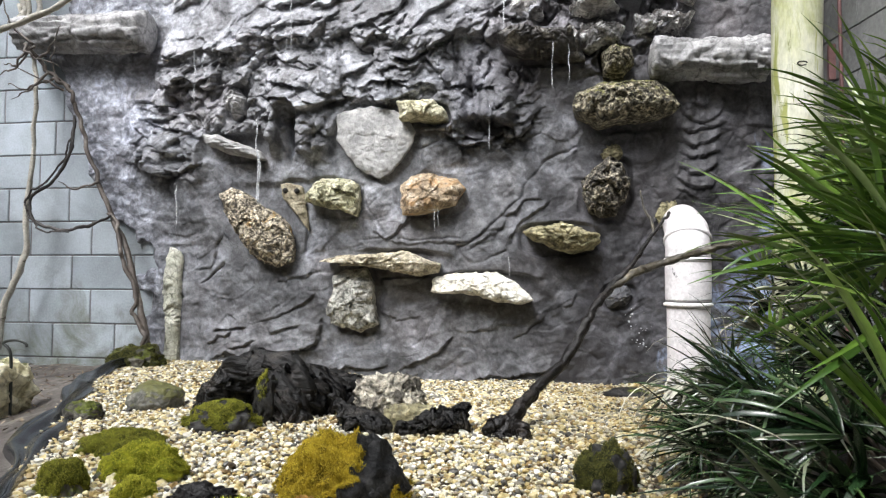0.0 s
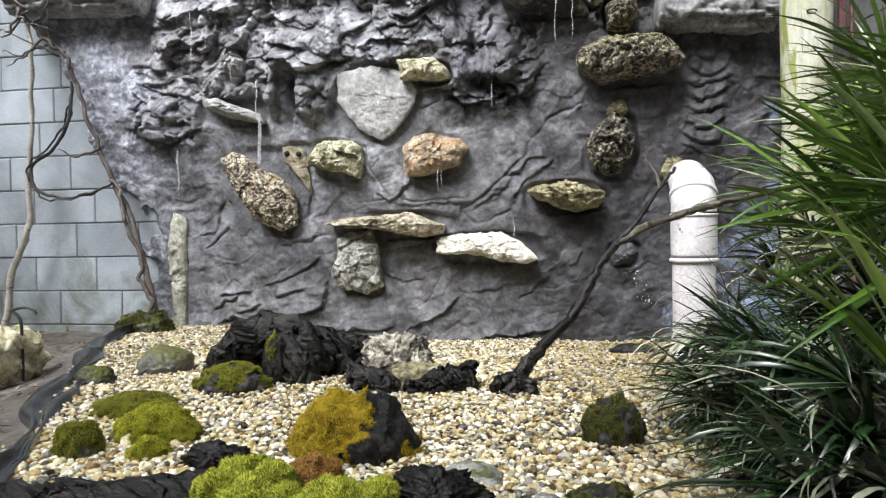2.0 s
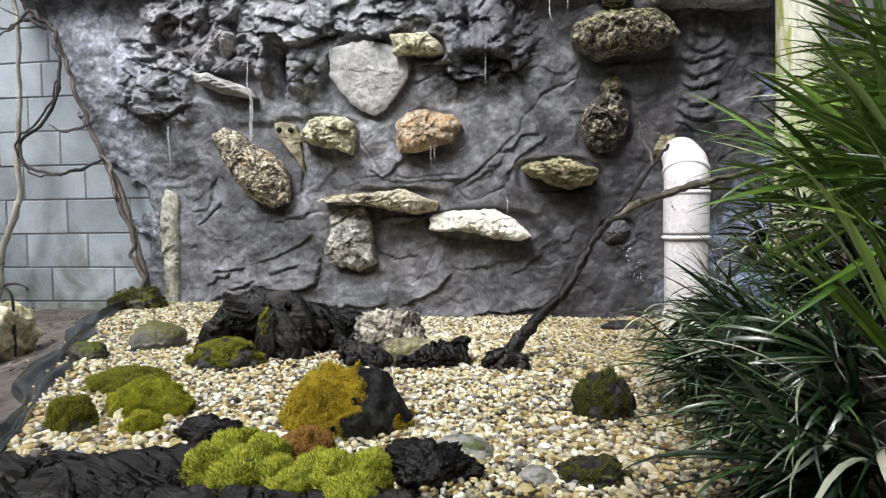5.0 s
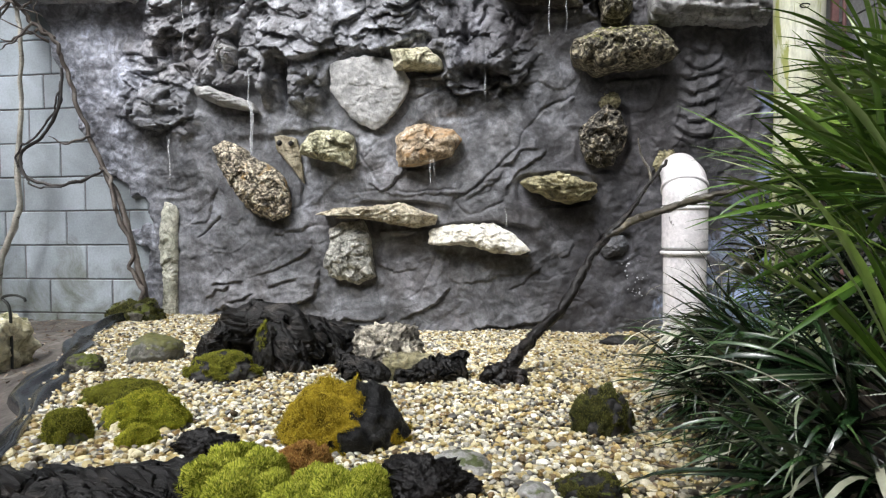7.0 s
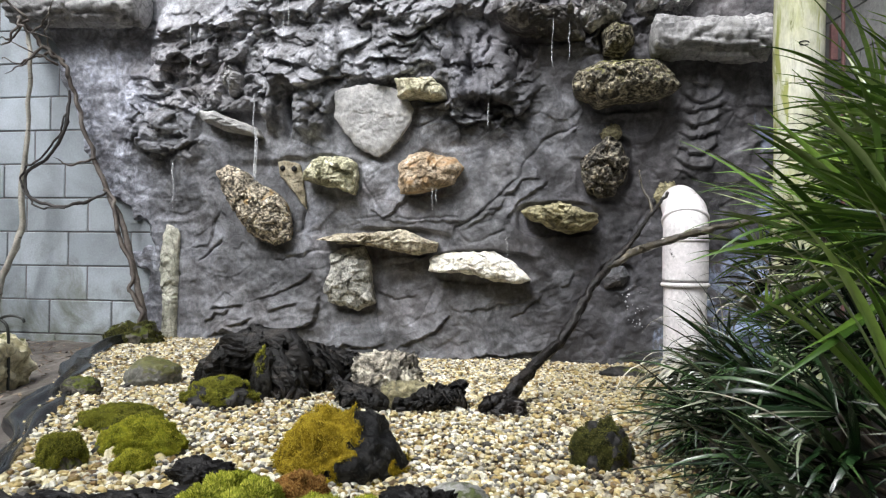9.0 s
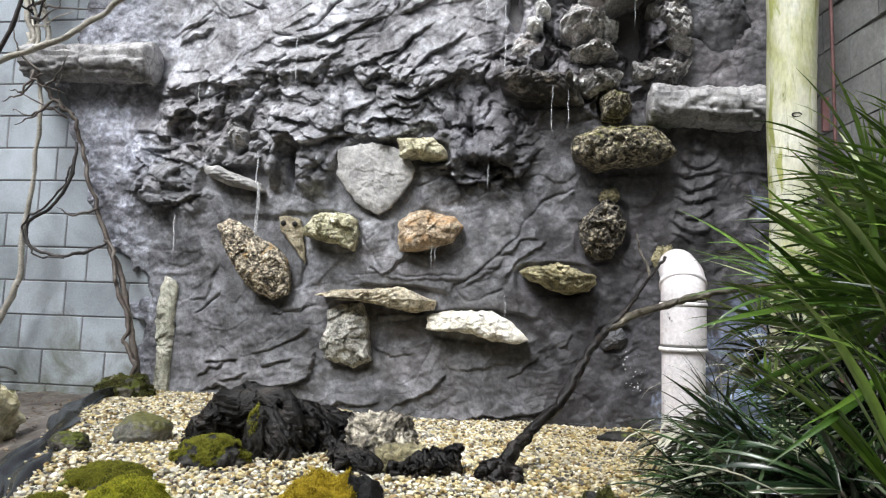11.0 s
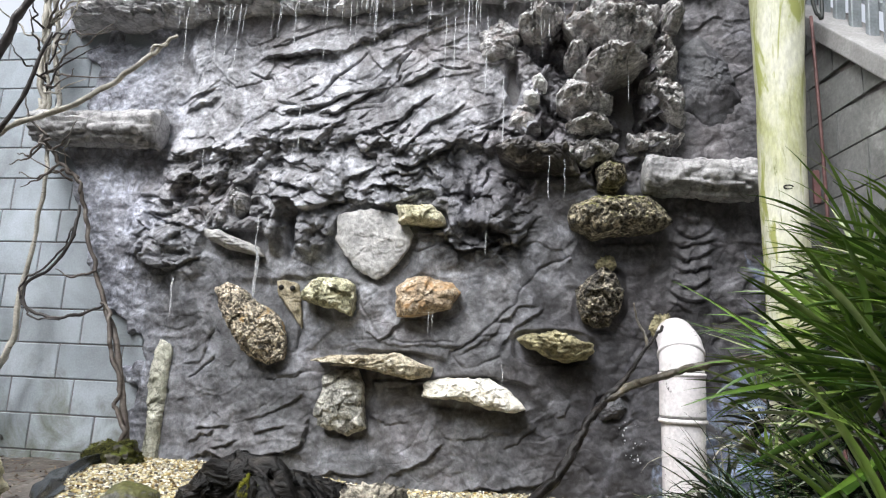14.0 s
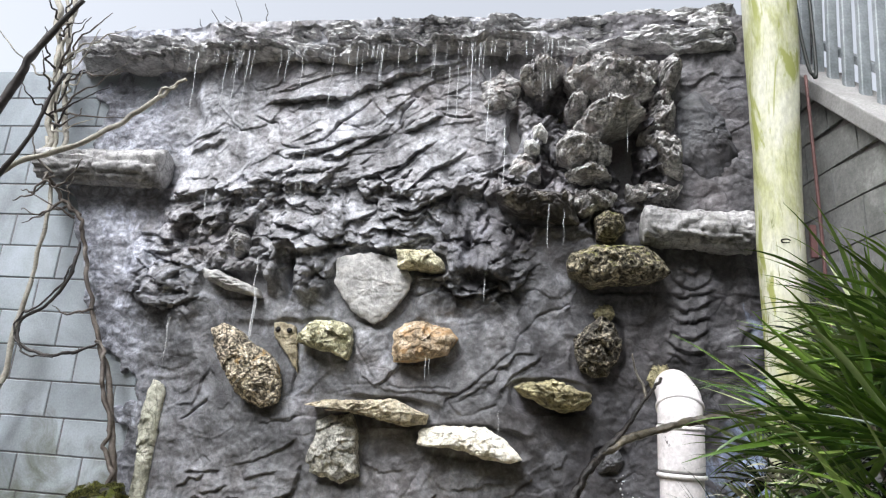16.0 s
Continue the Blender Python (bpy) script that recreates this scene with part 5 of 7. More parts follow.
def build_crag():
    """The heaped boulders of the spout at the upper right."""
    def b(x, z, corners, depth, seed, stuff=MAT_CRAG, **kw):
        wall_stone("boulder", "jagged grey-brown boulder heaped on the wall", x, z, corners, depth, seed, stuff, 3.97, "boulders heaped under the ledge", **{**dict(chip=9, amp=0.07, edge=0.5, power=2.2, ragged=0.10, spokes=130, rings=48), **kw})
    b(0.171, 2.474, [(-0.13, 0.03), (-0.04, 0.11), (0.07, 0.10), (0.13, 0.04), (0.08, -0.05), (0.0, -0.11), (-0.10, -0.06)], 0.30, 200)
    b(0.547, 2.444, [(-0.26, 0.02), (-0.20, 0.11), (-0.01, 0.14), (0.20, 0.12), (0.26, 0.04), (0.23, -0.10), (0.11, -0.14), (-0.07, -0.12), (-0.21, -0.08)], 0.31, 205, edge=0.6, spokes=180, rings=60)
    b(0.55, 2.178, [(-0.20, -0.02), (-0.12, 0.08), (0.02, 0.12), (0.14, 0.09), (0.20, 0.04), (0.11, 0.0), (0.0, -0.04), (-0.07, -0.12), (-0.16, -0.09)], 0.35, 210, lean=0.4)
    b(0.407, 2.018, [(-0.16, 0.02), (-0.10, 0.10), (0.01, 0.06), (0.14, 0.01), (0.16, -0.04), (0.07, -0.09), (-0.05, -0.10), (-0.15, -0.04)], 0.29, 215, lean=0.3)
    b(0.43, 1.875, [(-0.12, 0.01), (-0.01, 0.05), (0.11, 0.04), (0.12, -0.03), (-0.04, -0.05), (-0.12, -0.03)], 0.24, 220)
    b(0.451, 1.753, [(-0.14, 0.05), (0.03, 0.09), (0.14, 0.04), (0.12, -0.05), (-0.03, -0.09), (-0.13, -0.04)], 0.18, 225)
    b(0.361, 2.287, [(-0.07, 0.0), (-0.02, 0.07), (0.07, 0.05), (0.05, -0.05), (-0.04, -0.07)], 0.26, 230)
    b(0.83, 2.268, [(-0.06, 0.12), (0.03, 0.15), (0.07, 0.02), (0.07, -0.10), (-0.02, -0.14), (-0.07, -0.04)], 0.2, 235)
    b(0.819, 2.033, [(-0.12, 0.12), (-0.03, 0.16), (0.08, 0.08), (0.11, -0.03), (0.12, -0.15), (0.03, -0.14), (-0.03, -0.04), (-0.09, 0.04)], 0.22, 240)
    b(1.087, 2.168, [(-0.16, 0.19), (-0.05, 0.28), (0.09, 0.12), (0.17, -0.13), (0.08, -0.27), (-0.04, -0.28), (-0.13, -0.18), (-0.16, -0.01)], 0.085, 245, MAT_WALL, amp=0.012, chip=5, ragged=0.03, edge=0.35)
    b(0.79, 1.787, [(-0.15, 0.06), (-0.01, 0.08), (0.15, 0.05), (0.09, -0.05), (-0.07, -0.08), (-0.15, -0.03)], 0.14, 250)
    b(0.893, 2.509, [(-0.06, 0.08), (0.03, 0.10), (0.06, 0.03), (0.01, -0.10), (-0.06, -0.10)], 0.25, 255)
    b(-0.07, 2.416, [(-0.12, 0.06), (0.01, 0.14), (0.12, 0.06), (0.10, -0.08), (-0.05, -0.13), (-0.12, -0.04)], 0.13, 260, amp=0.02)
    b(0.086, 1.952, [(-0.08, 0.03), (0.0, 0.10), (0.06, 0.05), (0.09, -0.07), (0.0, -0.10), (-0.09, -0.05)], 0.13, 265, amp=0.02)
    for x, z, corners, seed in ((0.165, 2.139, [(-0.04, 0.03), (0.01, 0.045), (0.045, 0.0), (0.035, -0.04), (-0.035, -0.04)], 301), (0.122, 2.047, [(-0.045, 0.03), (0.01, 0.045), (0.045, 0.01), (0.04, -0.035), (-0.01, -0.045), (-0.045, -0.01)], 305)):
        wall_stone("wall_stone", "small chalk-white stone lodged in the wall", x, z, corners, 0.17, seed, MAT_CHALK, 3.97, chip=14, amp=0.014, edge=0.7, spokes=80, rings=30)


build_wall_stones()
SET_STONES.append((-1.20, 0.88, 0.17, 0.26, 0))
build_rock_wall()
build_ledges()
build_logs()
build_crag()


# ---- pipe, post, wing wall ----
def ring_profile(points, sides=40):
    """A turned form from radius and height pairs."""
    bm = bmesh.new()
    rings = []
    for r, z in points:
        rings.append([bm.verts.new((r * math.cos(2 * math.pi * k / sides), r * math.sin(2 * math.pi * k / sides), z)) for k in range(sides)])
    for a, b in zip(rings[:-1], rings[1:]):
        for k in range(sides):
            bm.faces.new((a[k], a[(k + 1) % sides], b[(k + 1) % sides], b[k]))
    return bm


def build_pipe():
    R = 0.093
    pipe = thing("drain_pipe", "white plastic drain pipe with elbow standing before the rock wall", "pipe", (0.775, 3.36, -0.08))
    part("lower_pipe", bm_mesh(ring_profile([(R - 0.006, 0.0), (R - 0.006, 0.3), (R - 0.006, 0.462), (R - 0.007, 0.468), (R - 0.012, 0.47)]), "lower_pipe", MAT_PVC, True), pipe)
    part("joint_ring", bm_mesh(ring_profile([(R - 0.004, 0.452), (R + 0.005, 0.455), (R + 0.007, 0.462), (R + 0.005, 0.469), (R - 0.004, 0.472)]), "joint_ring", MAT_PVC, True), pipe, "raised joint ring")
    part("joint_seam", bm_mesh(ring_profile([(R - 0.003, 0.472), (R + 0.001, 0.474), (R + 0.001, 0.478), (R - 0.003, 0.480)]), "joint_seam", MAT_JOINT_SHADOW, True), pipe, "dark joint line")
    part("coupling", bm_mesh(ring_profile([(R - 0.006, 0.48), (R - 0.001, 0.481), (R, 0.484), (R, 0.488), (R, 0.55), (R, 0.636), (R, 0.642), (R - 0.001, 0.645), (R - 0.008, 0.647)]), "coupling", MAT_PVC, True), pipe)
    part("joint_ring", bm_mesh(ring_profile([(R - 0.004, 0.642), (R + 0.004, 0.644), (R + 0.005, 0.652), (R + 0.003, 0.658), (R - 0.006, 0.66)]), "joint_ring", MAT_PVC, True), pipe, "raised joint ring")
    part("joint_seam", bm_mesh(ring_profile([(R - 0.008, 0.658), (R - 0.001, 0.66), (R - 0.001, 0.664), (R - 0.008, 0.666)]), "joint_seam", MAT_JOINT_SHADOW, True), pipe, "dark joint line")
    # elbow that turns back into the wall
    bm = bmesh.new()
    rings, sides = [], 40
    steps = [(0.0, -0.03)] + [(a, 0.0) for a in np.linspace(0, 80, 15)] + [(80.0, 0.12), (80.0, 0.4)]
    bend = 0.09
    for a, ext in steps:
        t = radians(a)
        c = Vector((0, bend - bend * math.cos(t), bend * math.sin(t)))
        d = Vector((0, math.sin(t), math.cos(t)))
        c = c + d * ext
        side = Vector((1, 0, 0))
        nrm = side.cross(d)
        rr = R - 0.002
        rings.append([bm.verts.new(c + side * (rr * math.cos(2 * math.pi * k / sides)) + nrm * (rr * math.sin(2 * math.pi * k / sides))) for k in range(sides)])
    for a, b in zip(rings[:-1], rings[1:]):
        for k in range(sides):
            bm.faces.new((a[k], a[(k + 1) % sides], b[(k + 1) % sides], b[k]))
    collar = bm_mesh(ring_profile([(R - 0.003, -0.011), (R + 0.004, -0.009), (R + 0.005, 0.0), (R + 0.004, 0.009), (R - 0.003, 0.011)]), "elbow_collar", MAT_PVC, True)
    t = radians(33)
    part("elbow_collar", collar, pipe, "raised collar on the elbow", pose(0, 0, 0.685, 0, 0, -9) @ pose(0, bend - bend * math.cos(t), bend * math.sin(t), -33))
    part("elbow", bm_mesh(bm, "elbow", MAT_PVC, True), pipe, m=pose(0, 0, 0.685, 0, 0, -9))


def build_post():
    post = thing("timber_post", "round timber post, pale with yellow-green algae", "post", (1.30, 3.55, -0.1))
    pts = [(0, 0, 0.0), (-0.01, 0, 1.0), (0.0, 0, 2.0), (0.02, 0, 3.0), (0.03, 0, 4.2)]
    part("trunk", tube("trunk", pts, [0.105, 0.10, 0.105, 0.13, 0.14], MAT_POST, 90, 30, 0.05, 4), post)
    # ring-shaped knot
    ring = bm_mesh(bmesh.new(), "knot", MAT_JOINT_SHADOW)
    c = [(0.020 * math.cos(a) - 0.025, -0.104, 1.52 + 0.009 * math.sin(a)) for a in np.linspace(0, 5.6, 9)]
    bpy.data.meshes.remove(ring)
    part("knot", tube("knot", c, [0.002, 0.003, 0.002], MAT_BRANCH, 24, 6, 0.2, 2), post, "dark ring-shaped knot")


def wedge_wall():
    """Stair-side wall of blocks with a sloping coping and a picket railing."""
    wall = thing("wall_stair", "grey block stair wall with sloping concrete coping", "wall", (1.50, 3.98, 0), kind="structure")
    turn = pose(0, 0, 0, 0, 0, 8)
    slope = lambda d: 2.56 - 0.95 * d
    bm = bmesh.new()
    prof = [(0, -0.1), (0.0, 2.53), (1.9, slope(1.9) - 0.03), (1.9, -0.1)]
    for x in (0.015, 0.2):
        for d, z in prof:
            bm.verts.new((x, -d, z))
    bm.verts.ensure_lookup_table()
    v = bm.verts
    bm.faces.new([v[k] for k in (0, 1, 2, 3)]), bm.faces.new([v[k] for k in (7, 6, 5, 4)])
    for a in range(4):
        b = (a + 1) % 4
        bm.faces.new([v[a], v[b], v[b + 4], v[a + 4]])
    part("mortar_core", bm_mesh(bm, "mortar_core", MAT_MORTAR), wall, "sunken grey mortar", turn)
    course, length = 0.2032, 0.4064
    for row in range(0, 12):
        for k in range(0, 5):
            d0, d1 = (k - 0.5 * (row % 2)) * length, (k + 1 - 0.5 * (row % 2)) * length
            z0, z1 = row * course, (row + 1) * course
            d0 = max(d0, 0.0)
            if slope(d0) < z0 + 0.02 or d1 - d0 < 0.02:
                continue
            bm = bmesh.new()
            j = 0.004
            d1 = min(d1, (2.56 - z0) / 0.95)
            top = [(d0 + j, min(z1 - j, slope(d0 + j))), (d1 - j, max(z0 + j + 0.001, min(z1 - j, slope(d1 - j))))]
            quad = [(d0 + j, z0 + j), top[0], top[1], (d1 - j, z0 + j)]
            vs = [bm.verts.new((x, -d, z)) for x in (0.0, 0.1) for d, z in quad]
            bm.faces.new(vs[:4]), bm.faces.new(vs[7:3:-1])
            for a in range(4):
                b = (a + 1) % 4
                bm.faces.new([vs[a], vs[b], vs[b + 4], vs[a + 4]])
            part("block", bm_mesh(bm, "block", MAT_RAWBLOCK), wall, m=turn)
    ang = math.degrees(math.atan(0.95))
    part("coping", box_mesh("coping", 0.26, 2.75, 0.08, MAT_CAP, 0.008), wall, "pale concrete coping", turn @ pose(0.10, -0.93, slope(0.93) + 0.045, ang, 0, 0))
    rail = thing("railing", "grey steel picket railing on the stair wall", "railing", (1.50, 3.98, 0))
    for k in range(16):
        d = 0.05 + k * 0.115
        part("picket", box_mesh("picket", 0.05, 0.03, 1.05, MAT_STEEL, 0.004, 1), rail, m=turn @ pose(0.16, -d, slope(d) + 0.6, 0, 3, 0))
    for dz in (0.25, 1.05):
        part("rail", box_mesh("rail", 0.03, 2.6, 0.04, MAT_STEEL, 0.004, 1), rail, m=turn @ pose(0.19, -0.9, slope(0.9) + dz, ang, 0, 0))
    bar = thing("steel_bar", "thin red-brown steel bar hung beside the post", "bar", (1.455, 3.53, 0))
    part("rod", tube("rod", [(0.015, 0, -0.08), (0.012, 0, 1.0), (0.008, 0, 1.7), (0.0, 0, 2.30)], [0.008, 0.008, 0.008], MAT_RUST, 24, 8, 0.05, 3), bar)
    part("bracket", box_mesh("bracket", 0.03, 0.02, 0.16, MAT_RUST, 0.003, 1), bar, "rusty bracket", pose(-0.02, 0.02, 1.45))
    cable = new("cable", tube("cable", [(1.41, 3.52, 3.2), (1.43, 3.5, 2.6), (1.455, 3.5, 2.36), (1.475, 3.5, 2.29), (1.495, 3.5, 2.36), (1.485, 3.5, 3.2)], [0.008, 0.008], MAT_CABLE, 40, 8, 0.02, 1))
    tagged(cable, "black cable looped beside the post", "cable")


build_pipe()
build_post()
wedge_wall()


# ---- branches and vines ----
def branch(name, label, pts, radii, mat, seed, n=50, sides=9, rough=0.25, knots=0.5, wobble=0.008, grain=0.08, cat="branch", parent=None, group=""):
    me = tube(name, pts, radii, mat, n, sides, rough, seed, knots, wobble, grain)
    if parent is not None:
        return part(name, me, parent, label)
    ob = new(name, me)
    return tagged(ob, label, cat, group)


def build_branches():
    fallen = thing("fallen_branch", "dark wet forked branch leaning on the pipe", "branch", (0.04, 2.53, 0))
    off = Vector((0.04, 2.53, 0))
    rel = lambda pts: [tuple(Vector(p) - off) for p in pts]
    branch("limb", "", rel([(0.03, 2.50, -0.01), (0.075, 2.58, 0.06), (0.142, 2.68, 0.125), (0.259, 2.8, 0.235), (0.345, 2.9, 0.377), (0.424, 2.98, 0.468), (0.51, 3.05, 0.556), (0.60, 3.15, 0.67), (0.675, 3.22, 0.76)]),
           [0.028, 0.020, 0.0155, 0.014, 0.0125, 0.011, 0.008, 0.006, 0.005], MAT_BRANCH, 3, 150, 22, 0.16, 0.3, 0.005, grain=0.18, parent=fallen)
    branch("limb", "", rel([(0.41, 2.97, 0.455), (0.523, 3.03, 0.52), (0.636, 3.08, 0.556), (0.765, 3.1, 0.596), (0.889, 3.1, 0.626), (1.089, 3.15, 0.662)]),
           [0.011, 0.013, 0.012, 0.011, 0.010, 0.009], MAT_ARM, 9, 90, 14, 0.2, 0.5, 0.006, grain=0.2, parent=fallen)
    branch("twig", "", rel([(0.60, 3.15, 0.667), (0.594, 3.2, 0.739), (0.575, 3.25, 0.80), (0.57, 3.26, 0.86)]), [0.007, 0.006, 0.004, 0.002], MAT_ARM, 12, 20, 8, parent=fallen)
    branch("root_knob", "", rel([(0.08, 2.55, 0.03), (0.10, 2.50, 0.02), (0.105, 2.47, -0.01)]), [0.022, 0.018, 0.005], MAT_BRANCH, 15, 30, 18, 0.3, 0.4, 0.01, grain=0.2, parent=fallen)
    branch("root_knob", "", rel([(0.05, 2.55, 0.04), (0.0, 2.52, 0.03), (-0.005, 2.50, -0.01)]), [0.022, 0.016, 0.005], MAT_BRANCH, 18, 30, 18, 0.3, 0.4, 0.01, grain=0.2, parent=fallen)
    vine = "bare climbing vines on the block wall"
    v = lambda label, pts, radii, mat, seed, **k: branch("vine", label, pts, radii, mat, seed, cat="vine", group=vine, **k)
    v("pale upright vine stem on the block wall", [(-2.9, 3.86, 2.1), (-2.80, 3.87, 1.75), (-2.755, 3.85, 1.56), (-2.77, 3.85, 1.21), (-2.798, 3.85, 0.91), (-2.80, 3.85, 0.615), (-2.886, 3.85, 0.418), (-2.946, 3.85, 0.22), (-2.97, 3.84, -0.02)],
      [0.010, 0.011, 0.011, 0.012, 0.014, 0.016, 0.018, 0.018, 0.019], MAT_TWIG, 21, n=80, rough=0.12, wobble=0.01)
    v("twisted brown vine stem climbing the block wall", [(-2.722, 3.72, 1.80), (-2.624, 3.8, 1.653), (-2.535, 3.85, 1.549), (-2.493, 3.87, 1.404), (-2.403, 3.88, 1.139), (-2.289, 3.88, 0.859), (-2.138, 3.85, 0.582), (-2.028, 3.8, 0.268), (-1.96, 3.75, 0.02)],
      [0.009, 0.010, 0.011, 0.010, 0.011, 0.013, 0.015, 0.015, 0.017], MAT_VINE, 25, n=100, rough=0.2, wobble=0.016)
    v("thin vine twined round the brown stem", [(-2.29, 3.86, 0.86), (-2.20, 3.85, 0.74), (-2.155, 3.81, 0.58), (-2.06, 3.80, 0.42), (-2.05, 3.77, 0.27), (-1.97, 3.74, 0.15), (-1.98, 3.73, 0.0)],
      [0.008, 0.010, 0.011, 0.010, 0.011, 0.012], MAT_VINE, 29, n=60, wobble=0.02)
    v("dark looping vine on the block wall", [(-2.514, 3.86, 1.419), (-2.51, 3.83, 1.215), (-2.605, 3.82, 1.036), (-2.758, 3.82, 0.924), (-2.706, 3.82, 0.793), (-2.543, 3.82, 0.749), (-2.391, 3.83, 0.774), (-2.266, 3.85, 0.83)],
      [0.007, 0.009, 0.008, 0.008, 0.009, 0.009, 0.008, 0.006], MAT_BLACKTWIG, 33, n=80, wobble=0.01)
    v("dark looping vine on the block wall", [(-2.50, 3.85, 1.40), (-2.53, 3.82, 1.20), (-2.63, 3.81, 1.04), (-2.77, 3.81, 0.945), (-2.74, 3.81, 0.82), (-2.66, 3.81, 0.75), (-2.5, 3.81, 0.74)],
      [0.004, 0.005, 0.005, 0.005, 0.005, 0.004], MAT_BLACKTWIG, 37, n=70, wobble=0.016)
    for k, (dx, mat, r) in enumerate(((0.0, MAT_TWIG, 0.018), (0.10, MAT_TWIG, 0.014), (0.05, MAT_TWIG, 0.010))):
        v("pale upright vine trunk at the wall top", [(-3.04 + dx, 3.86, 3.1), (-2.99 + dx, 3.86, 2.8), (-2.95 + dx, 3.86, 2.45), (-2.88 + dx, 3.86, 2.05), (-2.86 + dx, 3.87, 1.85)], [r, r, r, r * 0.9], mat, 41 + k, n=40, wobble=0.03)
    v("long pale bare branch across the wall top", [(-3.3, 3.5, -0.05), (-3.25, 3.45, 0.9), (-2.95, 3.4, 1.48), (-2.75, 3.4, 1.64), (-2.611, 3.4, 1.741), (-2.254, 3.4, 1.86), (-1.992, 3.4, 2.026), (-1.85, 3.4, 2.15), (-1.736, 3.4, 2.228)], [0.024, 0.02, 0.014, 0.014, 0.013, 0.012, 0.011, 0.007], MAT_TWIG, 51, n=90, wobble=0.014)
    v("short pale twig on the branch", [(-1.88, 3.4, 2.12), (-1.86, 3.39, 2.17), (-1.80, 3.4, 2.17), (-1.78, 3.4, 2.20)], [0.008, 0.007, 0.005], MAT_TWIG, 55, n=16)
    v("dark bare branch hanging before the wall", [(-2.10, 3.0, 2.44), (-2.284, 3.0, 2.188), (-2.35, 3.0, 2.02), (-2.47, 3.0, 1.76), (-2.85, 3.0, 0.9), (-2.95, 3.0, -0.06)], [0.012, 0.014, 0.017, 0.02, 0.024, 0.028], MAT_BLACKTWIG, 61, n=40, wobble=0.012)
    v("dark bare branch hanging before the wall", [(-2.12, 3.0, 2.03), (-2.202, 3.0, 1.736), (-2.319, 3.0, 1.506), (-2.46, 3.0, 1.3), (-2.75, 3.0, 0.6), (-2.85, 3.0, -0.06)], [0.006, 0.009, 0.012, 0.014, 0.018, 0.02], MAT_BLACKTWIG, 65, n=40, wobble=0.012)
    rng = random.Random(7)
    for k in range(24):
        z = rng.uniform(2.15, 2.9)
        x = -2.88 - 0.16 * (z - 2.1) + rng.uniform(-0.02, 0.10)
        a, ln, y = rng.uniform(-0.5, 2.4), rng.uniform(0.3, 0.8), 3.85
        dx, dz = math.cos(a) * ln, math.sin(a) * ln * 0.5
        pts = [(x, y, z), (x + dx * 0.4, y - 0.12, z + dz * 0.4 + rng.uniform(-0.05, 0.05)), (x + dx, y - 0.22, z + dz)]
        v("thin bare twig growing from the vine at the wall top", pts, [0.007, 0.005, 0.002], rng.choice((MAT_TWIG, MAT_VINE, MAT_BLACKTWIG)), 70 + k, n=24, sides=6, wobble=0.03)
    for k in range(7):
        x, tall = -2.05 + k * 0.07 + rng.uniform(-0.03, 0.03), rng.uniform(0.12, 0.30)
        v("thin dark twig sprouting on the ledge", [(x, 4.0, 2.80), (x + rng.uniform(-0.03, 0.03), 3.98, 2.85 + tall * 0.5), (x + rng.uniform(-0.10, 0.10), 3.96, 2.85 + tall)], [0.004, 0.003, 0.0015], MAT_BLACKTWIG, 150 + k, n=16, sides=5, wobble=0.02)
    for k, pts in enumerate(([(-2.65, 3.72, 1.78), (-2.8, 3.75, 1.70), (-2.95, 3.8, 1.72)], [(-2.6, 3.8, 1.63), (-2.75, 3.8, 1.57), (-2.9, 3.8, 1.60)], [(-2.55, 3.84, 1.58), (-2.62, 3.8, 1.68), (-2.6, 3.78, 1.8)],
                             [(-2.35, 3.86, 1.02), (-2.5, 3.86, 1.0), (-2.62, 3.86, 1.03)], [(-2.7, 3.74, 1.8), (-2.82, 3.7, 1.92), (-2.85, 3.7, 2.1)], [(-2.72, 3.72, 1.80), (-2.66, 3.68, 1.72), (-2.5, 3.7, 1.66)], [(-2.7, 3.72, 1.78), (-2.78, 3.7, 1.66), (-2.9, 3.72, 1.62)],
                             [(-2.62, 3.79, 1.65), (-2.7, 3.76, 1.56), (-2.86, 3.78, 1.5)], [(-2.66, 3.76, 1.72), (-2.56, 3.72, 1.78), (-2.5, 3.72, 1.90)], [(-2.55, 3.82, 1.57), (-2.68, 3.78, 1.62), (-2.84, 3.76, 1.70)])):
        v("thin bare twig on the block wall", pts, [0.007, 0.005, 0.002], MAT_VINE, 120 + k, n=20, sides=6, wobble=0.02)


build_branches()
build_block_wall()


# ---- things on the ground ----
def ground_rock(name, label, x, y, w, d, h, seed, mat, sink=0.35, rot=0, **kw):
    ob = new(name, rock_mesh(name, (w / 2, d / 2, h / (2 - sink * 1.2)), seed, mat, **kw))
    z = float(ground_z(x, y)) + h - h / (2 - sink * 1.2)
    ob.matrix_world = pose(x, y, z, 0, 0, rot)
    return tagged(ob, label, "rock", "rocks on the gravel bed")


def moss_lumps(d, seed):
    """The uneven form of a cushion, by direction."""
    x, y, z = d[:, 0], d[:, 1], d[:, 2]
    return 1 + 0.14 * fbm(x * 2.4, y * 2.4, z * 2.4, 3, seed, 0.6) - 0.09 * np.abs(vn(x * 2.6, y * 2.6, z * 2.6, seed + 5)) - 0.09 * np.abs(vn(x * 7, y * 7, z * 7, seed + 6))


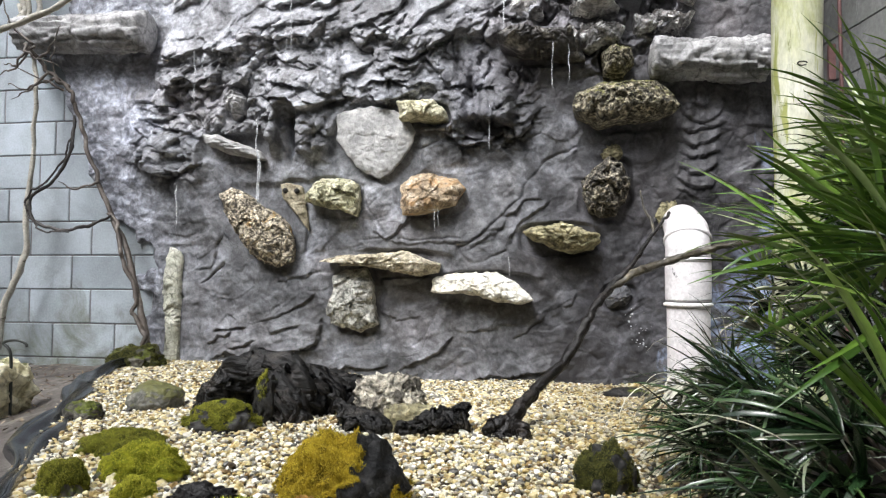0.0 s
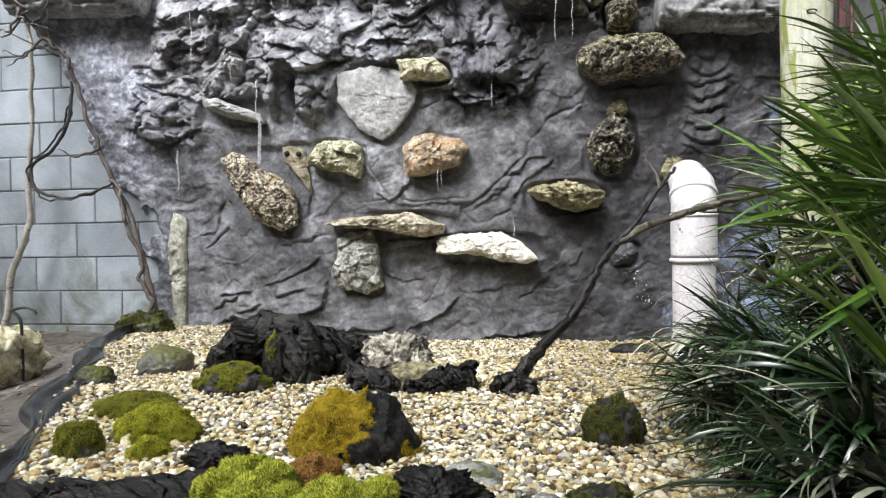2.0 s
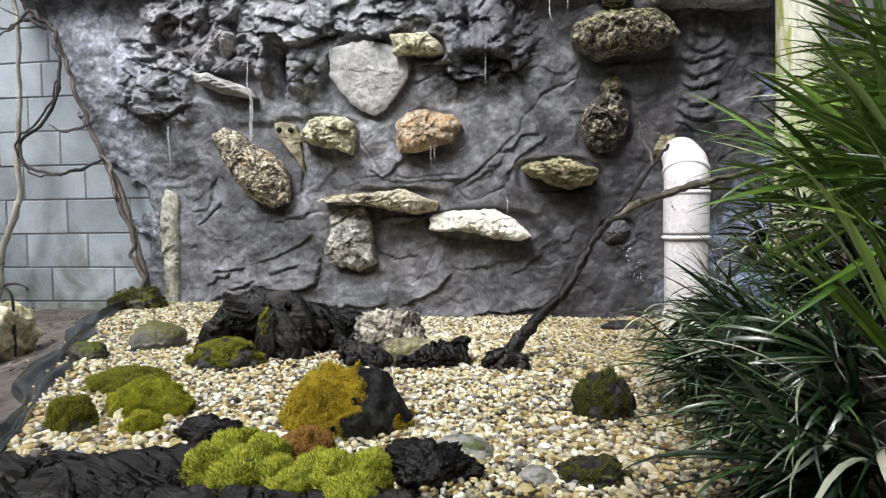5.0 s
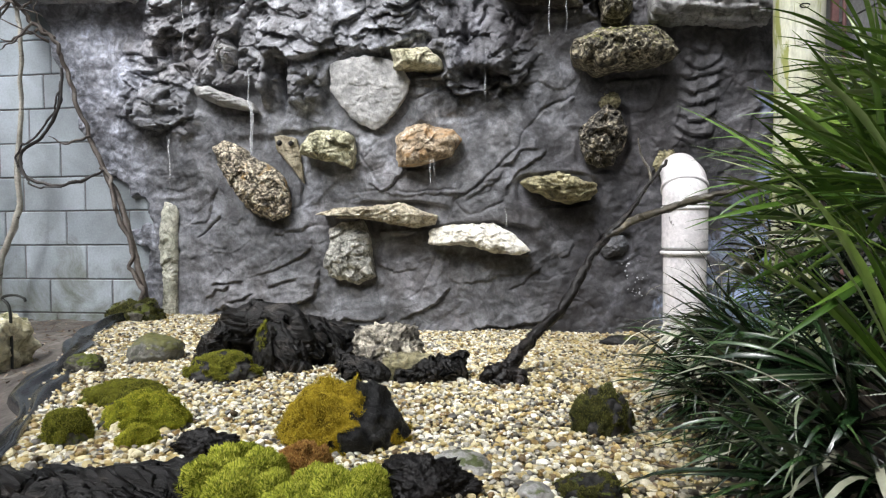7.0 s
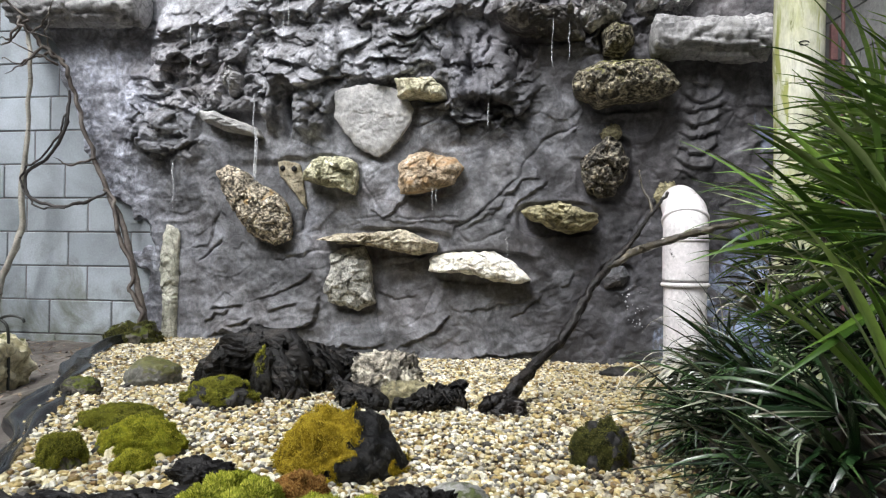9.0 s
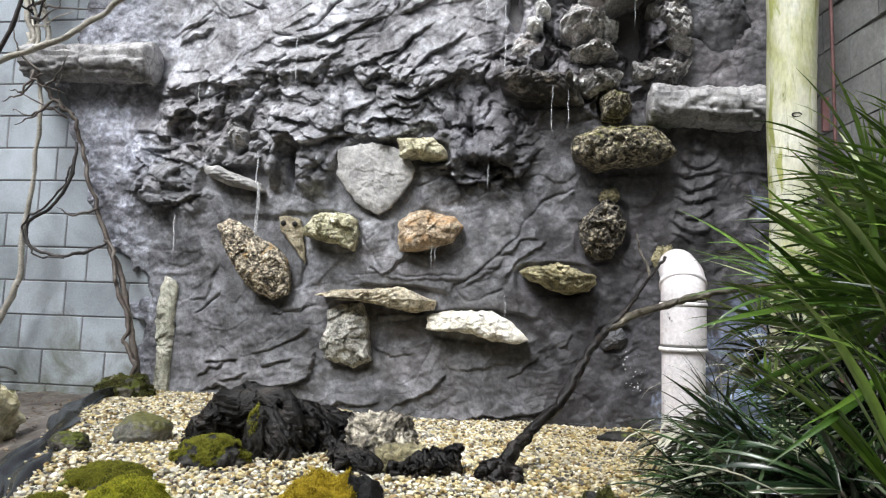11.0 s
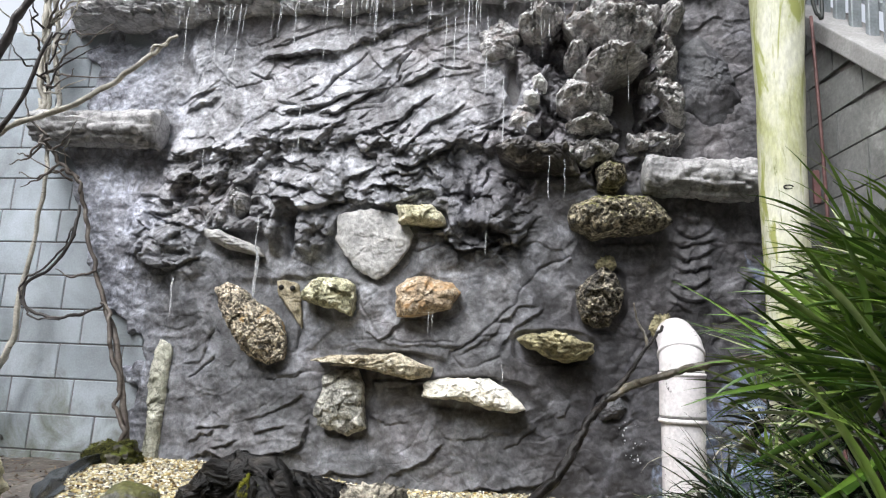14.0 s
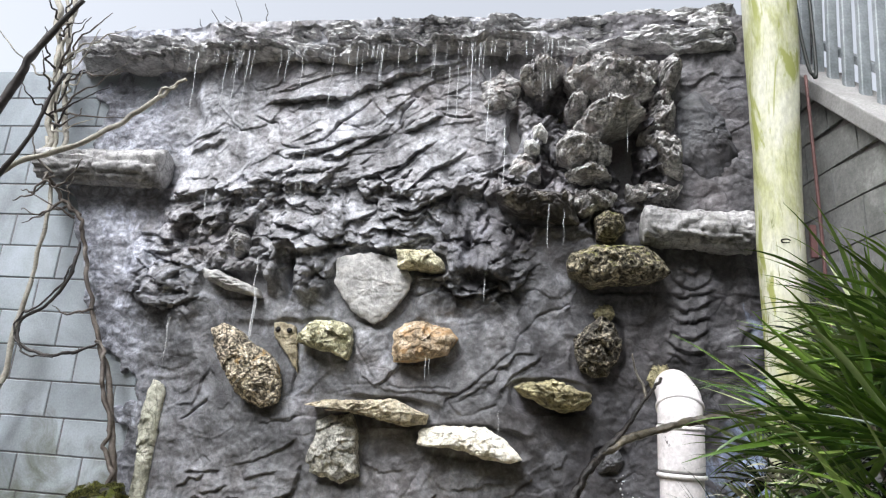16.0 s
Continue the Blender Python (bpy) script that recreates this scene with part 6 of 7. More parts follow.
def tufts(name, centre, size, count, length, mat, parent, seed, where=None, label=""):
    """Moss: many small upright tufts of leaves over a low dome."""
    rng = np.random.RandomState(seed)
    th, u = rng.rand(count * 3) * 2 * np.pi, rng.rand(count * 3)
    ph = np.arccos(1 - u * 0.97)
    d = np.stack([np.cos(th) * np.sin(ph), np.sin(th) * np.sin(ph), np.cos(ph)], -1)
    lump = moss_lumps(d, seed)
    if where is not None:
        keep = where(d[:, 0], d[:, 1], d[:, 2], fbm(d[:, 0] * 3, d[:, 1] * 3, d[:, 2] * 3, 3, seed + 9))
        d, lump = d[keep], lump[keep]
    d, lump = d[:count], lump[:count]
    base = np.asarray(centre) + d * lump[:, None] * np.asarray(size) * 1.06
    nrm = d / np.asarray(size)
    nrm /= np.linalg.norm(nrm, axis=1)[:, None]
    n = len(d)
    tip_dir = nrm + rng.normal(size=(n, 3)) * 0.55 + np.array([0, 0, 0.35])
    tip_dir /= np.linalg.norm(tip_dir, axis=1)[:, None]
    ln = length * (0.6 + 0.8 * rng.rand(n))[:, None]
    side = np.cross(tip_dir, rng.normal(size=(n, 3)))
    side /= np.linalg.norm(side, axis=1)[:, None]
    third = np.cross(tip_dir, side)
    w = ln * 0.17
    base = base - nrm * length * 0.25
    v = np.stack([base + side * w, base - side * w * 0.5 + third * w * 0.87, base - side * w * 0.5 - third * w * 0.87, base + tip_dir * ln], 1).reshape(-1, 3)
    f = np.array([(3, 0, 1), (3, 1, 2), (3, 2, 0)])
    f = (f[None] + (np.arange(n) * 4)[:, None, None]).reshape(-1, 3)
    ob = part(name, raw_mesh(name, v, f, mat), parent, label)
    tagged(ob, kind="stuff")
    return ob


def moss_cushion(label, x, y, w, d, h, seed, mat, rock=None, count=2200, length=0.008, where=None, rot=0, rock_mat=None):
    at = (x, y, float(ground_z(x, y)))
    ob = thing("mossy_rock", label, "mossy rock", at, "mossy rocks on the gravel bed")
    ob.rotation_euler = (0, 0, radians(rot))
    size = (w / 2, d / 2, h)
    v0, f0 = ICO[5]
    v0 = v0 * (moss_lumps(v0, seed) + 0.025 * fbm(v0[:, 0] * 6, v0[:, 1] * 6, v0[:, 2] * 6, 4, seed + 8, 0.6, True))[:, None]
    rm = raw_mesh("rock", v0 * np.array(size), f0, rock_mat or MOSS_BASE[mat.name])
    part("rock", rm, ob, "dark rock under the moss")
    if rock_mat:
        d = ICO[5][0]
        keep = where(d[:, 0], d[:, 1], d[:, 2], fbm(d[:, 0] * 3, d[:, 1] * 3, d[:, 2] * 3, 3, seed + 9))
        part("moss_mat", raw_mesh("moss_mat", v0 * np.array(size) * 1.025, f0[keep[f0].all(1)], MOSS_BASE[mat.name]), ob, "thick mat of moss")
    tufts("moss", (0, 0, 0), size, int(count * 6.0), length * 0.48, mat, ob, seed, where, "cushion of moss")
    return ob


def build_ground_things():
    top = lambda low: (lambda a, b, c, n: c + 0.3 * n > low)
    moss_cushion("large dark rock half covered with golden moss", -0.288, 1.925, 0.29, 0.26, 0.145, 14, MAT_MOSS_GOLD, count=5200, length=0.008, where=lambda a, b, c, n: (a + 0.35 * n < 0.36) | (c + 0.5 * n < 0.30), rock_mat=MAT_BLACKROCK)
    moss_cushion("low mossy rock on the gravel", -0.995, 2.17, 0.27, 0.17, 0.070, 21, MAT_MOSS_DARK, count=2600, where=top(0.34), rock_mat=MAT_MOSSROCK)
    moss_cushion("green mossy rock on the gravel", -0.81, 1.965, 0.225, 0.16, 0.085, 23, MAT_MOSS_GREEN, count=2600, where=top(0.22), rock_mat=MAT_MOSSROCK)
    moss_cushion("small green moss cushion", -0.735, 1.825, 0.10, 0.09, 0.052, 25, MAT_MOSS_GREEN, count=1500, where=top(0.05))
    moss_cushion("round dark green mossy rock", -0.912, 1.832, 0.115, 0.11, 0.080, 27, MAT_MOSS_DARK, count=1500, where=top(0.28), rock_mat=MAT_MOSSROCK)
    moss_cushion("flat mossy rock before the driftwood", -0.866, 2.48, 0.26, 0.17, 0.088, 29, MAT_MOSS_DARK, count=2600, where=lambda a, b, c, n: (c + 0.3 * n > 0.36) & (n - 0.4 * a > -0.5), rock_mat=MAT_DARKROCK)
    moss_cushion("mossy rock under the palm leaves", 0.311, 2.10, 0.15, 0.14, 0.110, 31, MAT_MOSS_BROWN, count=1500, where=lambda a, b, c, n: n - 0.3 * a > -0.1, rock_mat=MAT_DARKROCK)
    moss_cushion("low dark mossy rock at the bed's front", 0.251, 1.685, 0.14, 0.11, 0.050, 33, MAT_MOSS_BROWN, count=1500, where=lambda a, b, c, n: n > -0.1, rock_mat=MAT_DARKROCK)
    moss_cushion("rust-brown moss clump at the bed's front", -0.304, 1.715, 0.125, 0.12, 0.078, 37, MAT_MOSS_RUST, count=2400, length=0.012)
    rng = random.Random(8)
    for x, y, w, h in ((-0.42, 1.66, 0.13, 0.085), (-0.36, 1.64, 0.10, 0.075), (-0.45, 1.60, 0.11, 0.070), (-0.38, 1.58, 0.12, 0.066), (-0.32, 1.59, 0.09, 0.055), (-0.25, 1.62, 0.10, 0.060), (-0.20, 1.59, 0.11, 0.058), (-0.14, 1.61, 0.10, 0.056), (-0.27, 1.55, 0.10, 0.045), (-0.165, 1.55, 0.10, 0.04)):
        moss_cushion("bright lime leafy moss clump at the bed's front", x, y, w, w * rng.uniform(0.9, 1.2), h, rng.randint(300, 900), MAT_MOSS_LIME, count=2000, length=0.018)
    ground_rock("flat_stone", "rounded grey stone with brown-green moss on the gravel", -1.275, 2.76, 0.21, 0.19, 0.11, 43, MAT_FLATMOSS, cuts=5, rough=0.10, sharp=0.82, level=5)
    ground_rock("flat_stone", "rough brown mossy stone by the pond liner", -1.40, 2.53, 0.14, 0.11, 0.07, 45, MAT_MOSSROCK, cuts=7, rough=0.2, level=5)
    ground_rock("flat_stone", "flat grey-brown stone at the bed's front", 0.004, 1.755, 0.145, 0.11, 0.052, 47, MAT_FLAT, cuts=7, rough=0.12, level=5)
    ground_rock("flat_stone", "small grey stone at the bed's front", 0.149, 1.65, 0.075, 0.06, 0.035, 48, MAT_FLAT, cuts=7, rough=0.12, level=4)
    moss_cushion("brown-green mossy stone at the foot of the wall", -2.0, 3.72, 0.36, 0.20, 0.13, 49, MAT_MOSS_BROWN, count=2400, where=lambda a, b, c, n: n > -0.05, rock_mat=MAT_MOSSROCK)
    ground_rock("cream_stone", "cream stone with yellow moss on the soil", -1.95, 2.72, 0.36, 0.28, 0.255, 51, MAT_YSTONE, cuts=9, rough=0.22, sharp=0.6)
    ground_rock("pale_stone", "small pale stone among the moss", -0.83, 1.90, 0.05, 0.045, 0.035, 53, MAT_YSTONE, cuts=7, level=4)
    ground_rock("dark_log_end", "dark rotten log end at the bed's front", -0.044, 1.635, 0.165, 0.13, 0.075, 55, MAT_DRIFT, cuts=8, rough=0.3, grain=8)
    ground_rock("dark_log_end", "black rotten log end behind the front log", -0.555, 1.785, 0.17, 0.09, 0.055, 56, MAT_DRIFT, cuts=8, rough=0.3, grain=8)
    ground_rock("mossy_stone", "low mossy stone at the wall's foot by the pipe", 0.55, 3.62, 0.24, 0.12, 0.06, 57, MAT_DARKROCK, cuts=5, level=4)
    # driftwood lump by the wall
    drift = thing("driftwood", "black wet driftwood stump with a mossy spur", "driftwood", (-0.785, 2.66, 0))
    part("root_mass", tube("root_mass", [(-0.235, -0.02, -0.01), (-0.215, -0.01, 0.06), (-0.14, 0.0, 0.115), (-0.04, 0.01, 0.15), (0.05, 0.0, 0.12), (0.10, -0.02, 0.05), (0.11, -0.03, -0.02)], [0.018, 0.036, 0.046, 0.056, 0.064, 0.066, 0.06], MAT_ROTTEN, 150, 70, 0.26, 61, 0.5, 0.025, 0.2), drift)
    part("root_mass", rock_mesh("root_mass", (0.15, 0.10, 0.085), 63, MAT_DRIFT, cuts=10, rough=0.34, sharp=0.5, grain=9, level=6), drift, m=pose(-0.02, 0.09, 0.055, 0, 14, 0))
    part("log", tube("log", [(0.02, 0.02, 0.065), (0.12, 0.08, 0.06), (0.25, 0.20, 0.035), (0.36, 0.34, 0.01)], [0.085, 0.085, 0.07, 0.05], MAT_ROTTEN, 130, 70, 0.16, 7, 0.2, 0.015, 0.22), drift)
    spur = part("spur", rock_mesh("spur", (0.036, 0.032, 0.10), 65, MAT_DARKROCK, cuts=6, rough=0.3), drift, "mossy upright spur", pose(0.035, -0.10, 0.075, 0, 0, 0))
    tufts("moss", (0, 0, 0.01), (0.034, 0.031, 0.09), 900, 0.008, MAT_MOSS_DARK, spur, 67, lambda a, b, c, n: (a < 0.35) & (c > 0.0) & (n > -0.5))
    # gnarled stone on crooked wood
    gn = ground_rock("gnarled_stone", "knobbly pale grey lichen stone resting on driftwood", -0.345, 2.63, 0.24, 0.2, 0.20, 71, MAT_GNARL, cuts=7, rough=0.23, grain=7, sharp=0.66, level=6)
    ground_rock("gnarled_stone", "brownish lumpy stone beside the lichen stone", -0.27, 2.56, 0.22, 0.15, 0.10, 73, MAT_OLIVE, cuts=6, rough=0.18, grain=7)
    wood = thing("driftwood", "crooked black driftwood with two raised tips", "driftwood", (-0.30, 2.50, 0))
    part("limb", tube("limb", [(-0.225, 0.06, 0.105), (-0.17, 0.03, 0.06), (-0.10, 0.0, 0.03), (-0.03, -0.01, 0.015)], [0.003, 0.020, 0.036, 0.028], MAT_ROTTEN, 90, 40, 0.3, 75, 0.5, 0.02, 0.28), wood)
    part("limb", tube("limb", [(0.02, 0.0, 0.015), (0.10, 0.02, 0.035), (0.17, 0.03, 0.035), (0.205, 0.04, 0.065), (0.222, 0.05, 0.105)], [0.022, 0.034, 0.034, 0.018, 0.003], MAT_ROTTEN, 90, 40, 0.3, 78, 0.5, 0.02, 0.28), wood)
    # long dark log in front
    log = thing("rotten_log", "black wet rotten log lying along the bed's front", "log", (-0.7, 1.53, -0.045))
    part("trunk", tube("trunk", [(-0.35, -0.12, -0.02), (-0.15, -0.03, -0.01), (0.05, 0.02, -0.005), (0.22, 0.10, 0.0), (0.33, 0.17, -0.01)], [0.10, 0.10, 0.095, 0.080, 0.04], MAT_ROTTEN, 220, 110, 0.10, 81, 0.2, 0.01, 0.14), log)
    part("limb", tube("limb", [(0.15, -0.02, -0.01), (0.35, -0.03, 0.0), (0.55, 0.0, 0.0), (0.74, 0.05, 0.0)], [0.06, 0.065, 0.06, 0.045], MAT_ROTTEN, 110, 50, 0.16, 85, 0.2, 0.01, 0.16), log)
    tufts("moss", (-0.24, -0.04, 0.05), (0.10, 0.06, 0.035), 1500, 0.011, MAT_MOSS_DARK, log, 83, lambda a, b, c, n: n > -0.2)
    part("splinter", tube("splinter", [(0.09, 0.03, 0.058), (0.105, 0.0, 0.066), (0.11, -0.02, 0.066)], [0.002, 0.004, 0.001], MAT_WHITE, 10, 6, 0.1, 3), log, "pale wood splinter")
    # iron hook
    hook = new("iron_hook", tube("iron_hook", [(-1.835, 2.70, -0.06), (-1.835, 2.70, 0.08), (-1.84, 2.7, 0.20), (-1.87, 2.7, 0.238), (-1.82, 2.7, 0.25), (-1.78, 2.7, 0.24), (-1.77, 2.7, 0.225)], [0.005, 0.006, 0.006, 0.005, 0.005], MAT_CABLE, 40, 8, 0.05, 2))
    tagged(hook, "thin black iron hook stuck in the soil", "hook")
    # pond liner: folded sheet along the bed
    n, k = 160, 16
    u, w = np.linspace(0, 1, n)[:, None], np.linspace(0, 1, k)[None, :]
    y = 1.35 + (3.9 - 1.35) * u + 0 * w
    wid = 0.13 + 0.10 * fbm(y * 2.2, 0.1, 0, 2, 91) + 0.05 * step(2.2, 1.7, y)
    x = bed_edge(y) - wid * (w - 0.25)
    z = ground_z(x, y) + 0.016 + 0.034 * np.sin(np.pi * np.clip(1 - w, 0, 1)) * (0.65 + 0.5 * fbm(y * 2.2, 0.4, 0 * w, 2, 93)) + 0.008 * np.sin(w * 13 + 3 * fbm(y * 2.4, 0.2, 0 * w, 2, 95)) - 0.03 * (w > 0.95)
    ob = new("pond_liner", raw_mesh("pond_liner", np.stack([x, y, z], -1).reshape(-1, 3), grid_faces(n, k), MAT_LINER))
    tagged(ob, "wrinkled black plastic pond liner edging the gravel", "pond liner")


build_ground_things()


# ---- palms ----
def leaf_mesh(k, length, width, droop, rng):
    """One narrow folded blade that starts upright along x and bends down."""
    n = 9
    s = np.linspace(0, 1, n)
    ang = np.cumsum(np.full(n, droop / n)) - droop / n
    ang = ang * (0.4 + 1.2 * s)
    x = np.concatenate([[0], np.cumsum(np.cos(ang[:-1]) * length / (n - 1))])
    z = np.concatenate([[0], np.cumsum(-np.sin(ang[:-1]) * length / (n - 1))])
    w = width * np.clip(np.minimum(s * 5 + 0.35, (1 - s) * 2.2 + 0.06), 0, 1) / 2
    sway = 0.03 * length * np.sin(s * 3 + rng.random() * 6) * s
    v = []
    for i in range(n):
        v += [(x[i], sway[i] - w[i], z[i] + w[i] * 0.45), (x[i], sway[i], z[i]), (x[i], sway[i] + w[i], z[i] + w[i] * 0.45)]
    f = []
    for i in range(n - 1):
        for j in (0, 1):
            a = i * 3 + j
            f.append((a, a + 1, a + 4, a + 3))
    return raw_mesh("leaf", np.array(v), np.array(f), MAT_LEAF)


lr = random.Random(5)
LEAVES = [leaf_mesh(k, 0.36 * lr.uniform(0.75, 1.15), lr.uniform(0.009, 0.018), lr.uniform(0.2, 1.9), lr) for k in range(22)]


def recoloured(me, mat):
    me = me.copy()
    me.materials.clear()
    me.materials.append(mat)
    return me


BRIGHT_LEAVES = [recoloured(leaf_mesh(k, 0.40 * lr.uniform(0.75, 1.15), lr.uniform(0.010, 0.019), lr.uniform(0.1, 0.9), lr), MAT_LEAF_BRIGHT) for k in range(14)]
DRY_LEAVES = [recoloured(me, MAT_LEAF_DRY) for me in LEAVES[:10]]


def palm(label, x, y, z, fans, seed, scale=1.0, yaw=(-180, 180), lift=(0, 70), blades=(13, 18), stem=0.12, spread=75, leaves=None, broad=1.0):
    """A low fan palm: stems that each end in a fan of narrow blades."""
    rng = random.Random(seed)
    ob = thing("fan_palm", label, "palm", (x, y, float(ground_z(x, y))), "low palms beside the pipe")
    for _ in range(fans):
        a = rng.uniform(*yaw)
        e = rng.uniform(*lift)
        reach = stem * rng.uniform(0.6, 1.4) * scale
        d = Matrix.Rotation(radians(a), 4, 'Z') @ Matrix.Rotation(radians(-e), 4, 'Y')
        hub = Vector((0, 0, z)) + (d @ Vector((reach, 0, 0)))
        pts = [(rng.uniform(-0.02, 0.02), rng.uniform(-0.02, 0.02), -0.02), (hub.x * 0.4, hub.y * 0.4, hub.z * 0.6), tuple(hub)]
        part("stem", tube("stem", pts, [0.006, 0.005, 0.004], MAT_STEM, 10, 6, 0.1, seed), ob)
        tilt = rng.uniform(-40, 40)
        count = rng.randint(*blades)
        for k in range(count):
            s = (k + 0.5) / count * 2 - 1
            fan = d @ Matrix.Rotation(radians(tilt), 4, 'X') @ Matrix.Rotation(radians(s * spread + rng.uniform(-9, 9)), 4, 'Z') @ Matrix.Rotation(radians(rng.uniform(-18, 22)), 4, 'Y') @ Matrix.Rotation(radians(rng.uniform(-25, 25)), 4, 'X')
            f = scale * (1 - 0.3 * abs(s)) * rng.uniform(0.75, 1.1)
            part("leaf", rng.choice(leaves or LEAVES), ob, m=Matrix.Translation(hub) @ fan @ Matrix.Diagonal((f, broad * min(f, 1.1), f, 1)))
    return ob


def fan(ob, hub, yaw, lift, tilt, count, length, spread, seed, leaves, broad=1.0):
    """One spread fan on a stem that rises from the palm's foot."""
    rng = random.Random(seed)
    hub = Vector(hub) - ob.location
    pts = [(rng.uniform(-0.02, 0.02), rng.uniform(-0.02, 0.02), -0.02), (hub.x * 0.4, hub.y * 0.4, hub.z * 0.6), tuple(hub)]
    part("stem", tube("stem", pts, [0.007, 0.006, 0.005], MAT_STEM, 10, 6, 0.1, seed), ob)
    d = Matrix.Rotation(radians(yaw), 4, 'Z') @ Matrix.Rotation(radians(-lift), 4, 'Y') @ Matrix.Rotation(radians(tilt), 4, 'X')
    for k in range(count):
        s = (k + 0.5) / count * 2 - 1
        m = d @ Matrix.Rotation(radians(s * spread + rng.uniform(-5, 5)), 4, 'Z') @ Matrix.Rotation(radians(rng.uniform(-16, 16)), 4, 'Y') @ Matrix.Rotation(radians(-0.7 * tilt + rng.uniform(-25, 25)), 4, 'X')
        f = length * (1 - 0.22 * abs(s)) * rng.uniform(0.8, 1.1)
        part("leaf", rng.choice(leaves), ob, m=Matrix.Translation(hub) @ m @ Matrix.Diagonal((f, broad, f, 1)))


def build_palms():
    lab = "low fan palm with long narrow dark green leaves"
    a = palm(lab, 0.84, 1.74, 0.10, 5, 1, 0.90, (100, 260), (-5, 45), stem=0.15)
    fan(a, (0.70, 1.72, 0.12), 178, 6, 55, 26, 0.95, 82, 201, LEAVES, 1.2)
    fan(a, (0.66, 1.52, 0.11), 170, 0, 50, 18, 0.90, 70, 202, LEAVES, 1.2)
    b = palm(lab, 0.80, 2.00, 0.13, 7, 2, 0.85, (110, 260), (-5, 45), stem=0.16)
    fan(b, (0.64, 2.0, 0.12), 165, 38, 50, 17, 0.90, 60, 203, LEAVES, 1.2)
    fan(b, (0.62, 1.9, 0.06), 185, 2, 35, 18, 0.85, 60, 204, LEAVES, 1.1)
    palm(lab, 0.80, 2.34, 0.10, 8, 3, 0.8, (100, 250), (-8, 40), stem=0.17)
    palm(lab, 1.00, 2.34, 0.20, 8, 4, 0.80, (90, 270), (0, 50), stem=0.15)
    g = palm(lab, 1.22, 2.75, 0.35, 8, 7, 0.9, (90, 270), (0, 70))
    c = palm("taller fan palm with long bright green upright leaves", 0.94, 1.95, 0.42, 6, 5, 1.0, (110, 250), (5, 75), (12, 16), 0.17, leaves=BRIGHT_LEAVES, broad=1.1)
    fan(c, (0.82, 1.75, 0.55), 178, 14, 62, 20, 0.86, 48, 205, BRIGHT_LEAVES, 0.8)
    fan(c, (0.95, 1.85, 0.72), 168, 38, 60, 12, 0.85, 45, 206, BRIGHT_LEAVES, 0.85)
    fan(c, (0.74, 1.62, 0.22), 160, 72, 60, 16, 1.15, 34, 207, BRIGHT_LEAVES, 1.4)
    fan(c, (0.95, 1.80, 0.66), 150, 62, 60, 16, 0.85, 45, 217, BRIGHT_LEAVES, 0.9)
    fan(c, (1.00, 2.30, 0.72), 175, 30, 60, 22, 0.80, 70, 222, BRIGHT_LEAVES, 0.8)
    fan(c, (0.97, 2.20, 0.86), 165, 55, 60, 20, 0.80, 65, 223, BRIGHT_LEAVES, 0.8)
    fan(c, (1.05, 2.45, 0.62), 185, 15, 55, 22, 0.80, 70, 224, LEAVES, 0.9)
    fan(c, (0.92, 2.05, 0.60), 180, 45, 60, 20, 0.75, 70, 225, BRIGHT_LEAVES, 0.8)
    fan(c, (1.06, 2.50, 0.80), 170, 40, 60, 22, 0.80, 80, 226, LEAVES, 0.9)
    fan(c, (1.02, 1.90, 0.80), 172, 46, 60, 16, 0.85, 50, 218, BRIGHT_LEAVES, 0.9)
    fan(g, (0.86, 2.62, 0.30), 170, 30, 55, 24, 0.55, 80, 219, BRIGHT_LEAVES, 0.8)
    fan(g, (0.99, 2.72, 0.40), 180, 30, 55, 24, 0.55, 85, 220, DRY_LEAVES, 0.8)
    fan(g, (0.92, 2.50, 0.27), 165, 40, 55, 24, 0.55, 80, 221, BRIGHT_LEAVES, 0.8)
    palm(lab, 1.08, 1.98, 0.60, 4, 13, 0.95, (110, 250), (10, 80), (13, 17), 0.12, leaves=BRIGHT_LEAVES)
    palm(lab, 1.10, 2.2, 0.58, 7, 14, 1.0, (90, 260), (10, 80), (13, 17), 0.14, leaves=BRIGHT_LEAVES)
    h = palm(lab, 0.72, 1.62, 0.06, 5, 6, 0.75, (110, 270), (-5, 40))
    fan(h, (0.60, 1.66, 0.05), 185, -4, 30, 16, 0.72, 60, 213, LEAVES, 1.1)
    fan(h, (0.58, 1.56, 0.08), 175, 22, 55, 18, 0.8, 70, 214, LEAVES, 1.1)
    palm(lab, 0.70, 1.80, 0.09, 5, 16, 0.85, (130, 290), (0, 35), stem=0.10)
    palm(lab, 0.62, 2.2, 0.06, 5, 17, 0.7, (110, 250), (0, 40), stem=0.10)
    e = palm(lab, 0.80, 2.66, 0.06, 8, 15, 0.75, (110, 240), (-8, 35), stem=0.16)
    fan(e, (0.67, 2.70, 0.13), 180, 12, 35, 34, 0.85, 75, 208, DRY_LEAVES, 1.1)
    fan(e, (0.72, 2.62, 0.20), 150, 65, 50, 18, 0.75, 60, 209, LEAVES, 1.1)
    fan(e, (0.62, 2.45, 0.07), 190, 0, 30, 26, 0.8, 70, 210, DRY_LEAVES, 1.1)
    fan(g, (0.93, 2.85, 0.40), 165, 35, 50, 22, 0.6, 80, 211, LEAVES, 1.0)
    fan(g, (0.86, 2.75, 0.33), 190, 25, 50, 22, 0.55, 80, 212, DRY_LEAVES, 1.0)
    fan(g, (0.95, 2.95, 0.50), 175, 40, 60, 26, 0.55, 85, 215, BRIGHT_LEAVES, 0.8)
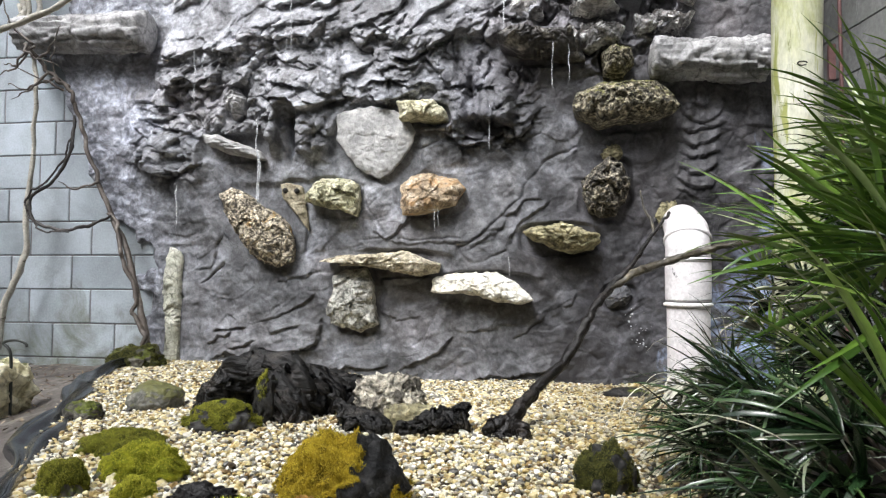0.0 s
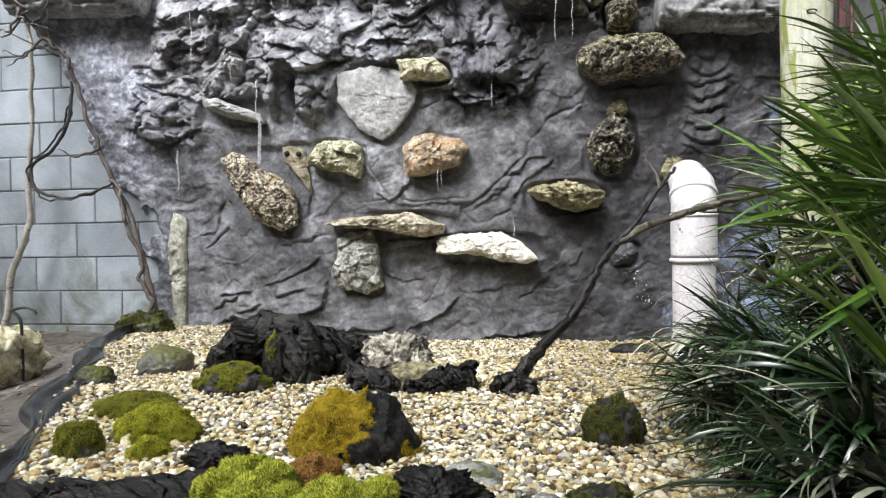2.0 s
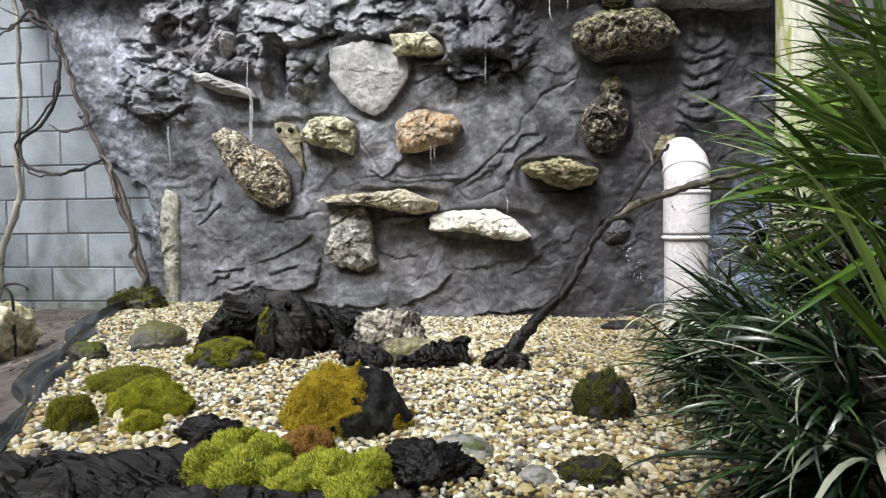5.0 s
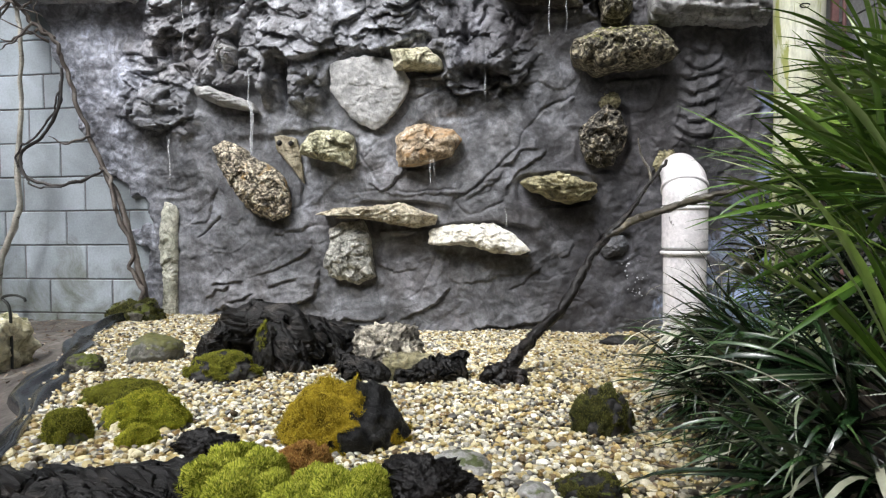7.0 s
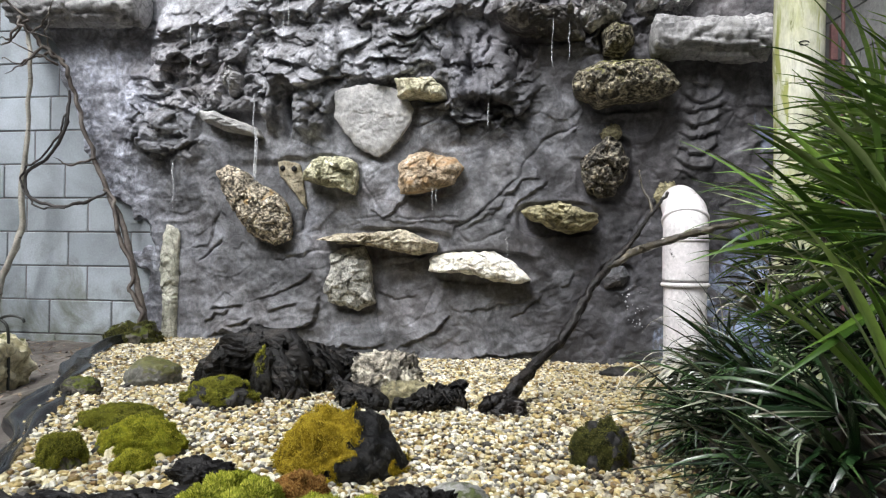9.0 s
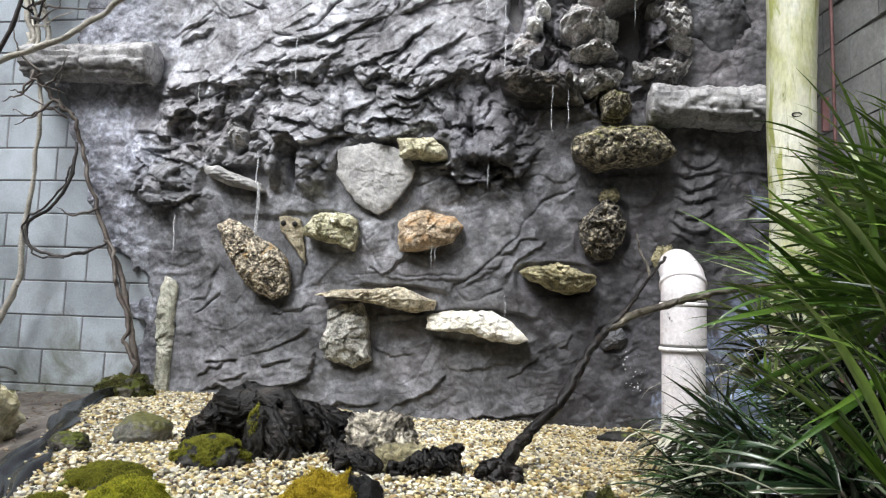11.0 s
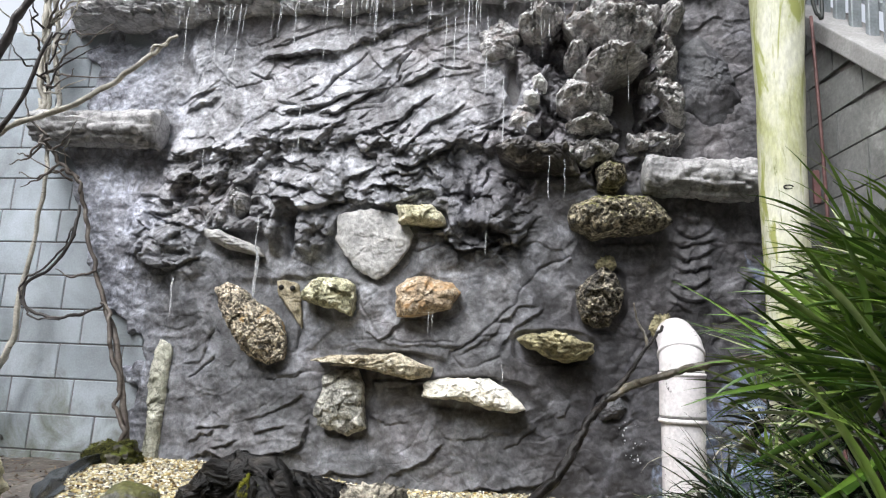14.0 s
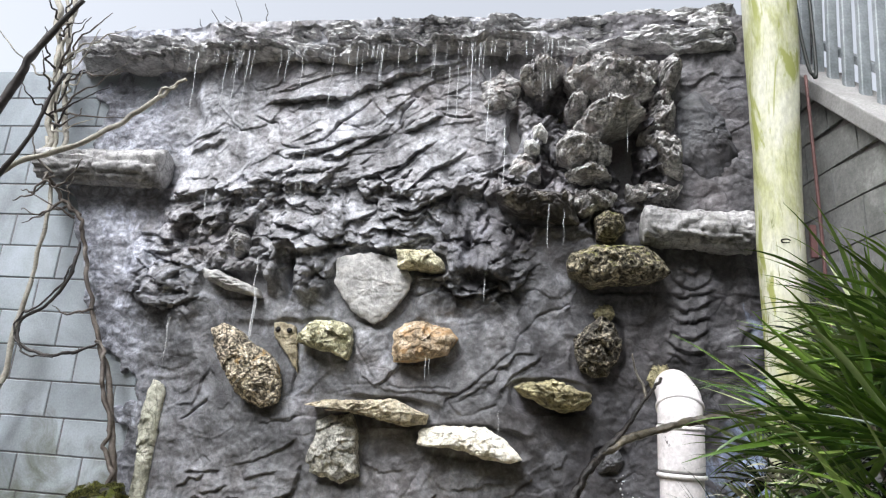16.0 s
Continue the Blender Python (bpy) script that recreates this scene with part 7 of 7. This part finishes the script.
    fan(g, (1.02, 2.80, 0.48), 160, 30, 50, 26, 0.55, 85, 216, LEAVES, 0.9)
    palm(lab, 1.00, 1.62, 0.20, 6, 8, 0.9, (110, 250), (0, 70))
    palm(lab, 0.98, 2.12, 0.24, 8, 9, 0.8, (100, 260), (0, 55), stem=0.14)
    # three palms added mostly out of view, to shade the right side
    palm(lab, 1.15, 2.0, 0.30, 8, 10, 1.0, (80, 280), (0, 75))
    palm(lab, 1.15, 1.75, 0.45, 8, 11, 1.0, (80, 280), (0, 75))
    palm(lab, 1.20, 2.4, 0.45, 8, 12, 1.0, (80, 280), (0, 75))


build_palms()


# ---- litter ----
def build_litter():
    """Dead leaves, bark and grit on the soil and at the bed's borders."""
    rng = np.random.RandomState(31)
    n = 1500
    y = rng.uniform(1.5, 3.95, n)
    side = rng.rand(n) < 0.6
    x = np.where(side, bed_edge(y) - 0.12 - rng.rand(n) * 1.2, np.interp(y, [1.4, 1.8, 2.3, 2.6, 3.2, 4.0], [0.44, 0.48, 0.54, 0.74, 0.95, 1.05]) + rng.normal(0, 0.10, n))
    x = np.where(rng.rand(n) < 0.06, rng.uniform(-0.9, 0.4, n), x)
    z = ground_z(x, y) + 0.016
    a, w, ln = rng.rand(n) * 6.28, rng.uniform(0.003, 0.008, n), rng.uniform(0.008, 0.030, n)
    q = np.array([(-1, 0, 0), (0, -1, 0.25), (1, 0, 0.1), (0, 1, 0.3), (0, 0, -0.15)])
    px, py, pz = q[:, 0] * ln[:, None], q[:, 1] * w[:, None], q[:, 2] * w[:, None] * 2 * rng.rand(n, 1)
    v = np.stack([x[:, None] + px * np.cos(a)[:, None] - py * np.sin(a)[:, None], y[:, None] + px * np.sin(a)[:, None] + py * np.cos(a)[:, None], z[:, None] + pz + rng.normal(0, 0.3, n)[:, None] * px], -1).reshape(-1, 3)
    f = np.array([(0, 1, 4), (1, 2, 4), (2, 3, 4), (3, 0, 4)])
    f = (f[None] + (np.arange(n) * 5)[:, None, None]).reshape(-1, 3)
    ob = new("leaf_litter", raw_mesh("leaf_litter", v, f, MAT_LITTER))
    tagged(ob, "scattered brown dead leaves and bark bits on the soil", "leaf litter", kind="stuff")


build_litter()


# ---- falling water ----
def build_water():
    rng = np.random.RandomState(12)
    verts, faces, base = [], [], 0
    runs = [(x, 3.70 - 0.03 * rng.rand(), 2.62 + 0.023 * x, 0.08 + 0.42 * rng.rand() ** 2, 0.0010 + 0.0016 * rng.rand()) for x in np.concatenate([rng.uniform(-1.95, 0.3, 44), rng.normal(-1.55, 0.12, 8), rng.normal(-0.75, 0.08, 9), rng.normal(-0.2, 0.08, 8)])]
    runs += [(-1.36, 3.80, 1.17, 0.32, 0.005), (-1.35, 3.80, 1.15, 0.28, 0.003), (-1.375, 3.81, 1.35, 0.2, 0.004), (-1.87, 3.86, 1.0, 0.26, 0.004), (-1.75, 3.82, 1.75, 0.30, 0.003), (-1.18, 3.80, 2.0, 0.28, 0.003),
             (-1.2, 3.78, 1.85, 0.22, 0.002), (0.22, 3.70, 1.66, 0.25, 0.0025), (0.30, 3.70, 1.64, 0.2, 0.002), (-0.03, 3.8, 2.15, 0.4, 0.003), (-0.1, 3.82, 1.4, 0.25, 0.0025), (0.62, 3.7, 2.2, 0.25, 0.003),
             (-0.38, 3.75, 0.84, 0.12, 0.002), (-0.36, 3.75, 0.84, 0.09, 0.002), (0.0, 3.76, 0.6, 0.12, 0.002), (-0.35, 3.72, 2.48, 0.42, 0.003), (-0.3, 3.72, 2.48, 0.36, 0.003), (-0.12, 3.72, 2.48, 0.5, 0.003)]
    sides, n = 6, 14
    for x, y, z, ln, r in runs:
        t = np.linspace(0, 1, n)
        w = 0.006 * vn(t * 5, x * 9, 0.3, 4)
        rr = r * (0.9 + 0.5 * vn(t * 9, x * 31, 1.1, 6)) * np.clip((1 - t) * 5, 0.15, 1)
        for a in np.linspace(0, 2 * np.pi, sides, endpoint=False):
            verts.append(np.stack([x + w + rr * np.cos(a), y + rr * np.sin(a), z - t * ln], -1))
        faces.append(grid_faces(sides, n, True) + base)
        base += sides * n
    ob = new("water", raw_mesh("water", np.vstack(verts), np.vstack(faces), MAT_WATER))
    ob.visible_shadow = False
    tagged(ob, "thin strands of clear water dripping from the ledge", "water", kind="stuff")


build_water()


def build_splash():
    """Drops and froth where water strikes the wall beside the pipe."""
    rng = np.random.RandomState(23)
    v0, f0 = ICO[1]
    n = 26
    x, z = rng.normal(0.655, 0.035, n), rng.uniform(0.12, 0.34, n)
    r = rng.uniform(0.002, 0.005, n)
    y = WALL_Y - rock_height(np.sort(x)[:, None] * np.ones((1, n)), np.ones((n, 1)) * np.sort(z)[None])[np.argsort(np.argsort(x)), np.argsort(np.argsort(z))] - 0.002
    v = (v0[None] * (r[:, None] * rng.uniform(0.6, 1.6, (n, 3)))[:, None] + np.stack([x, y, z], -1)[:, None]).reshape(-1, 3)
    f = (f0[None] + (np.arange(n) * len(v0))[:, None, None]).reshape(-1, 3)
    ob = new("water_drops", raw_mesh("water_drops", v, f, MAT_FROTH))
    tagged(ob, "white froth drops splashed on the wet rock wall", "water", kind="stuff")


build_splash()


# ---- pebbles ----
def build_pebbles():
    rng = np.random.RandomState(3)
    sp = 0.0106
    xs, ys = np.arange(-2.0, 1.12, sp), np.arange(1.42, 3.95, sp)
    gx, gy = (a.ravel() for a in np.meshgrid(xs, ys, indexing="ij"))
    gx, gy = gx + rng.uniform(-0.5, 0.5, gx.shape) * sp, gy + rng.uniform(-0.5, 0.5, gy.shape) * sp
    keep = (gx > bed_edge(gy) - 0.015 + 0.03 * rng.normal(size=gx.shape)) & (gx < np.interp(gy, [1.4, 1.8, 2.3, 2.6, 3.2, 4.0], [0.44, 0.48, 0.54, 0.74, 0.95, 1.05]) + 0.05 * rng.normal(size=gx.shape))
    keep &= gy > np.interp(gx, [-1.0, -0.5, -0.1, 0.03, 0.3], [1.63, 1.63, 1.59, 1.52, 1.42])
    gx, gy = gx[keep], gy[keep]
    gz = ground_z(gx, gy) + 0.009 + rng.uniform(-0.005, 0.009, gx.shape)
    pick = (gx > -0.12) & (gx < 0.20) & (gy > 1.84) & (gy < 1.97)
    pick &= np.cumsum(pick) <= 300
    # more dark pebbles to the right, for dirt and painted-in shade
    dirty_shaded = rng.rand(len(gx)) < 0.18 + 0.80 * step(-0.15, 0.45, gx + 0.15 * fbm(gx * 4, gy * 4, 0.1, 3, 77)) + 0.3 * step(-1.2, -1.6, gx)
    near = gy < 1.95
    for level, sel, mat in ((2, near & ~pick & ~dirty_shaded, MAT_PEBBLES), (1, ~near & ~dirty_shaded, MAT_PEBBLES), (2, near & ~pick & dirty_shaded, MAT_PEBBLES_DIRTY_SHADED), (1, ~near & dirty_shaded, MAT_PEBBLES_DIRTY_SHADED)):
        v0, f0 = ICO[level]
        n = int(sel.sum())
        size = 0.0064 * np.exp(rng.normal(0, 0.26, (n, 1))) * rng.uniform(0.75, 1.3, (n, 3)) * np.array([1.15, 1.0, 0.72])
        a, b = rng.rand(n) * 2 * np.pi, rng.normal(0, 0.35, n)
        p = v0[None] * size[:, None] * (1 + 0.16 * rng.normal(size=(n, len(v0), 1)).clip(-1, 1))
        x, y, z = p[..., 0], p[..., 1], p[..., 2]
        y, z = y * np.cos(b)[:, None] - z * np.sin(b)[:, None], y * np.sin(b)[:, None] + z * np.cos(b)[:, None]
        x, y = x * np.cos(a)[:, None] - y * np.sin(a)[:, None], x * np.sin(a)[:, None] + y * np.cos(a)[:, None]
        v = np.stack([x + gx[sel][:, None], y + gy[sel][:, None], z + gz[sel][:, None]], -1).reshape(-1, 3)
        f = (f0[None] + (np.arange(n) * len(v0))[:, None, None]).reshape(-1, 3)
        ob = new("pebbles", raw_mesh("pebbles", v, f, mat, False))
        ob.parent = ground
        tagged(ob, "cream, yellow and white pea gravel", kind="stuff")
    shapes = []
    v0, f0 = ICO[2]
    for k in range(8):
        r = np.random.RandomState(50 + k)
        v = v0 * 0.0069 * r.uniform(0.8, 1.25, (1, 3)) * np.array([1.15, 1, 0.72]) * (1 + 0.14 * r.normal(size=(len(v0), 1)).clip(-1, 1))
        shapes.append(raw_mesh("pebble", v, f0, MAT_PEBBLE, False))
    for k, (x, y, z) in enumerate(zip(gx[pick], gy[pick], gz[pick])):
        part("pebble", shapes[k % 8], ground, m=pose(x, y, z, rng.normal() * 15, rng.normal() * 15, rng.rand() * 360))


build_pebbles()
